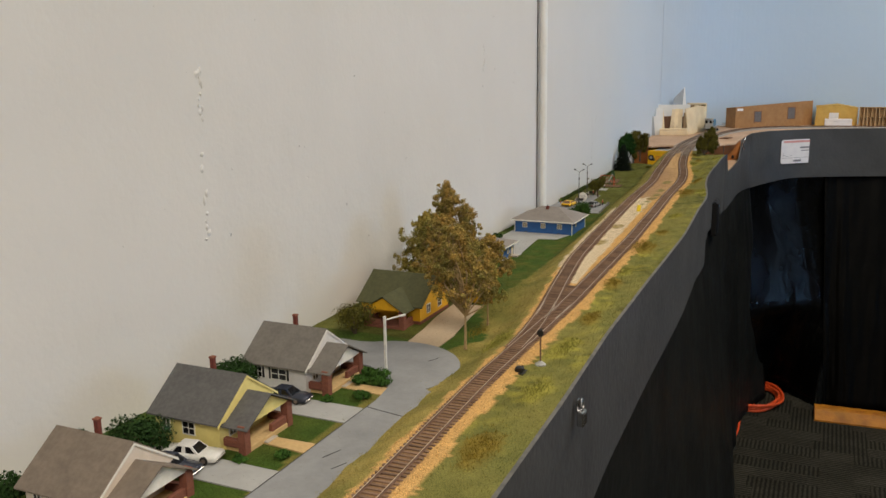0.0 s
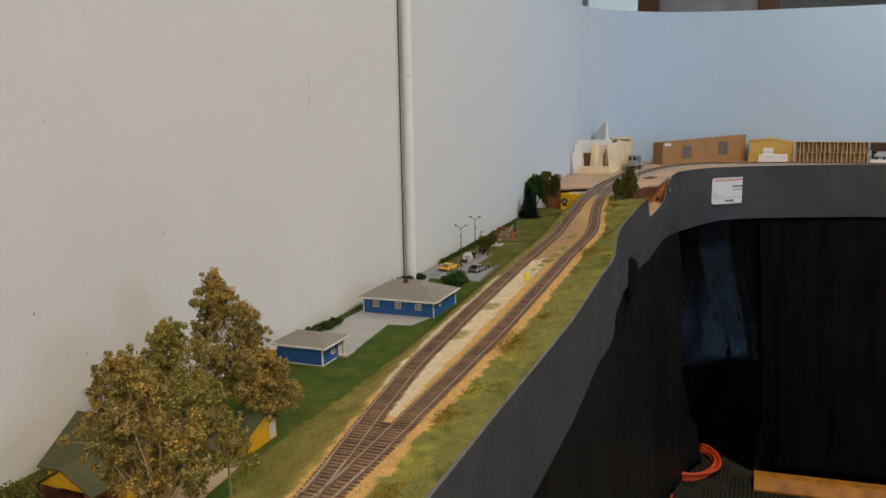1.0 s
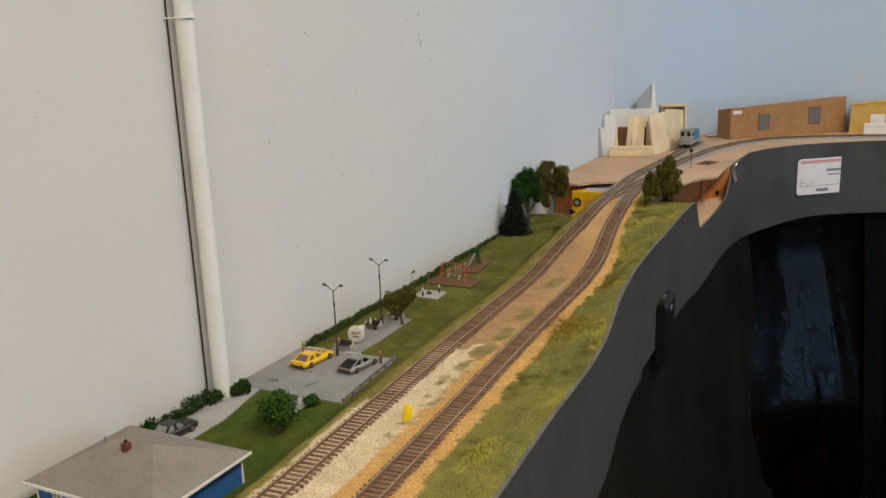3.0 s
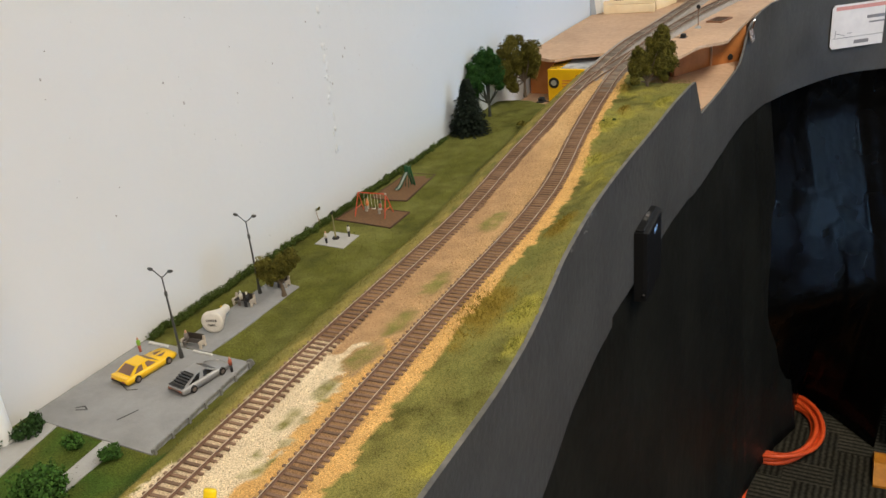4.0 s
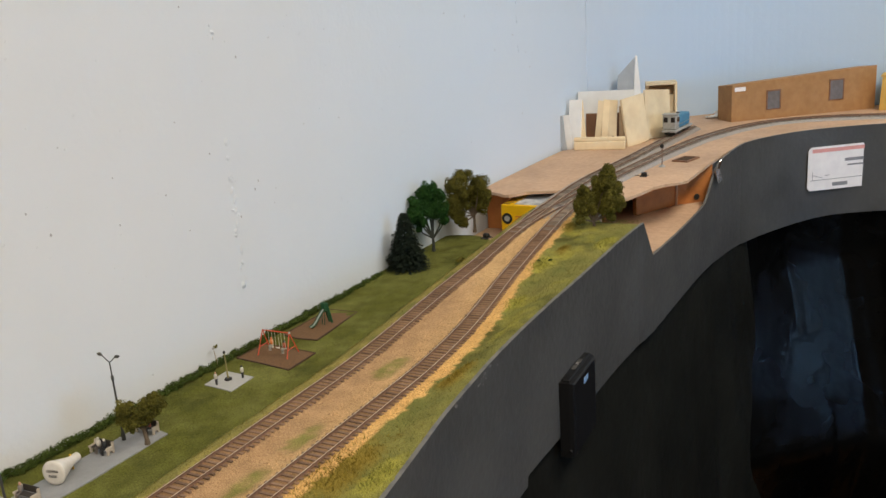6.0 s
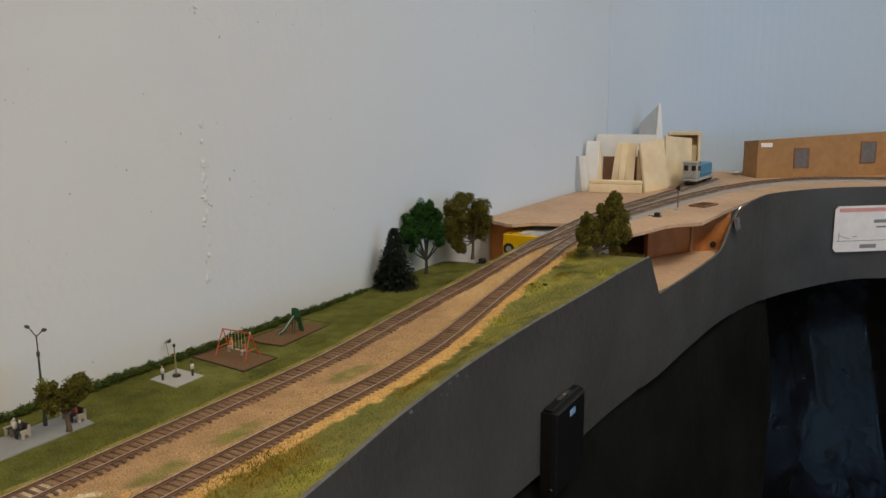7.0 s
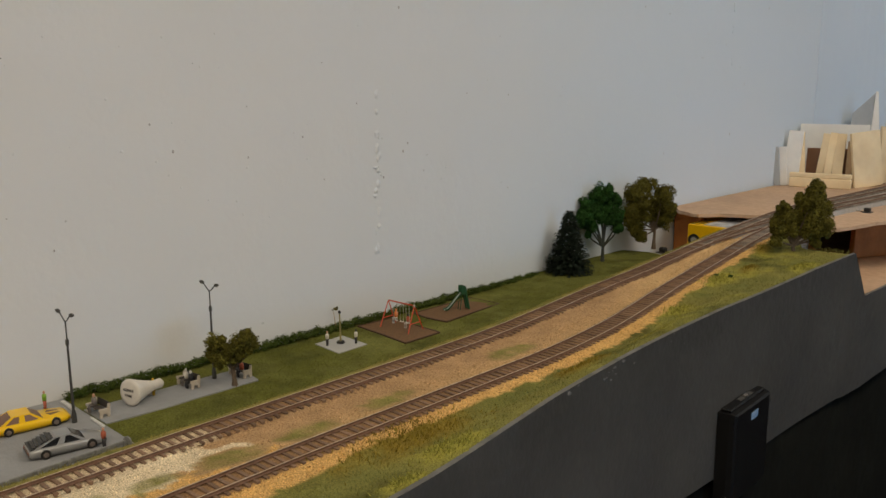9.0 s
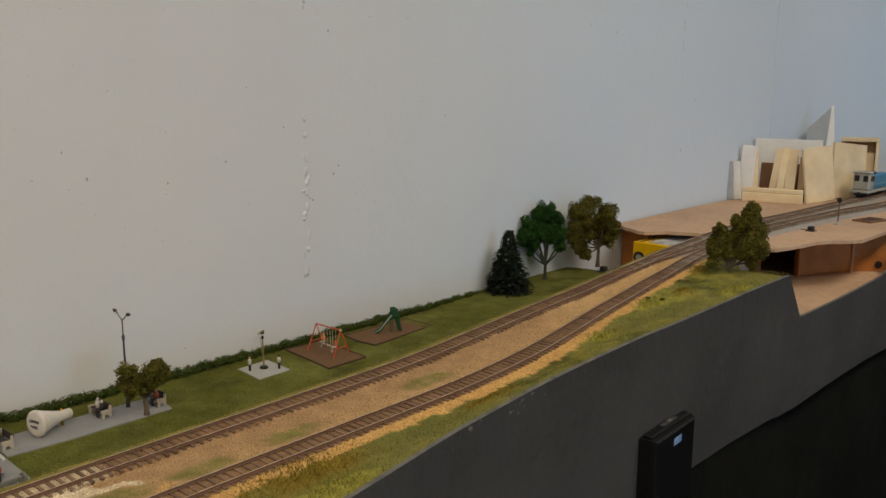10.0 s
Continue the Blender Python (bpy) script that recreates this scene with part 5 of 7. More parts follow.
def hip_roof(g, x0, x1, y0, y1, z0, z1, inset, thick=0.0016):
    g.box(x0, y0, z0 - thick, x1, y1, z0, 0.0002)
    ins = (y1 - y0) / 2 if (x1 - x0) > (y1 - y0) else (x1 - x0) / 2
    yc = (y0 + y1) / 2
    a, b = (x0 + inset, yc, z1), (x1 - inset, yc, z1)
    vs = [(x0, y0, z0), (x1, y0, z0), (x1, y1, z0), (x0, y1, z0), a, b]
    return g.add(vs, [(0, 1, 5, 4), (1, 2, 5), (2, 3, 4, 5), (3, 0, 4), (3, 2, 1, 0)])


def blue_house():
    ob = thing("model_house", "blue model ranch house with taupe hip roof and white trim", "model house", pose(0, 0, 1.0380))
    x0, x1, y0, y1, h = 0.028, 0.150, 1.657, 1.755, 0.0255
    part("wall", Geo().box(x0, y0, 0, x1, y1, h), W_BLUE, ob)
    part("roof", hip_roof(Geo(), x0 - 0.008, x1 + 0.006, y0 - 0.006, y1 + 0.006, h + 0.0018, h + 0.024, 0.050), ROOF_TAUPE, ob)
    f = Geo()
    f.box(x0 - 0.0085, y0 - 0.0072, h - 0.0002, x1 + 0.0066, y0 - 0.006, h + 0.0022).box(x1 + 0.0062, y0 - 0.006, h - 0.0002, x1 + 0.0070, y1 + 0.006, h + 0.0022)
    part("fascia_trim", f, TRIM, ob)
    for x, y in ((x0, y0), (x1, y0), (x1, y1)):
        part("corner_trim", Geo().box(x - 0.0009, y - 0.0009, 0, x + 0.0009, y + 0.0009, h, 0.0002), TRIM, ob)
    for xw, gl in ((0.050, AMBERGLASS), (0.089, AMBERGLASS), (0.124, AMBERGLASS)):
        small_window(ob, pose(xw, y0, 0.0125, 0, 0, 180), 0.0085, 0.0085, gl)
    small_window(ob, pose(x1, 1.684, 0.0155, 0, 0, -90), 0.0068, 0.0052, AMBERGLASS, 0)
    for xw in (0.052, 0.122):
        part("vent", Geo().box(xw - 0.0022, y0 - 0.0005, 0.0015, xw + 0.0022, y0 + 0.0002, 0.0035), C_BLACK, ob)
    ch = part("chimney", Geo().box(0.083, 1.694, h + 0.010, 0.089, 1.700, h + 0.0262, 0.0004), CHIMNEY, ob)
    part("chimney_pot", Geo().lathe([(0.0012, 0), (0.0012, 0.0025)], 8, at=pose(0.086, 1.697, h + 0.0262)), SWITCHBLK, ch)
    part("vent_pipe", Geo().tube([(0.060, 1.700, h + 0.015), (0.060, 1.700, h + 0.0255)], 0.0007, 6), ROOF_TAUPE, ob)


blue_house()


def blue_garage():
    ob = thing("model_garage", "blue model garage with taupe hip roof, white trim and cream door", "model garage", pose(0, 0, 1.0385))
    x0, x1, y0, y1, h = 0.032, 0.100, 1.390, 1.448, 0.0245
    part("wall", Geo().box(x0, y0, 0, x1, y1, h), W_BLUE, ob)
    part("roof", hip_roof(Geo(), x0 - 0.006, x1 + 0.007, y0 - 0.006, y1 + 0.006, h + 0.0018, h + 0.0125, 0.032), ROOF_TAUPE, ob)
    f = Geo()
    f.box(x0 - 0.0065, y0 - 0.0072, h - 0.0002, x1 + 0.0076, y0 - 0.006, h + 0.0021).box(x1 + 0.0072, y0 - 0.006, h - 0.0002, x1 + 0.0080, y1 + 0.006, h + 0.0021)
    part("fascia_trim", f, TRIM, ob)
    part("base_trim", Geo().box(x0, y0 - 0.0008, 0, x1 + 0.0008, y0, 0.0012).box(x1, y0, 0, x1 + 0.0008, y1 - 0.02, 0.0012), TRIM, ob)
    part("corner_trim", Geo().box(x1 - 0.0009, y0 - 0.0012, 0, x1 + 0.0012, y0 + 0.0009, h, 0.0002), TRIM, ob)
    part("corner_trim", Geo().box(x1 - 0.0009, y1 - 0.0009, 0, x1 + 0.0012, y1 + 0.0012, h, 0.0002), TRIM, ob)
    part("door", Geo().box(x1, y1 - 0.0155, 0.0005, x1 + 0.0009, y1 - 0.005, 0.0185, 0.0002), CREAMDOOR, ob)
    small_window(ob, pose(x1, y1 - 0.030, 0.0105, 0, 0, -90), 0.0080, 0.0055, AMBERGLASS, 0)
    part("step", Geo().box(x1 + 0.001, y1 - 0.016, 0.0, x1 + 0.012, y1 - 0.003, 0.0028, 0.0003), CONCRETE, ob)


blue_garage()


# ---- model cars ----
def model_car(label, at, length, width, height, paint, cabin, low=0.0022, nose=0.62, group="model cars", rim=RIM, glass=DARKGLASS, extra=None):
    """Car along local x: lofted body, tapered cabin with panes, four wheels. cabin: four stations along the length, 0 rear to 1 front."""
    ob = thing("model_car", label, "model car", at, group=group)
    L, W, H = length, width / 2, height
    belt = H * 0.60
    rings = []
    for f, k, zb, zt in ((0.0, 0.86, 0.42, 0.78), (0.03, 0.95, 0.26, 0.94), (0.16, 1.0, 0.20, 1.0), (0.5, 1.0, 0.18, 0.98), (0.78, 0.99, 0.20, 0.92), (0.95, 0.93, 0.26, nose + 0.12), (1.0, 0.82, 0.36, nose)):
        x = (f - 0.5) * L
        zlo, zhi = zb * belt, zt * belt
        zm = zlo + (zhi - zlo) * 0.62
        w = W * k
        rings.append([(x, -w * 0.94, zlo), (x, -w, zm), (x, -w * 0.88, zhi), (x, 0, zhi + 0.0004), (x, w * 0.88, zhi), (x, w, zm), (x, w * 0.94, zlo)])
    part("body", Geo().loft(rings), paint, ob, smooth=True)
    a, b, c, d = [(k - 0.5) * L for k in cabin]
    wb, wt, z0, z1 = W * 0.86, W * 0.66, belt * 0.93, H
    low_r = [(a, -wb, z0), (d, -wb, z0), (d, wb, z0), (a, wb, z0)]
    top_r = [(b, -wt, z1), (c, -wt, z1), (c, wt, z1), (b, wt, z1)]
    cab = Geo().loft([low_r, top_r])
    part("cabin", cab, paint, ob)

    def pane(name, quad, inset, material):
        q = [Vector(p) for p in quad]
        ctr = sum(q, Vector()) / 4
        n = (q[1] - q[0]).cross(q[3] - q[0]).normalized()
        inner = [ctr + (p - ctr) * inset for p in q]
        g = Geo().loft([[tuple(p - n * 0.0003) for p in inner], [tuple(p + n * 0.00025) for p in inner]])
        return part(name, g, material, ob)

    pane("windscreen", (low_r[1], low_r[2], top_r[2], top_r[1]), 0.82, glass)
    pane("rear_window", (low_r[3], low_r[0], top_r[0], top_r[3]), 0.80, glass)
    for i, (p, q, r, s) in enumerate(((low_r[0], low_r[1], top_r[1], top_r[0]), (low_r[2], low_r[3], top_r[3], top_r[2]))):
        P, Q, R, S = (Vector(v) for v in (p, q, r, s))
        for u0, u1 in ((0.06, 0.46), (0.54, 0.94)):
            quad = [P.lerp(Q, u0), P.lerp(Q, u1), S.lerp(R, u1), S.lerp(R, u0)]
            pane("side_window", quad, 0.74, glass)
    r = H * 0.26
    for fx in (0.20, 0.80):
        for s in (-1, 1):
            w = part("wheel", Geo().lathe([(r * 0.86, -0.0014), (r, -0.0010), (r, 0.0010), (r * 0.86, 0.0014)], 14, at=pose((fx - 0.5) * L, s * (W - 0.0009), r, 90)), TYRE, ob)
            part("rim", Geo().lathe([(r * 0.55, -0.0003), (r * 0.55, 0.0003), (r * 0.2, 0.0006)], 10, at=pose((fx - 0.5) * L, s * (W + 0.0004), r, -90 * s)), rim, w)
    part("bumper", Geo().box(-L / 2 - 0.0006, -W * 0.80, belt * 0.40, -L / 2 + 0.0006, W * 0.80, belt * 0.60, 0.0003), C_BLACK if extra != "chrome" else STEEL, ob)
    part("bumper", Geo().box(L / 2 - 0.0006, -W * 0.76, belt * 0.32, L / 2 + 0.0006, W * 0.76, belt * 0.50, 0.0003), C_BLACK if extra != "chrome" else STEEL, ob)
    for s in (-1, 1):
        part("tail_light", Geo().box(-L / 2 - 0.0004, s * W * 0.56 - 0.0016, belt * 0.60, -L / 2 + 0.0005, s * W * 0.56 + 0.0016, belt * 0.74), F_RED, ob)
        part("headlight", Geo().box(L / 2 - 0.0012, s * W * 0.56 - 0.0014, belt * 0.42, L / 2 + 0.0003, s * W * 0.56 + 0.0014, belt * 0.56), F_WHITE, ob)
    if extra == "louvres":
        for k in range(5):
            f = 0.10 + 0.16 * k
            x = a + (b - a) * f
            z = z0 + (z1 - z0) * f + 0.0005
            part("louvre", Geo().box(x - 0.0011, -wt * 1.02, z, x + 0.0011, wt * 1.02, z + 0.0006, 0.0002), C_BLACK, ob)
        part("tail_panel", Geo().box(-L / 2 - 0.0003, -W * 0.80, belt * 0.34, -L / 2 + 0.0004, W * 0.80, belt * 0.78, 0.0002), C_BROWN, ob)
        part("rear_deck", Geo().box(-L / 2 + 0.0005, -W * 0.80, belt * 0.96, -L / 2 + 0.006, W * 0.80, belt * 1.03, 0.0002), C_BLACK, ob)
    if extra == "stripe":
        for s in (-1, 1):
            part("hood_mark", Geo().add([(L * 0.22, s * W * 0.12, belt * 0.985), (L * 0.26, s * W * 0.48, belt * 0.95), (L * 0.40, s * W * 0.20, belt * 0.955), (L * 0.22, s * W * 0.12, belt * 1.01), (L * 0.26, s * W * 0.48, belt * 0.99), (L * 0.40, s * W * 0.20, belt * 0.975)],
                                        [(0, 1, 2), (3, 4, 5), (0, 1, 4, 3), (1, 2, 5, 4), (2, 0, 3, 5)]), C_BROWN, ob)
        part("spoiler", Geo().box(-L / 2 + 0.0005, -W * 0.82, belt * 0.93, -L / 2 + 0.004, W * 0.82, belt * 1.05, 0.0003), paint, ob)
    return ob


model_car("bright yellow sports car model parked in the car park", pose(0.043, 2.010, 1.0396, 0, 0, 84), 0.054, 0.0240, 0.0130, C_YELLOW, (0.10, 0.28, 0.50, 0.66), nose=0.66, extra="stripe", glass=C_BROWN)
model_car("silver wedge-shaped coupe model with black rear louvres", pose(0.102, 2.014, 1.0396, 0, 0, 82), 0.050, 0.0225, 0.0130, C_SILVER, (0.04, 0.36, 0.55, 0.74), nose=0.52, extra="louvres")
model_car("white sedan model on a driveway beside the cream bungalow", pose(0.118, 0.556, 1.0440, 0, 0, 10), 0.055, 0.0215, 0.0150, C_WHITE, (0.18, 0.30, 0.56, 0.70), nose=0.78, extra="chrome")
model_car("white and dark blue coupe model on a driveway", pose(0.116, 0.530, 1.0440, 0, 0, 6), 0.055, 0.0210, 0.0145, C_NAVY, (0.16, 0.32, 0.55, 0.70), nose=0.74, extra="chrome")
model_car("dark navy coupe model parked beside the white bungalow", pose(0.118, 0.702, 1.0440, 0, 0, 4), 0.052, 0.0205, 0.0140, C_NAVY, (0.14, 0.30, 0.56, 0.72), nose=0.74, extra="chrome")
model_car("black and silver car model parked behind the blue house", pose(0.030, 1.800, 1.0390, 0, 0, 86), 0.050, 0.0210, 0.0150, C_BLACK, (0.18, 0.32, 0.58, 0.72), nose=0.76, glass=C_SILVER)


# ---- park ----
def park_lamp(x, y, z, h, turn):
    ob = thing("street_lamp", "dark grey park lamp post with two curved arms", "street lamp", pose(x, y, z, 0, 0, turn), group="park lamps")
    part("base", Geo().lathe([(0.0020, 0), (0.0019, 0.006), (0.0013, 0.009)], 10), POLE_DARK, ob)
    part("pole", Geo().tube([(0, 0, 0.006), (0, 0, h * 0.72)], [0.0012, 0.0008], 8), POLE_DARK, ob)
    part("collar", Geo().lathe([(0.0009, 0), (0.0014, 0.001), (0.0014, 0.004), (0.0009, 0.005)], 8, at=pose(0, 0, h * 0.70)), POLE_DARK, ob)
    part("upper_pole", Geo().tube([(0, 0, h * 0.72), (0, 0, h - 0.0072)], 0.0006, 6), POLE_DARK, ob)
    for s in (-1, 1):
        arm = [(0, 0, h - 0.0075), (s * 0.0030, 0, h - 0.0058), (s * 0.0062, 0, h - 0.0030), (s * 0.0090, 0, h - 0.0012)]
        part("arm", Geo().tube(arm, 0.0005, 6), POLE_DARK, ob)
        part("lamp_head", Geo().lathe([(0.0004, 0), (0.0014, 0.0008), (0.0016, 0.003), (0.0008, 0.0052)], 8, at=pose(arm[-1][0] - s * 0.001, 0, arm[-1][2], 0, s * 82, 0)), POLE_DARK, ob)


park_lamp(0.059, 2.037, 1.0396, 0.086, 5)
park_lamp(0.046, 2.162, 1.0394, 0.085, 5)


def bench(x, y, turn):
    ob = thing("park_bench", "model park bench with dark slats and pale concrete ends", "bench", pose(x, y, 1.0396, 0, 0, turn), group="park benches")
    part("seat", Geo().box(-0.0095, -0.0030, 0.0048, 0.0095, 0.0026, 0.0057, 0.0002), SEATBROWN, ob)
    part("backrest", Geo().box(-0.0095, 0.0026, 0.0052, 0.0095, 0.0034, 0.0108, 0.0002, at=pose(0, 0.0005, 0, -10, 0, 0)), SEATBROWN, ob)
    prof = [(-0.0040, 0), (-0.0022, 0), (-0.0016, 0.0028), (0.0012, 0.0028), (0.0020, 0), (0.0040, 0), (0.0044, 0.0100), (0.0030, 0.0102), (0.0022, 0.0066), (-0.0042, 0.0070), (-0.0046, 0.0055), (-0.0036, 0.0044)]
    for s in (-1, 1):
        g = Geo().loft([[(s * 0.0102 + dx, p[0], p[1]) for p in prof] for dx in (-0.0009, 0.0009)])
        part("bench_end", g, CONCRETE, ob)


bench(0.055, 2.057, 4)
bench(0.047, 2.137, 6)
bench(0.055, 2.182, 6)

ob = thing("park_monument", "white cone-shaped capsule monument lying on its side with dark lettering", "monument", pose(0.050, 2.093, 1.0396, 0, 0, 32) @ Matrix.Scale(0.93, 4))
part("capsule", Geo().lathe([(0.0030, -0.0012), (0.0090, -0.0008), (0.0115, 0.0), (0.0118, 0.0012), (0.0106, 0.004), (0.0068, 0.016), (0.0044, 0.025), (0.0044, 0.034), (0.0034, 0.0352)], 28, at=pose(0, -0.014, 0.0118, -94, 0, -14)), CAPSULE, ob, smooth=True)
part("cradle", Geo().box(-0.004, -0.010, 0, 0.004, -0.007, 0.004, 0.0004).box(-0.003, 0.010, 0, 0.003, 0.013, 0.008, 0.0004), CAPSULE, ob)


def lettering(text, size, at, parent, material):
    cu = bpy.data.curves.new("lettering", "FONT")
    cu.body, cu.size, cu.align_x, cu.align_y, cu.extrude = text, size, "CENTER", "CENTER", 0.00012
    cu.materials.append(material)
    ob = new("lettering", cu)
    ob.parent = parent
    ob.matrix_basis = at
    return ob


face = pose(0, -0.014, 0.0118, -94, 0, -14)
lettering("GEMINI", 0.0036, face @ pose(0, -0.0022, -0.0010, 180, 0, 0) @ pose(0, 0, 0.0006), ob, INK)
lettering("PARK", 0.0036, face @ pose(0, 0.0026, -0.0010, 180, 0, 0) @ pose(0, 0, 0.0006), ob, INK)


def figurine(x, y, z, turn, coat, legs, seated=False, head=SKIN, what="standing"):
    """A plain toy figure: one mesh of tapered shapes."""
    g = Geo()
    if seated:
        g.box(-0.0022, -0.0060, 0.0052, 0.0022, 0.0012, 0.0074, 0.0006, slot=1)
        g.box(-0.0020, -0.0062, 0.0, 0.0020, -0.0044, 0.0056, 0.0005, slot=1)
        b = 0.0062
    else:
        g.lathe([(0.0016, 0), (0.0017, 0.004), (0.0021, 0.0095)], 8, slot=1)
        b = 0.009
    g.lathe([(0.0020, b), (0.0026, b + 0.004), (0.0024, b + 0.0072), (0.0009, b + 0.0082)], 8, slot=0)
    g.lathe([(0.0006, b + 0.0078), (0.0013, b + 0.0090), (0.0014, b + 0.0102), (0.0008, b + 0.0115)], 8, slot=2)
    thing("toy_figurine", "tiny painted toy figure %s" % what, "figurine", pose(x, y, z, 0, 0, turn) @ Matrix.Scale(0.82 if seated else 0.70, 4), geo=g, material=[coat, legs, head], group="toy figurines", smooth=True)


figurine(0.014, 2.032, 1.0396, 0, F_GREEN, F_RED, what="standing behind the yellow car")
figurine(0.119, 2.034, 1.0396, 200, F_RED, F_BLACK, what="leaning on the guard rail")
figurine(0.047, 2.106, 1.0396, 90, F_YELLOW, F_YELLOW, head=F_YELLOW, what="standing beside the monument")
figurine(0.048, 2.057, 1.0396, 4, F_GREY, F_GREY, True, what="sitting on a bench")
figurine(0.052, 2.137, 1.0396, 6, F_BLACK, F_BLACK, True, head=F_WHITE, what="sitting on a bench")
figurine(0.044, 2.137, 1.0396, 6, F_WHITE, F_GREY, True, head=F_WHITE, what="sitting on a bench")
figurine(0.058, 2.182, 1.0396, 6, F_RED, F_BLACK, True, what="sitting on a bench under a tree")
figurine(0.040, 2.288, 1.0394, 0, F_WHITE, F_BLACK, what="standing on the play slab")
figurine(0.0545, 2.312, 1.0394, 0, F_WHITE, F_BLACK, head=F_BLACK, what="standing on the play slab")
figurine(0.0385, 2.379, 1.0440, 4, F_ORANGE, F_WHITE, True, head=F_ORANGE, what="sitting on a swing")
figurine(0.0560, 2.380, 1.0420, 4, F_RED, F_WHITE, True, head=F_BLACK, what="sitting on a swing")

ob = thing("tetherball_post", "slim olive post on a dark round foot", "play equipment", pose(0.043, 2.302, 1.0394))
part("foot", Geo().lathe([(0.0036, 0), (0.0042, 0.0008), (0.0036, 0.0022), (0.0016, 0.0024)], 14), SWITCHBLK, ob)
part("post", Geo().tube([(0, 0, 0.002), (-0.0004, 0, 0.016), (-0.0006, 0, 0.031)], [0.0010, 0.0008, 0.0006], 8), MOSSPOST, ob)
part("knob", Geo().lathe([(0.0006, 0), (0.0014, 0.0008), (0.0014, 0.0026), (0.0007, 0.0034)], 8, at=pose(-0.0006, 0, 0.0295)), SWITCHBLK, ob)

ob = thing("swing_set", "orange-red swing set on the dirt pit", "swing set", pose(0.0465, 2.379, 1.0393, 0, 0, 4))
top = 0.0270
part("top_bar", Geo().tube([(-0.0185, 0, top), (0.0185, 0, top)], 0.0007, 8), RED, ob)
for s in (-1, 1):
    for d in (-1, 1):
        part("leg", Geo().tube([(s * 0.0185, 0, top), (s * 0.0202, d * 0.0112, 0)], 0.0006, 6), RED, ob)
    part("brace", Geo().tube([(s * 0.0196, -0.0075, 0.0090), (s * 0.0196, 0.0075, 0.0090)], 0.0005, 6), RED, ob)
part("joint", Geo().lathe([(0.001, -0.0012), (0.0013, 0), (0.001, 0.0012)], 8, at=pose(0.0185, 0, top)), CONCRETE, ob)
for xs in (-0.0085, 0.0005, 0.0090):
    sw = part("swing_seat", Geo().box(xs - 0.0026, -0.0011, 0.0068, xs + 0.0026, 0.0011, 0.0076, 0.0002), F_WHITE, ob)
    for d in (-1, 1):
        part("chain", Geo().tube([(xs + d * 0.0023, 0, top), (xs + d * 0.0024, 0, 0.0072)], 0.00022, 4), F_WHITE, sw)

ob = thing("playground_slide", "dark green slide with pale metal chute on the dirt pit", "slide", pose(0.040, 2.478, 1.0393, 0, 0, -107) @ Matrix.Scale(0.86, 4))
part("chute", Geo().loft([[(x, -0.0026, z), (x, 0.0026, z), (x, 0.0026, z + 0.0005), (x, -0.0026, z + 0.0005)] for x, z in ((0.0030, 0.0220), (0.0070, 0.0190), (0.0200, 0.0052), (0.0240, 0.0026), (0.0275, 0.0022))]), CHUTE, ob)
for s in (-1, 1):
    part("chute_side", Geo().loft([[(x, s * 0.0030 - 0.0004, z), (x, s * 0.0030 + 0.0004, z), (x, s * 0.0030 + 0.0004, z + 0.0020), (x, s * 0.0030 - 0.0004, z + 0.0020)] for x, z in ((0.0030, 0.0218), (0.0070, 0.0188), (0.0200, 0.0050), (0.0240, 0.0024), (0.0280, 0.0020))]), GREENP, ob)
    part("ladder_side", Geo().box(-0.0017, s * 0.0032 - 0.0007, 0, 0.0017, s * 0.0032 + 0.0007, 0.0325, 0.0004, at=pose(-0.0072, 0, 0, 0, 12, 0)), GREENP, ob)
    part("guard_panel", Geo().box(-0.0012, s * 0.0034 - 0.0006, 0.0205, 0.0052, s * 0.0034 + 0.0006, 0.0325, 0.0005), GREENP, ob)
part("platform", Geo().box(-0.0030, -0.0034, 0.0212, 0.0034, 0.0034, 0.0222, 0.0002), GREENP, ob)
for k in range(7):
    part("rung", Geo().box(-0.0005, -0.0028, 0.0025 + 0.003 * k, 0.0005, 0.0028, 0.0032 + 0.003 * k, at=pose(-0.0065, 0, 0, 0, 12, 0)), GREENP, ob)
for s in (-1, 1):
    part("leg", Geo().tube([(0.0034, s * 0.0030, 0.0215), (0.0060, s * 0.0030, 0)], 0.0005, 6), GREENP, ob)

ob = thing("guard_rail", "grey guard rail on posts along the car park", "guard rail", pose(0, 0, 0))
ga, gb = Vector((0.141, 1.924, 1.0385)), Vector((0.130, 2.044, 1.0385))
for k in range(7):
    p = ga.lerp(gb, k / 6)
    part("post", Geo().box(p.x - 0.0010, p.y - 0.0010, p.z - 0.002, p.x + 0.0010, p.y + 0.0010, p.z + 0.0062, 0.0002), GUARD, ob)
yaw = math.degrees(math.atan2(gb.y - ga.y, gb.x - ga.x))
for z in (0.0030,):
    part("beam", Geo().box(-0.002, -0.0008, 0, (gb - ga).length + 0.002, 0.0008, 0.0030, 0.0004, at=pose(ga.x - 0.0016, ga.y, ga.z + z, 0, 0, yaw)), GUARD, ob)
part("end_cap", Geo().lathe([(0.0034, -0.0007), (0.0036, 0), (0.0034, 0.0007)], 12, at=pose(gb.x, gb.y + 0.002, gb.z + 0.0052, 90, 0, 20)), GUARD, ob)

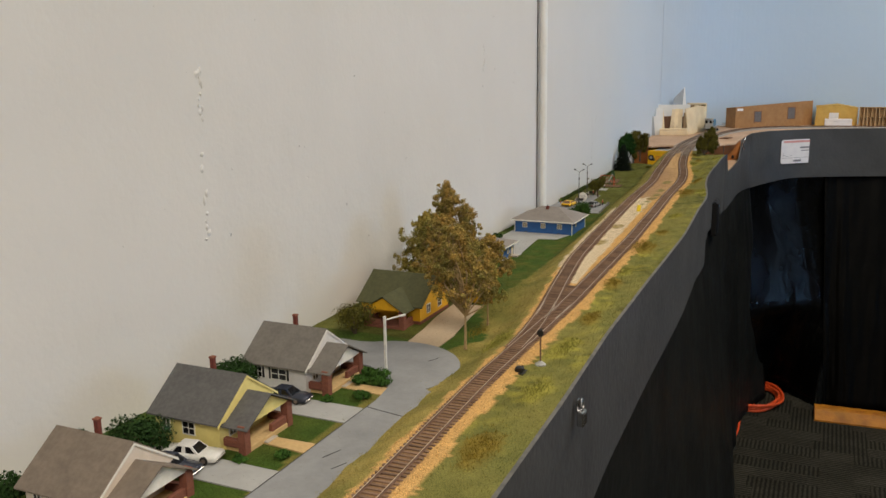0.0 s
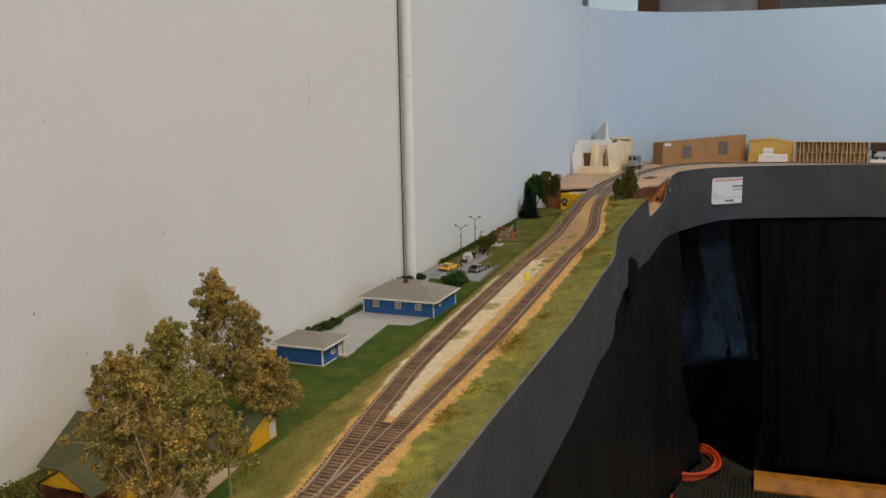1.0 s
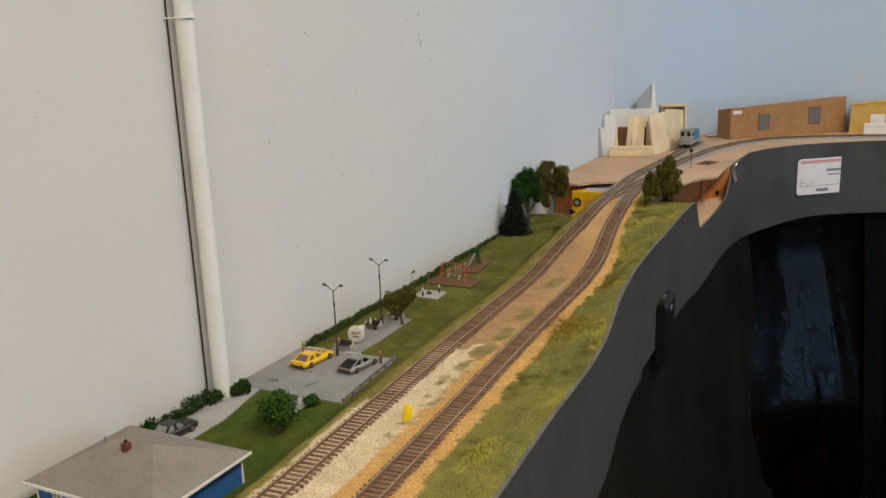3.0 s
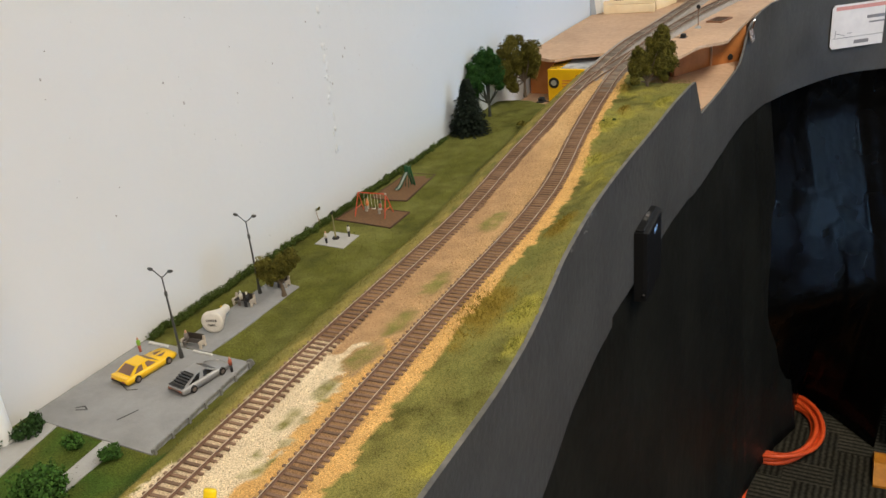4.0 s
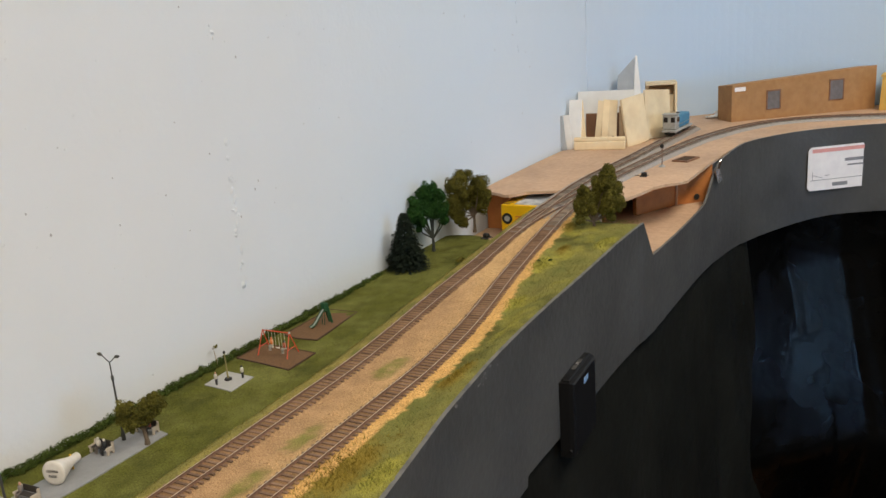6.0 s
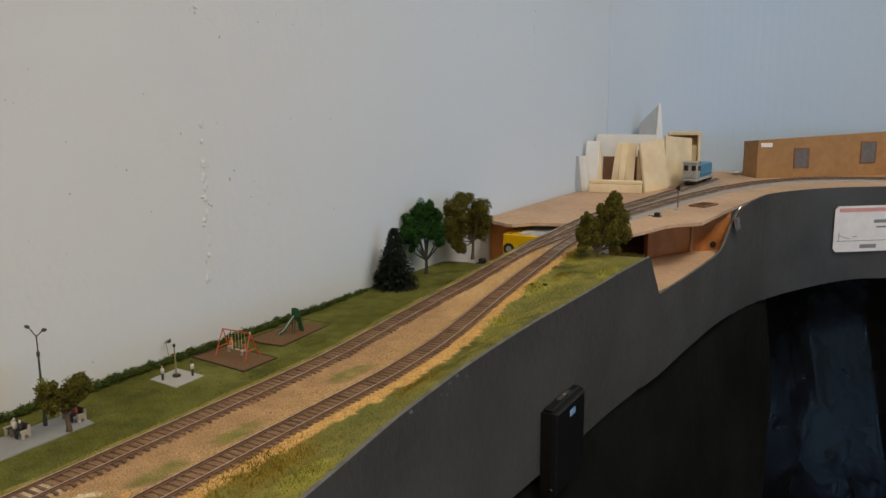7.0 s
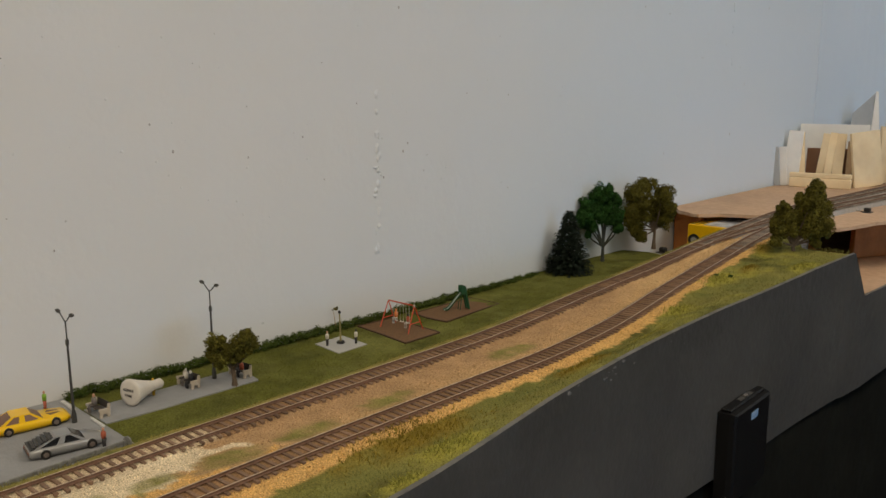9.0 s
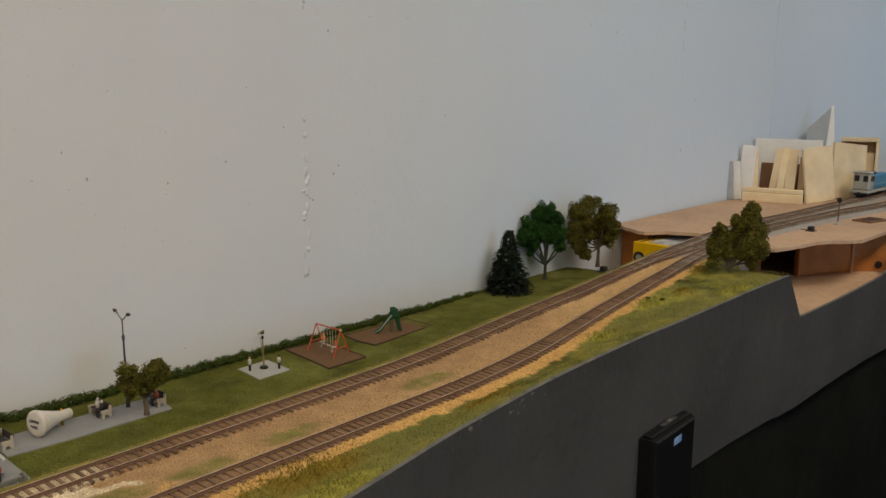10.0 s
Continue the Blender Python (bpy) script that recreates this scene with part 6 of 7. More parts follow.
ob = thing("street_lamp", "plain white street lamp post with one straight arm", "street lamp", pose(0.178, 0.808, 1.0440))
part("pole", Geo().box(-0.0013, -0.0013, 0, 0.0013, 0.0013, 0.067, 0.0002), POLE_WHITE, ob)
part("arm", Geo().tube([(0, 0, 0.0625), (0.014, 0.010, 0.0660)], 0.0010, 6), POLE_WHITE, ob)
part("lamp_head", Geo().box(-0.002, -0.0014, -0.0010, 0.006, 0.0014, 0.0010, 0.0003, at=pose(0.0145, 0.0105, 0.0662, 0, -8, 35)), POLE_WHITE, ob)

# ---- conduit on the wall ----
ob = thing("conduit", "white painted conduit pipe standing against the wall", "pipe", pose(0.012, 1.892, 0))
part("pipe", Geo().tube([(0, 0, 1.037), (0, 0, 2.6)], 0.0086, 32), CONDUIT, ob)
# The cable part only draws a thin black line left of the pipe.
part("cable", Geo().tube([(-0.0105, -0.0105, 1.037), (-0.0105, -0.0112, 1.3), (-0.0103, -0.0105, 2.6)], 0.0009, 8), C_BLACK, ob, "thin black line along the pipe's left side")
for z in (1.42, 1.95):
    part("strap", Geo().tube([(-0.0115, -0.014, z), (-0.002, -0.0108, z), (0.0085, -0.007, z), (0.0104, 0, z), (0.0085, 0.007, z), (-0.002, 0.0108, z), (-0.0115, 0.014, z)], 0.0009, 6), CONDUIT, ob)

# ---- things on the fascia ----
ob = thing("control_box", "black plastic controller pocket with blue label screwed to the fascia", "control box", pose(0.3110, 2.5975, 0.9735, 0, 0, 4))
part("shell", Geo().loft([[(x, -w, -0.096 + d), (x, w, -0.096 + d), (x, w, -d), (x, -w, -d)] for x, w, d in ((0.0, 0.0470, 0.0), (0.0010, 0.0478, 0.0), (0.0120, 0.0462, 0.0), (0.0165, 0.0440, 0.0012), (0.0182, 0.0410, 0.0030))]), BLACKPL, ob)
part("rim", Geo().box(0.0015, -0.043, 0.0, 0.0125, 0.043, 0.003, 0.0012), BLACKPL, ob)
part("slot", Geo().box(0.0040, -0.012, 0.0030, 0.0100, 0.020, 0.0034, 0.0001), CRACK, ob)
part("slot_lip", Geo().box(0.0028, -0.014, 0.0028, 0.0040, 0.022, 0.0042, 0.0004).box(0.0100, -0.014, 0.0028, 0.0112, 0.022, 0.0042, 0.0004), BLACKPL, ob)
part("slider", Geo().box(0.0050, 0.001, 0.0032, 0.0090, 0.007, 0.0050, 0.0006), GREYCARD, ob)
part("label", Geo().box(0.0180, -0.006, -0.0170, 0.0186, 0.011, -0.0095, 0.0001), TAGBLUE, ob, "small blue and white printed label")
part("screw", Geo().lathe([(0.0030, 0), (0.0026, 0.0012), (0.001, 0.0016)], 10, at=pose(0.012, -0.0462, -0.088, 90, 0, 0)), BLACKPL, ob)
ob = thing("padlock", "small bright padlock on a hasp on the grey fascia", "padlock", pose(0.3985, 0.806, 1.038, 0, 0, -2) @ Matrix.Scale(0.85, 4))
part("hasp", Geo().box(0.0, -0.005, -0.004, 0.002, 0.005, 0.012, 0.0006), STEEL, ob)
part("shackle", Geo().tube([(0.006 , 0.0045 * math.cos(a), 0.004 + 0.009 * math.sin(a)) for a in np.linspace(-0.4, 3.54, 12)], 0.0014, 8), STEEL, ob, smooth=True)
part("lock_body", Geo().box(0.0015, -0.0070, -0.021, 0.0105, 0.0070, -0.001, 0.0016), STEEL, ob)
part("face_plate", Geo().box(0.0104, -0.006, -0.019, 0.0110, 0.006, -0.004, 0.0004), STEEL, ob)
ob = thing("spring_clip", "small bright spring clip on the fascia's edge", "clip", pose(0.3215, 3.318, 1.074, 0, 0, -5) @ Matrix.Scale(1.5, 4))
part("jaw", Geo().loft([[(0.0, -0.010, 0.004), (0.0, 0.008, 0.004), (0.001, 0.008, 0.004), (0.001, -0.010, 0.004)], [(0.004, -0.009, -0.012), (0.004, 0.005, -0.010), (0.005, 0.005, -0.010), (0.005, -0.009, -0.012)]]), STEEL, ob)
part("wire_loop", Geo().tube([(0.001, -0.005, 0.004), (0.004, -0.003, 0.014), (0.005, 0.0, 0.017), (0.004, 0.003, 0.014), (0.001, 0.005, 0.004)], 0.0008, 6), STEEL, ob)

ob = thing("paper_sign", "white printed paper sign with a red heading taped to the fascia", "sign", look((0.4925, 3.7145, 1.0155), (0.4925 - 0.64, 3.7145 + 0.77, 1.0155)) @ pose(0, 0, 0.0028) @ Matrix.Scale(1.14, 4))
part("sheet", Geo().prism([(-0.066, -0.036), (-0.060, -0.042), (0.060, -0.042), (0.066, -0.036), (0.066, 0.036), (0.060, 0.042), (-0.060, 0.042), (-0.066, 0.036)], 0, 0.0008), PAPER, ob)
part("heading", Geo().box(-0.058, 0.031, 0.0008, 0.058, 0.038, 0.0010), PINKINK, ob)
for x0, x1, y, h in ((0.010, 0.050, 0.010, 0.006), (0.016, 0.050, 0.001, 0.003), (-0.014, 0.018, -0.036, 0.007)):
    part("text_bar", Geo().box(x0, y, 0.0008, x1, y + h, 0.0010), GREYINK, ob)
for (xa, ya, xb, yb) in ((-0.060, -0.022, 0.060, -0.022), (-0.056, -0.022, -0.056, -0.006), (-0.056, -0.012, -0.035, -0.018), (-0.03, -0.014, -0.02, -0.014), (0.05, -0.022, 0.05, 0.0)):
    d = Vector((xb - xa, yb - ya, 0))
    part("diagram_line", Geo().box(0, -0.0005, 0.0008, d.length, 0.0005, 0.0010, at=pose(xa, ya, 0, 0, 0, math.degrees(math.atan2(d.y, d.x)))), GREYINK, ob)

# ---- on the carpet ----
ob = thing("extension_cord", "orange extension cord lying in a loose coil on the carpet", "cord", pose(0.398, 3.560, 0.0))
rng = random.Random(11)
for k in range(6):  # strands of the bundle, their ends tucked under the hanging sheet
    r, lift = 0.92 + 0.045 * k, 0.007 + 0.009 * (k % 3)
    pts = []
    for i in range(26):
        a = -1.95 + 3.75 * i / 25
        wob = 1 + 0.03 * math.sin(a * 2.1 + k * 1.7)
        pts.append((0.098 * r * wob * math.cos(a), 0.132 * r * wob * math.sin(a), lift + 0.004 * math.sin(a * 3 + k)))
    part("strand", Geo().tube(pts, 0.0060, 8), ORANGE, ob, smooth=True)
part("loose_end", Geo().tube([(-0.028, -0.100, 0.006), (-0.024, -0.150, 0.006), (-0.026, -0.210, 0.006), (-0.029, -0.280, 0.006), (-0.026, -0.350, 0.006), (-0.030, -0.430, 0.006)], 0.0055, 8), ORANGE, ob, smooth=True)
ob = thing("cable_ramp", "yellow-orange rubber cable ramp lying across the carpet", "cable ramp", pose(0.628, 3.475, 0.0, 0, 0, 3))
prof = [(-0.060, 0), (0.060, 0), (0.060, 0.006), (0.030, 0.036), (0.020, 0.040), (-0.020, 0.040), (-0.030, 0.036), (-0.060, 0.006)]
part("ramp_body", Geo().loft([[(x, p[0], p[1]) for p in prof] for x in (0.0, 0.004, 0.9)][1:]), RAMP, ob)
for k in range(14):
    part("tread", Geo().box(0.03 + 0.06 * k, -0.018, 0.040, 0.052 + 0.06 * k, 0.018, 0.0425, 0.001), RAMP, ob)

# ---- stored boards at the wall's end ----
def board(label, x, y, w, t_, h, turn, lean, material, hole=False, roll=0, z=1.0945):
    at = pose(x, y, z, lean, roll, turn)
    if not hole:
        return thing("stored_board", label, "board", at, geo=Geo().box(-w / 2, 0, 0, w / 2, t_, h, 0.0004), material=material, group="stored boards")
    g = Geo().box(-w / 2, 0, 0, -w / 2 + w * 0.42, t_, h).box(-w / 2 + w * 0.72, 0, 0, w / 2, t_, h).box(-w / 2 + w * 0.42, 0, 0, -w / 2 + w * 0.72, t_, h * 0.06).box(-w / 2 + w * 0.42, 0, h * 0.24, -w / 2 + w * 0.72, t_, h)
    return thing("stored_board", label, "board", at, geo=g, material=material, group="stored boards")


def row(f, back=0.0):
    """A place along the foot of the row of boards, 0 at the wall's side and 1 at the track's, moved back from the viewer."""
    return -0.010 + 0.112 * f - 0.25 * back, 3.432 + 0.024 * f + 0.97 * back


def leaning(label, f, back, w, h, material, hole=False, roll=0, lean=-6, turn=12, t_=0.006):
    x, y = row(f, back)
    return board(label, x, y, w, t_, h, turn, lean, material, hole, roll)


board("grey foam board leaning on the wall", -0.0205, 3.408, 0.011, 0.005, 0.074, 14, -3, GREYFOAM, roll=-7)
board("narrow grey foam strip leaning on the wall", -0.0130, 3.420, 0.013, 0.005, 0.074, 14, -3, FOAM, roll=-5)
leaning("white foam board standing on edge", 0.02, 0.004, 0.027, 0.104, FOAM, turn=10, roll=2)
leaning("white foam board lying on its long edge behind the strips", 0.58, 0.075, 0.124, 0.114, FOAM, lean=-2)
leaning("thin pale wood offcut leaning among boards", 0.20, 0.010, 0.012, 0.102, PINE, roll=-5)
# Dark board added behind the strips to stand in for the shadow between them.
leaning("dark brown board standing in for the shadow behind the pale strips", 0.60, 0.036, 0.088, 0.070, WOODTRIM)
leaning("pale wood strip leaning among boards", 0.44, 0.012, 0.0130, 0.100, PINE, roll=6)
leaning("pale wood strip leaning among boards", 0.57, 0.009, 0.0130, 0.102, PINE, roll=4, lean=-8)
leaning("pale wood strip with a square hole", 0.72, 0.011, 0.0175, 0.100, PINE, True, roll=2, lean=-7)
leaning("brown hardboard offcut behind the pale strips", 0.90, 0.014, 0.010, 0.086, PLY, roll=0, lean=-5)
board("wide pale wood board leaning slightly", 0.1150, 3.502, 0.078, 0.005, 0.104, 72, -6, PINE, roll=-4)
board("wide pale wood board leaning slightly", 0.1320, 3.590, 0.100, 0.005, 0.107, 74, -5, PINE, roll=6)
ob = thing("stored_board", "long low pale wood moulding lying before the boards", "board", pose(0.0540, 3.421, 1.0945, 0, 0, 12), group="stored boards")
part("strip", Geo().box(-0.054, 0, 0, 0.054, 0.010, 0.018, 0.0015), PINE, ob)
part("strip", Geo().box(-0.054, 0.0005, 0.0182, 0.054, 0.0085, 0.027, 0.0015), PINE, ob)
ob = thing("stored_board", "tall narrow pale board with a pointed top leaning on the wall", "board", pose(0.030, 3.700, 1.0945, -3, 4, 26), group="stored boards")
part("blade", Geo().loft([[(p[0], y, p[1]) for p in ((0.006, 0), (0.030, 0), (0.022, 0.09), (0.0085, 0.176), (0.0040, 0.176), (0.005, 0.13))] for y in (0, 0.006)]), FOAM, ob)
# Flat grey panel set to the left of the white blade.
part("grey_side", Geo().loft([[(p[0], y, p[1]) for p in ((-0.034, 0), (0.0045, 0), (0.0040, 0.12), (0.0035, 0.172), (-0.034, 0.128))] for y in (0.001, 0.006)]), GREYFOAM, ob, "grey panel to the left of the pale blade")
ob = thing("open_wooden_box", "plain tan wooden box standing open towards the track", "box", pose(0.098, 3.735, 1.0945, 0, 0, 20))
part("side", Geo().box(-0.036, 0, 0, -0.030, 0.05, 0.102, 0.0006), PLY, ob)
part("side", Geo().box(0.030, 0, 0, 0.036, 0.05, 0.102, 0.0006), PINE, ob)
part("top", Geo().box(-0.036, 0, 0.1022, 0.036, 0.05, 0.109, 0.0006), PINE, ob)
part("back", Geo().box(-0.030, 0.044, 0, 0.030, 0.049, 0.102, 0.0006), PLY, ob)
part("inner_block", Geo().box(0.004, 0.012, 0, 0.029, 0.043, 0.078, 0.0006), PINE, ob)

# ---- locomotive ----
ob = thing("model_locomotive", "blue and grey model diesel locomotive standing on the yard track", "model locomotive", pose(left_x(3.61), 3.612, rail_z(3.61), 0, 0, -2) @ Matrix.Diagonal((1.0, 0.86, 1.0, 1.0)))
part("frame", Geo().box(-0.016, -0.072, 0.008, 0.016, 0.072, 0.013, 0.001), LOCOGREY, ob)
part("cab", Geo().box(-0.0155, -0.068, 0.013, 0.0155, -0.042, 0.046, 0.003), LOCOGREY, ob)
part("cab_roof", Geo().box(-0.0165, -0.070, 0.0455, 0.0165, -0.040, 0.048, 0.001), LOCOGREY, ob)
part("hood", Geo().box(-0.0110, -0.042, 0.013, 0.0110, 0.066, 0.040, 0.002), LOCOBLUE, ob)
part("stack", Geo().box(-0.003, 0.0, 0.040, 0.003, 0.008, 0.045, 0.0006), C_BLACK, ob)
for s in (-1, 1):
    part("window", Geo().box(s * 0.008 - 0.0045, -0.0685, 0.030, s * 0.008 + 0.0045, -0.0678, 0.041, 0.0002), DARKGLASS, ob)
    part("window", Geo().box(0.0150, -0.061 + (s + 1) * 0.005, 0.030, 0.0160, -0.053 + (s + 1) * 0.005, 0.040, 0.0002), DARKGLASS, ob)
    part("handrail", Geo().tube([(s * 0.0155, -0.040, 0.024), (s * 0.0155, 0.066, 0.024)], 0.0005, 5), LOCOGREY, ob)
for y in (-0.045, 0.045):
    tr = part("truck", Geo().box(-0.012, y - 0.020, 0.003, 0.012, y + 0.020, 0.0085, 0.001), SWITCHBLK, ob)
    for d in (-0.013, 0.013):
        part("axle", Geo().lathe([(0.0055, -0.0095), (0.0055, -0.0075), (0.001, -0.0074), (0.001, 0.0074), (0.0055, 0.0075), (0.0055, 0.0095)], 12, at=pose(0, y + d, 0.0057, 0, 90, 0)), RAILSIDE, tr)
part("coupler", Geo().box(-0.002, -0.078, 0.006, 0.002, -0.071, 0.010, 0.0005), SWITCHBLK, ob)

# ---- mock-up buildings ----
def slot_window(parent, x, z, w, h, y):
    o = part("window", Geo().box(x - w / 2, y - 0.0010, z, x + w / 2, y - 0.0002, z + h, 0.0001), GREYCARD, parent)
    fr = Geo()
    for xa, xb, za, zb in ((x - w / 2 - 0.003, x - w / 2, z - 0.002, z + h + 0.003), (x + w / 2, x + w / 2 + 0.003, z - 0.002, z + h + 0.003), (x - w / 2, x + w / 2, z + h, z + h + 0.003), (x - w / 2, x + w / 2, z - 0.002, z)):
        fr.box(xa, y - 0.0016, za, xb, y, zb)
    part("tape", fr, WOODTRIM, o, "brown tape edging")


ob = thing("cardboard_building", "brown cardboard mock-up building with two grey windows", "model building", pose(0.240, 3.836, 1.0945, 0, 0, 40))
LB = 0.382
part("shell", Geo().loft([[(x, 0, 0), (x, 0.07, 0), (x, 0.07, h - 0.006), (x, 0.0, h)] for x, h in ((0.0, 0.088), (LB, 0.106))][::-1]), CARDBOARD, ob)
part("side_flap", Geo().box(-0.0014, -0.0004, 0, -0.0002, 0.062, 0.082, 0.0002), CARDBOARD, ob)
slot_window(ob, 0.108, 0.024, 0.032, 0.042, 0)
slot_window(ob, 0.275, 0.032, 0.034, 0.046, 0)
part("tag", Geo().box(0.006, -0.0012, 0.072, 0.034, -0.0003, 0.082), PAPER, ob, "small white paper tag")
ob = thing("yellow_card_building", "ochre card mock-up building with low gable and pale doorway", "model building", pose(0.545, 4.040, 1.0945, 0, 0, 0))
pts = [(0.0, 0.0), (0.165, 0.0), (0.165, 0.074), (0.085, 0.089), (0.004, 0.080)]
part("front", Geo().loft([[(p[0], y, p[1]) for p in pts] for y in (0.0, 0.085)]), CARDYELLOW, ob)
part("roof", Geo().loft([[(p[0], y, p[1]) for p in ((0.0, 0.0805), (0.085, 0.0895), (0.167, 0.0745), (0.167, 0.0765), (0.085, 0.0917), (0.0, 0.0826))] for y in (-0.001, 0.088)]), CARDYELLOW, ob)
part("doorway", Geo().box(0.055, -0.0012, 0.02, 0.092, -0.0003, 0.056), PAPER, ob)
ob = thing("white_box", "small white card box standing before the ochre building", "box", pose(0.585, 3.985, 1.0945, 0, 0, 1))
part("carton", Geo().box(0, 0, 0, 0.105, 0.030, 0.033, 0.0008), PAPER, ob)
part("lid_seam", Geo().box(0.001, -0.0004, 0.024, 0.104, 0.0, 0.0245), GREYINK, ob)
ob = thing("slatted_mockup", "row of cardboard partitions standing in two tiers", "model building", pose(0.716, 4.010, 1.0945))
part("back", Geo().box(0, 0.022, 0, 0.255, 0.024, 0.082), CARDPALE, ob)
part("shelf", Geo().box(0, 0.001, 0.0395, 0.255, 0.0225, 0.0410).box(0, 0.001, 0.0805, 0.255, 0.0225, 0.0815), CARDPALE, ob)
for k in range(18):
    x = 0.001 + k * 0.0149
    part("partition", Geo().box(-0.0016, 0.0, 0.0415, 0.0016, 0.0215, 0.0800, at=pose(x, 0, 0, 0, 2 * math.sin(k * 2.3), 14 * math.sin(k * 1.1))), CARDPALE, ob)
    part("partition", Geo().box(-0.0018, 0.0, 0.0, 0.0018, 0.0215, 0.0390, at=pose(x, 0, 0, 0, 4 * math.sin(k * 1.7), 16 * math.sin(k * 1.9))), CARDPALE, ob)
ob = thing("dark_tray", "dark tray with small pale boxes beyond the card partitions", "tray", pose(0.985, 4.02, 1.0945))
part("tray_body", Geo().box(0, 0.03, 0.045, 0.34, 0.09, 0.076, 0.002), DIRTEDGE, ob)
for dx in (0.005, 0.32):
    part("tray_foot", Geo().box(dx, 0.05, 0, dx + 0.015, 0.08, 0.045, 0.001), DIRTEDGE, ob)
ob = thing("card_stand", "small cardboard stand with a white top beside the dark tray", "stand", pose(1.072, 3.985, 1.0945))
for dx in (0.006, 0.026, 0.044):
    part("leg", Geo().box(dx, 0.002, 0, dx + 0.008, 0.03, 0.040, 0.0005), CARDBOARD, ob)
part("top", Geo().box(0, 0, 0.0402, 0.058, 0.034, 0.049, 0.001), PAPER, ob)
ob = thing("white_plank", "long low white strip lying before the dark tray", "strip", pose(0.978, 4.0, 1.0945))
part("strip", Geo().box(0, 0, 0, 0.080, 0.012, 0.018, 0.001), PAPER, ob)
ob = thing("toy_wagon", "small pale grey toy wagon standing on the white strip", "toy", pose(0.990, 4.001, 1.1125))
part("wagon_body", Geo().box(0, 0, 0.006, 0.042, 0.012, 0.020, 0.003), LOCOGREY, ob)
for dx in (0.009, 0.033):
    part("wheel", Geo().lathe([(0.005, -0.001), (0.005, 0.001)], 12, at=pose(dx, 0.0, 0.005, 90)), TYRE, ob)
ob = thing("white_scraps", "white plastic scraps lying before the blue backdrop", "scraps", pose(0.190, 3.915, 1.0945, 0, 0, 35))
for k in range(5):
    part("scrap", Geo().box(-0.03 + 0.013 * k, -0.008, 0.001 + 0.002 * k, -0.008 + 0.013 * k, 0.010, 0.005 + 0.002 * k, 0.001, at=pose(0, 0, 0, 4 * k - 8, 3, 17 * k)), FOAM, ob)
ob = thing("yellow_kit_box", "yellow box with printed pictures pushed under the yard board", "box", pose(0.076, 3.010, 1.020, 0, 0, 2))
part("carton", Geo().box(-0.032, -0.050, 0, 0.036, 0.052, 0.0605, 0.001), BUSY, ob)
part("label", Geo().box(-0.010, -0.044, 0.0605, 0.035, 0.050, 0.0611), mat("printed_lid", (0.68, 0.69, 0.68), (0.25, 0.27, 0.30), rough=0.5, scale=45, bump=0), ob, "grey and white printed lid")
for k in range(5):
    part("printed_bar", Geo().box(-0.030, -0.044 + 0.011 * k, 0.0605, -0.018 + 0.003 * (k % 3), -0.041 + 0.011 * k, 0.0609), INK, ob)
part("printed_wheel", Geo().lathe([(0.0095, 0), (0.0095, 0.0006)], 18, at=pose(-0.021, -0.0502, 0.037, 90)), C_BLACK, ob)
part("printed_hub", Geo().lathe([(0.005, 0), (0.005, 0.0009)], 14, at=pose(-0.021, -0.0502, 0.037, 90)), LOCOGREY, ob)
part("printed_lamp", Geo().box(0.018, -0.0506, 0.046, 0.028, -0.0500, 0.051), F_ORANGE, ob)
for k, w in enumerate((0.024, 0.019, 0.021)):
    part("printed_bar", Geo().box(-0.006, -0.0505, 0.030 + 0.005 * k, -0.006 + w, -0.0500, 0.032 + 0.005 * k), F_ORANGE, ob)

# ---- plants ----
def leaves(rng, g, centre, radius, count, size, squash=1.0, shell=0.55):
    """Small leaf triangles and quads in a ragged ball."""
    vs, fs = g.v, g.f
    for _ in range(count):
        d = Vector((rng.gauss(0, 1), rng.gauss(0, 1), rng.gauss(0, 1))).normalized()
        rr = radius * (shell + (1 - shell) * rng.random() ** 0.6) * (0.85 + 0.3 * noise.noise(d * 2.3 + Vector(centre) * 60))
        p = Vector(centre) + Vector((d.x * rr, d.y * rr, d.z * rr * squash))
        u = Vector((rng.gauss(0, 1), rng.gauss(0, 1), rng.gauss(0, 1))).normalized()
        w = u.cross(d + Vector((0.01, 0.02, 0.3))).normalized()
        s = size * rng.uniform(0.5, 1.6)
        n = len(vs)
        vs += [tuple(p - u * s * 0.5), tuple(p + w * s * 0.42), tuple(p + u * s * 0.5), tuple(p - w * s * 0.42)]
        fs.append((n, n + 1, n + 2, n + 3))
        g.m.append(0)


def limb(g, a, b, r0, r1, rng, n=6):
    a, b = Vector(a), Vector(b)
    mid = a.lerp(b, 0.5) + Vector((rng.gauss(0, 1), rng.gauss(0, 1), 0.3)) * (b - a).length * 0.08
    g.tube([a, mid, b], [r0, (r0 + r1) / 2, r1], n)


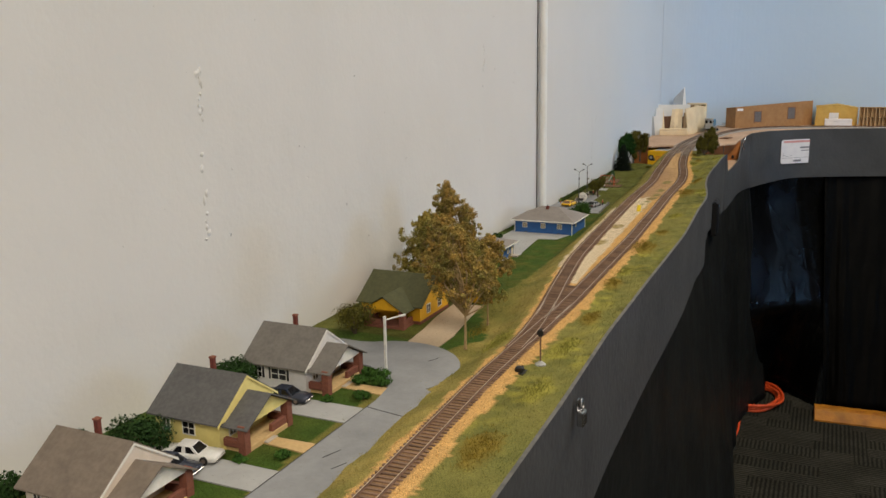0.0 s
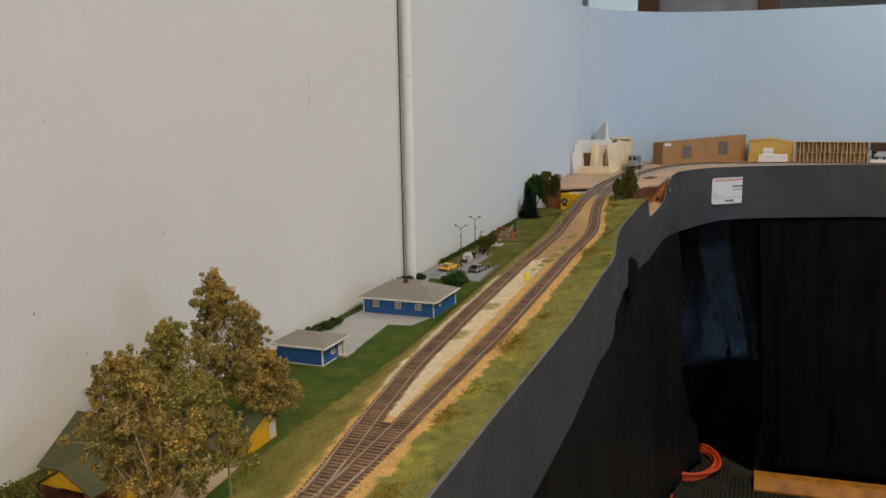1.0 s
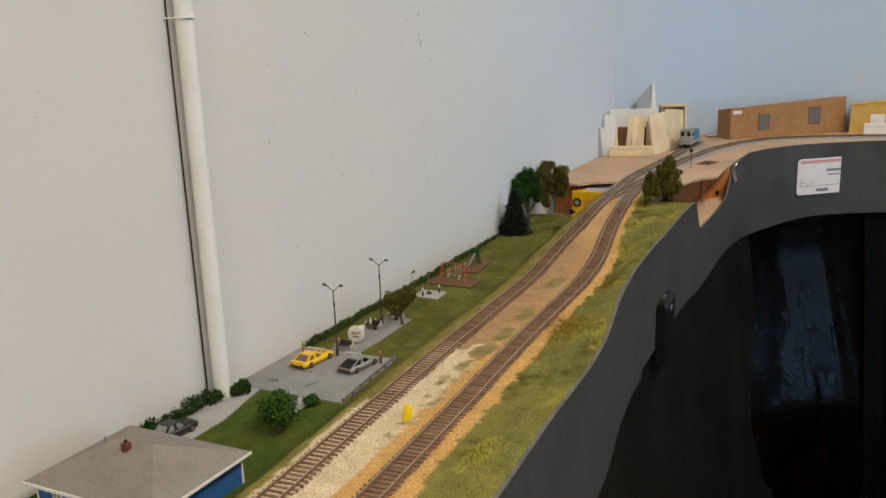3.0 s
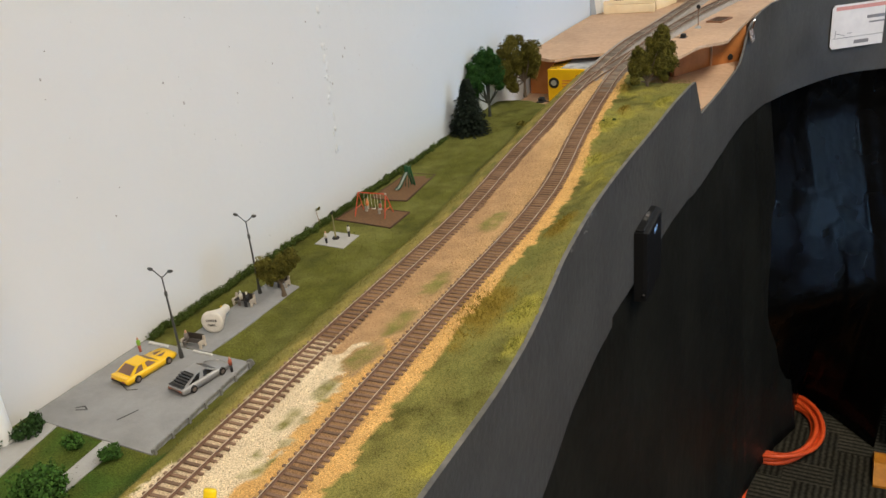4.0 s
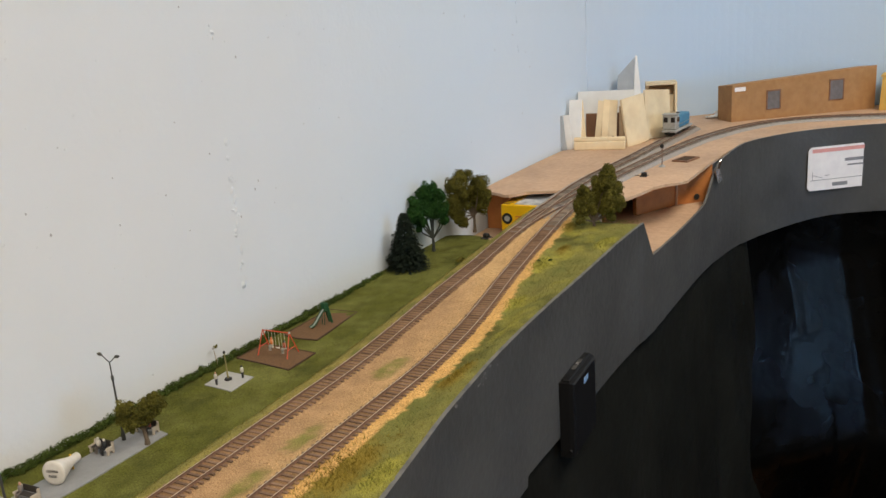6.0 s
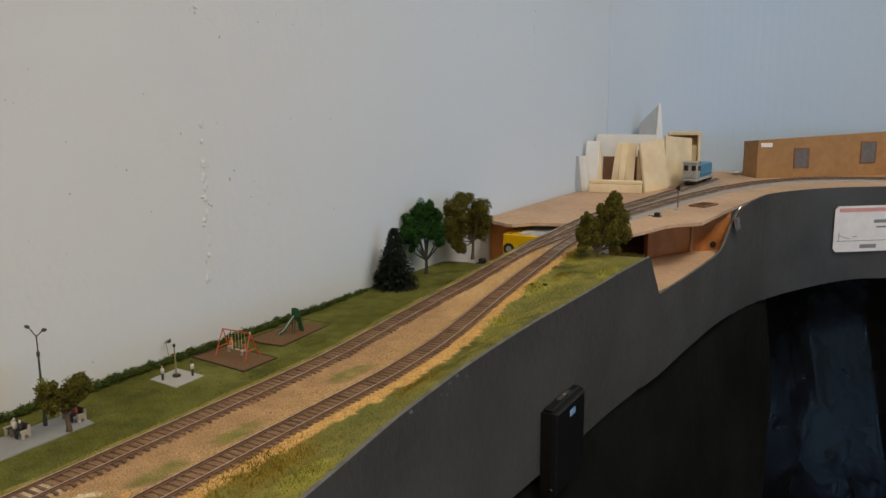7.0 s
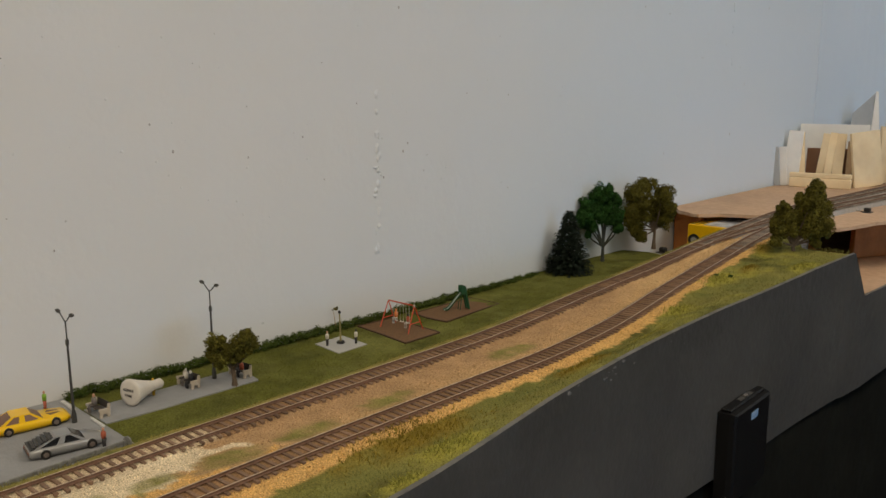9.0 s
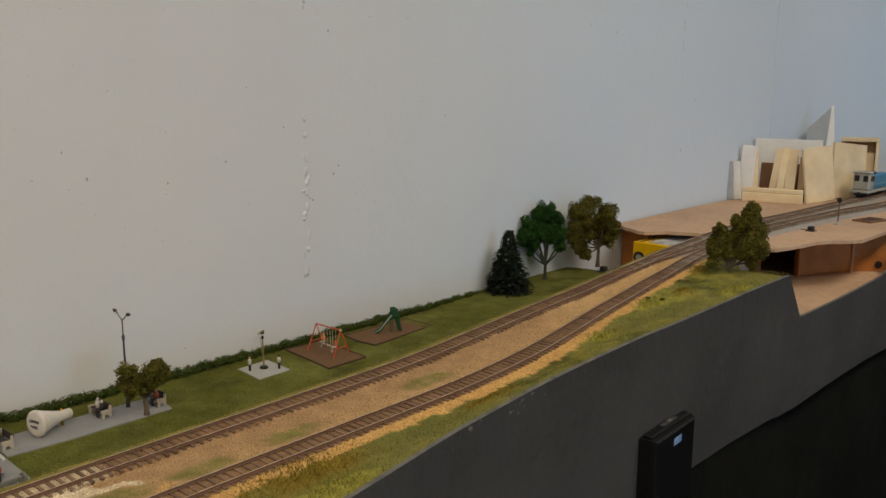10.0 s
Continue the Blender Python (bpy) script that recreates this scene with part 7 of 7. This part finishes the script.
def tree(label, x, y, z, clumps, leaf, bark, leaf_size, per_clump, trunk_r, fork, seed, sub=7, sub_r=0.45, spread_r=0.75, group="model trees", shell=0.08):
    """A tapered trunk that forks into limbs, with a crown of clumps of small leaves."""
    rng = random.Random(seed)
    ob = thing("model_tree", label, "tree", pose(x, y, z), group=group)
    tg, cg = Geo(), Geo()
    top = Vector((rng.gauss(0, 0.001), rng.gauss(0, 0.001), fork))
    tg.tube([(0, 0, -0.002), (0.0003, 0, fork * 0.3), tuple(top)], [trunk_r * 1.5, trunk_r, trunk_r * 0.8], 8)
    for cx, cy, cz, cr in clumps:
        c = Vector((cx, cy, cz))
        limb(tg, top, c, trunk_r * 0.6, trunk_r * 0.22, rng)
        for _ in range(sub):
            d = Vector((rng.gauss(0, 1), rng.gauss(0, 1), rng.gauss(0.15, 0.8))).normalized()
            q = c + d * cr * spread_r * rng.uniform(0.7, 1.25)
            limb(tg, c, q, trunk_r * 0.2, trunk_r * 0.08, rng, 4)
            leaves(rng, cg, q, cr * sub_r * rng.uniform(0.6, 1.5), per_clump // sub, leaf_size, rng.uniform(0.7, 1.4), shell)
        leaves(rng, cg, c, cr * 0.6, per_clump // 8, leaf_size, shell=0.2)
    part("trunk", tg, bark, ob)
    part("crown", cg, leaf, ob)
    return ob


# the fine-leaved trees by the mustard house
def crown(rng_seed, h0, h1, r, n, drift=(0.0, 0.0), cr=0.30, taper=0.30):
    """Clump places for a ragged crown between two heights: widest below the middle, uneven outside, with gaps."""
    rng = random.Random(rng_seed)
    out = []
    for k in range(n):
        f = (k + 0.5) / n
        bell = math.sin(math.pi * min(1.0, 0.22 + 0.62 * f)) if f < 0.45 else 1 - (f - 0.45) / 0.55 * (1 - taper)
        w = r * bell
        a = k * 2.4 + rng.uniform(-0.6, 0.6)
        d = w * rng.uniform(0.25, 0.85) * (0.15 if k > n - 3 else 1.0)
        c = r * cr * rng.uniform(0.75, 1.35) * (0.55 + 0.45 * bell)
        out.append((d * math.cos(a) + drift[0] * f, d * math.sin(a) + drift[1] * f, h0 + (h1 - h0 - c * 0.6) * f, c))
    return out


tree("tall slender model tree with sparse olive and rust leaves", 0.112, 1.212, 1.040, crown(1, 0.026, 0.159, 0.048, 34, (-0.034, -0.014), taper=0.26), LEAF_AUTUMN, BARKTAN, 0.0017, 1650, 0.0016, 0.030, 21, sub=16, sub_r=0.36, spread_r=1.0)
tree("broad model tree with fine rust leaves beside the turning circle", 0.228, 0.918, 1.046, crown(2, 0.058, 0.160, 0.046, 26, (-0.034, 0.010)), LEAF_AUTUMN, BARKTAN, 0.0017, 1350, 0.0016, 0.040, 22, sub=16, sub_r=0.36, spread_r=1.0)
tree("olive model tree with fine leaves behind the mustard house", 0.094, 1.105, 1.042, crown(3, 0.034, 0.132, 0.052, 26), LEAF_FINE, BARKTAN, 0.0017, 1600, 0.0015, 0.040, 23, sub=16, sub_r=0.36, spread_r=1.0)
tree("model tree with thin rust leaves beside the small garage", 0.164, 1.166, 1.045, crown(4, 0.030, 0.088, 0.036, 18), LEAF_AUTUMN, BARKTAN, 0.0017, 1400, 0.0014, 0.030, 25, sub=16, sub_r=0.36, spread_r=1.0)
tree("thin model tree with few olive leaves beside the drive", 0.218, 1.018, 1.046, crown(6, 0.034, 0.104, 0.032, 15, (-0.030, 0.016)), LEAF_FINE, BARKTAN, 0.0017, 1100, 0.0012, 0.034, 26, sub=14, sub_r=0.36, spread_r=1.0)
# the coarse-leaved trees at the end of the lawn
tree("round green model tree with a forked grey trunk", 0.013, 2.786, 1.0440,
     [(0.003, -0.003, 0.098, 0.0143), (0.004, 0.013, 0.084, 0.0125), (-0.009, -0.006, 0.090, 0.0107), (-0.005, 0.002, 0.076, 0.0179), (-0.013, -0.021, 0.077, 0.0125), (-0.012, -0.032, 0.062, 0.0125), (-0.010, -0.022, 0.055, 0.0125), (-0.011, -0.015, 0.070, 0.0143),
      (0.005, 0.011, 0.066, 0.0161), (0.011, 0.017, 0.053, 0.0107), (0.013, 0.018, 0.045, 0.0064), (-0.012, -0.018, 0.039, 0.0045), (-0.004, -0.003, 0.066, 0.0115)], LEAF_MID, BARKGREY, 0.0019, 4200, 0.0025, 0.021, 31, sub=11, sub_r=0.54, spread_r=0.70, shell=0.5)
tree("round dark olive model tree beside the track's bank", 0.034, 2.884, 1.053,
     [(-0.010, -0.006, 0.088, 0.0149), (-0.020, -0.027, 0.078, 0.0141), (0.010, 0.001, 0.075, 0.0167), (0.014, 0.013, 0.056, 0.0130), (-0.008, -0.022, 0.064, 0.0186), (-0.005, 0.007, 0.054, 0.0167), (-0.022, -0.031, 0.051, 0.0149), (-0.015, -0.018, 0.044, 0.0167),
      (-0.016, -0.025, 0.027, 0.0125), (-0.012, -0.012, 0.016, 0.0090), (0.008, 0.010, 0.043, 0.0120), (0.014, 0.020, 0.046, 0.0082)], LEAF_OLIVE, BARK, 0.0019, 4300, 0.0024, 0.026, 32, sub=11, sub_r=0.54, spread_r=0.70, shell=0.5)
tree("pear-shaped dark olive model tree at the corner of the fascia", 0.246, 2.866, 1.068,
     [(0.019, 0.015, 0.092, 0.0080), (0.018, 0.010, 0.080, 0.0120), (0.008, 0.005, 0.070, 0.0150), (0.022, 0.015, 0.067, 0.0130), (0.025, 0.015, 0.050, 0.0130), (0.011, 0.008, 0.052, 0.0160), (-0.013, -0.008, 0.066, 0.0070), (-0.010, -0.004, 0.053, 0.0120),
      (-0.016, -0.011, 0.040, 0.0105), (-0.017, -0.019, 0.024, 0.0068), (-0.003, -0.002, 0.040, 0.0115), (0.014, 0.010, 0.039, 0.0120), (0.020, 0.016, 0.025, 0.0075), (0.025, 0.019, 0.036, 0.0095)], LEAF_OLIVE, BARK, 0.0019, 4300, 0.0027, 0.018, 33, sub=12, sub_r=0.62, spread_r=0.72, shell=0.45)
tree("small two-headed olive tree by the park path", 0.074, 2.165, 1.0396,
     [(-0.011, -0.007, 0.030, 0.0095), (-0.009, -0.009, 0.037, 0.0072), (-0.006, -0.008, 0.024, 0.0077), (-0.012, -0.011, 0.026, 0.0063), (0.007, 0.006, 0.037, 0.0099), (0.009, 0.006, 0.043, 0.0063), (0.005, 0.003, 0.030, 0.0068), (0.008, 0.011, 0.033, 0.0063), (-0.002, -0.002, 0.031, 0.0075), (0.001, 0.0, 0.026, 0.0055)], LEAF_OLIVE, BARK, 0.0013, 2600, 0.0021, 0.014, 34, sub=11, sub_r=0.60, spread_r=0.74, shell=0.5)
tree("thin sapling with a few pale leaves against the wall", 0.005, 2.325, 1.0385, [(0.0, 0.0, 0.0245, 0.0034)], LEAF_OLIVE, BARKTAN, 0.0022, 40, 0.0004, 0.019, 35, sub=4)


def spruce(x, y, z, h, r, seed):
    rng = random.Random(seed)
    ob = thing("model_tree", "dark conical model spruce against the wall", "tree", pose(x, y, z), group="model trees")
    part("trunk", Geo().tube([(0, 0, -0.002), (0, 0, h * 0.9)], [0.0024, 0.0005], 7), BARK, ob)
    g = Geo()
    tiers = 30
    for k in range(tiers):
        f = k / (tiers - 1)
        zz = 0.006 + f * (h - 0.010)
        rad = r * (1 - f) ** 0.85 + 0.001
        nb = max(5, int(22 * (1 - f)) + 4)
        for b in range(nb):
            a = 2 * math.pi * (b + rng.random() * 0.7) / nb
            ln = rad * rng.uniform(0.75, 1.12)
            for s in range(20):
                u = rng.uniform(0.25, 1.0)
                p = Vector((math.cos(a) * ln * u, math.sin(a) * ln * u, zz - ln * u * 0.22))
                d = Vector((math.cos(a + rng.gauss(0, 0.5)), math.sin(a + rng.gauss(0, 0.5)), rng.uniform(-0.6, 0.2))).normalized()
                w = d.cross(Vector((0, 0, 1))).normalized()
                sz = 0.0056 * rng.uniform(0.6, 1.2)
                n = len(g.v)
                g.v += [tuple(p), tuple(p + d * sz + w * sz * 0.30), tuple(p + d * sz - w * sz * 0.30)]
                g.f.append((n, n + 1, n + 2))
                g.m.append(0)
    part("crown", g, LEAF_PINE, ob)


spruce(0.019, 2.700, 1.0405, 0.088, 0.031, 41)


def bush(label, x, y, z, r, leaf, seed, squash=0.8, n=700, size=0.0030, blobs=4):
    rng = random.Random(seed)
    ob = thing("model_bush", label, "bush", pose(x, y, z), group="model bushes")
    st = Geo()
    g = Geo()
    for k in range(blobs):
        a = 2 * math.pi * k / blobs + rng.random()
        c = (r * 0.45 * math.cos(a), r * 0.45 * math.sin(a), r * squash * rng.uniform(0.55, 0.95))
        limb(st, (0, 0, -0.001), c, r * 0.07, r * 0.03, rng, 5)
        leaves(rng, g, c, r * 0.62, n // blobs, size, squash, 0.3)
    part("stem", st, BARK, ob)
    part("foliage", g, leaf, ob)


for k, (x, y, r) in enumerate(((0.072, 0.543, 0.031), (0.018, 0.520, 0.016), (0.052, 0.702, 0.027), (0.030, 0.690, 0.020))):
    bush("leafy dark green bush between two bungalows", x, y, 1.043, r, LEAF_DARK, 50 + k, n=4600, size=0.0021, squash=1.05)
bush("leafy dark green bush beside the cream bungalow", 0.034, 0.432, 1.043, 0.022, LEAF_DARK, 55, n=2200, size=0.0021)
bush("round dark green bush beside the mustard porch", 0.070, 0.925, 1.043, 0.029, LEAF_OLIVE, 56, n=3400, size=0.0019, squash=1.1)
bush("low dark bush behind the white bungalow", 0.020, 0.820, 1.043, 0.014, LEAF_PINE, 57)
for k, (x, y, r) in enumerate(((0.166, 0.772, 0.012), (0.178, 0.792, 0.014), (0.190, 0.775, 0.013), (0.188, 0.735, 0.011), (0.158, 0.715, 0.007), (0.190, 0.590, 0.008), (0.160, 0.568, 0.007), (0.160, 0.800, 0.010))):
    bush("low clipped green bush in a front garden", x, y, 1.043, r, LEAF_BUSH, 60 + k, squash=0.6, n=800, size=0.0019)
for k, (x, y, r) in enumerate(((0.012, 1.500, 0.009), (0.012, 1.516, 0.011), (0.016, 1.533, 0.012), (0.020, 1.551, 0.013), (0.021, 1.568, 0.012), (0.020, 1.583, 0.009))):
    bush("low dark green bush in a clipped row against the wall", x, y, 1.0385, r, LEAF_HEDGE if k % 2 else LEAF_DARK, 70 + k * 13, squash=0.75, n=1100, size=0.0018)
for k, (x, y, r) in enumerate(((0.010, 1.770, 0.010), (0.010, 1.795, 0.011), (0.010, 1.822, 0.011), (0.011, 1.850, 0.012), (0.012, 1.876, 0.011), (0.026, 1.902, 0.010), (0.020, 1.915, 0.008))):
    bush("dark green bush in a row at the foot of the conduit", x, y, 1.038, r * 1.25, LEAF_DARK, 73 + k, n=700, size=0.0021)
bush("tall ragged green bush on the lawn", 0.120, 1.846, 1.0385, 0.021, LEAF_BUSH, 85, squash=1.35, n=3000, size=0.0022, blobs=7)
bush("large round green bush on the lawn", 0.099, 1.862, 1.0385, 0.016, LEAF_BUSH, 86, squash=1.05, n=1600, size=0.0022, blobs=5)
bush("small round green bush by the car park", 0.073, 1.908, 1.0385, 0.0095, LEAF_BUSH, 87, n=900, size=0.0019)
bush("small round green bush by the car park", 0.112, 1.908, 1.0385, 0.0095, LEAF_BUSH, 88, n=900, size=0.0019)
bush("low dark green bush on the bank", 0.092, 2.735, 1.048, 0.010, LEAF_OLIVE, 91, squash=0.4, n=400)

for k, (x, y, r) in enumerate(((0.241, 2.710, 0.0032), (0.229, 2.699, 0.0024))):
    bush("tiny dark scrap of foliage in the grass", x, y, ground_z(x, y), r, LEAF_DARK, 95 + k, squash=0.6, n=160, size=0.0014)

# hedge along the wall
rng = random.Random(8)
g = Geo()
yy = 2.054
while yy < 2.665:
    leaves(rng, g, (wall_x(yy) + 0.006 + rng.gauss(0, 0.0015), yy, 1.0415 + rng.uniform(0, 0.003)), rng.uniform(0.0044, 0.0066), 320, 0.0012, 1.0, 0.2)
    yy += 0.0048
thing("hedge", "low ragged green hedge along the foot of the wall", "hedge", geo=g, material=LEAF_HEDGE)


# ---- static grass, gravel ----
def scatter(name, label, category, material, count, y0, y1, kinds, size, seed, stones=False, keep=None, tinted=False):
    rng = random.Random(seed)
    vs, fs, tint = [], [], []
    made = tries = 0
    while made < count and tries < count * 12:
        tries += 1
        y = rng.uniform(y0, y1)
        x = rng.uniform(0.002, edge_x(y) - 0.004)
        c, kind = cover(x, y)
        if kind not in kinds or (keep and not keep(x, y, c)):
            continue
        z = ground_z(x, y)
        n = len(vs)
        if stones:
            s = size * rng.uniform(0.6, 1.5)
            a = rng.uniform(0, 6.28)
            for k in range(3):
                vs.append((x + s * math.cos(a + k * 2.09), y + s * math.sin(a + k * 2.09), z - 0.0002))
            vs.append((x + rng.gauss(0, s * 0.3), y + rng.gauss(0, s * 0.3), z + s * rng.uniform(0.5, 0.9)))
            fs += [(n, n + 1, n + 3), (n + 1, n + 2, n + 3), (n + 2, n, n + 3)]
            k = rng.uniform(0.72, 1.42)
            tint += [(c[0] * k, c[1] * k, c[2] * k, 1.0)] * 4
        else:
            h = size * rng.uniform(0.5, 1.5)
            a = rng.uniform(0, 6.28)
            w = 0.00030
            k = rng.uniform(0.75, 1.45)
            tint += [(c[0] * k, c[1] * k, c[2] * k, 1.0)] * 3
            lx, ly = rng.gauss(0, h * 0.45), rng.gauss(0, h * 0.45)
            vs += [(x - w * math.cos(a), y - w * math.sin(a), z - 0.0004), (x + w * math.cos(a), y + w * math.sin(a), z - 0.0004), (x + lx, y + ly, z + h)]
            fs.append((n, n + 1, n + 2))
        made += 1
    me = bpy.data.meshes.new(name)
    me.from_pydata(vs, [], fs)
    if tinted:
        layer = me.color_attributes.new("cover", "FLOAT_COLOR", "POINT")
        layer.data.foreach_set("color", np.array(tint, dtype=np.float32).ravel())
    me.materials.append(material)
    tagged(new(name, me), label, category, kind="stuff")


def not_paved(x, y, c):
    return not ((x < 0.285 and y < 0.93 and (x > 0.2 or abs(((y - 0.694) % 0.147)) < 0.02)) or (1.925 < y < 2.052 and x < 0.142) or (1.43 < y < 1.76 and x < 0.07) or (2.05 < y < 2.195 and 0.036 < x < 0.080)
                or (2.279 < y < 2.321 and 0.022 < x < 0.069) or (2.345 < y < 2.400 and 0.006 < x < 0.090) or (2.423 < y < 2.527 and 0.008 < x < 0.065) or (1.65 < y < 1.92 and x < 0.055))


scatter("grass", "short mottled olive and green static grass along the front edge", "grass", GROUND, 46000, 0.4, 2.90, ("right", "bank"), 0.0016, 101, tinted=True)
scatter("grass", "short green moss in the gravel between the tracks", "grass", GROUND, 2600, 1.4, 2.50, ("moss",), 0.0010, 107, tinted=True)
scatter("grass", "short olive and dark green lawn grass", "grass", GROUND, 26000, 0.4, 2.80, ("lawn", "park"), 0.0014, 103, keep=not_paved, tinted=True)
scatter("gravel", "tan ballast stones beside the track", "gravel", GROUND, 30000, 0.4, 2.90, ("tan",), 0.00075, 104, stones=True, tinted=True)
scatter("gravel", "pale ballast stones between the tracks", "gravel", GROUND, 24000, 0.9, 2.20, ("pale", "bed_pale"), 0.0007, 105, stones=True, tinted=True)
scatter("gravel", "brown ballast stones between ties", "gravel", GROUND, 30000, 0.4, 2.90, ("bed", "brown"), 0.0006, 106, stones=True, tinted=True)

# clumps of longer grass
def tufts(label, spots, material, seed):
    rng = random.Random(seed)
    vs, fs = [], []
    for x0, y0, r in spots:
        for _ in range(int(1500000 * r * r) + 60):
            x, y = rng.gauss(x0, r * 0.45), rng.gauss(y0, r * 1.1)
            if x > edge_x(y) - 0.003:
                continue
            z = ground_z(x, y)
            h = rng.uniform(0.0015, 0.0042)
            a = rng.uniform(0, 6.28)
            n = len(vs)
            w = 0.0004
            vs += [(x - w * math.cos(a), y - w * math.sin(a), z - 0.0003), (x + w * math.cos(a), y + w * math.sin(a), z - 0.0003), (x + rng.gauss(0, h * 0.5), y + rng.gauss(0, h * 0.5), z + h)]
            fs.append((n, n + 1, n + 2))
    me = bpy.data.meshes.new("grass_tufts")
    me.from_pydata(vs, [], fs)
    me.materials.append(material)
    tagged(new("grass_tufts", me), label, "grass", kind="stuff")


tufts("long olive-brown grass clumps along the front edge", BROWN_SPOTS, GRASS_CLUMP, 111)
tufts("bright yellow-green grass clumps along the front edge", BRIGHT_SPOTS, GRASS_BRIGHT, 112)

# ---- ties, last ----
def tie_meshes(material):
    out = []
    for k in range(3):
        w = 0.0134 + 0.0003 * k
        out.append(Geo().box(-w, -0.00125, -0.0022, w, 0.00125, 0.0, 0.00025).mesh("tie", material))
    return out


TIES, TIES_YARD = tie_meshes(TIE), tie_meshes(TIEGREY)
rng = random.Random(5)


def lay(curve, parent, y_single, skip=None):
    """Ties at even steps along a line; singly over the middle stretch, joined elsewhere."""
    pts = [Vector(p) for p in curve]
    rest, yard = Geo(), Geo()
    run, nxt = 0.0, 0.0
    for a, b in zip(pts, pts[1:]):
        seg = (b - a).length
        while nxt <= run + seg:
            p = a.lerp(b, (nxt - run) / seg)
            nxt += 0.0068
            if skip and skip(p.x, p.y):
                continue
            yaw = math.degrees(math.atan2(b.y - a.y, b.x - a.x)) - 90 + rng.gauss(0, 0.7)
            at = pose(p.x + rng.gauss(0, 0.0002), p.y, p.z - 0.0022, 0, 0, yaw)
            if y_single[0] < p.y < y_single[1]:
                part("tie", (TIES_YARD if p.y > 2.83 + rng.gauss(0, 0.03) else TIES)[rng.randrange(3)], None, parent, at=at)
            else:
                w = 0.0136
                if p.y > 0.9 and p.y < 1.2 and parent is tracks["front"]:
                    gap = right_x(p.y) - left_x(p.y)
                    rest.box(-w - max(0, gap), -0.00125, -0.0022, w, 0.00125, 0.0, at=at)
                else:
                    (yard if p.y > 2.83 else rest).box(-w, -0.00125, -0.0022, w, 0.00125, 0.0, at=at)
        run += seg
    if rest.f:
        tagged(part("ties_rest", rest, TIEJOIN, parent), kind="stuff")
    if yard.f:
        tagged(part("ties_yard", yard, TIEGREYJOIN, parent), kind="stuff")


lay(right_curve, tracks["front"], (1.55, 3.05))
lay(left_curve, tracks["back"], (1.55, 3.05), skip=lambda x, y: y < 1.2)
lay(link_curve, tracks["link"], (2.8, 3.1), skip=lambda x, y: y < 2.93 or y > 3.04)
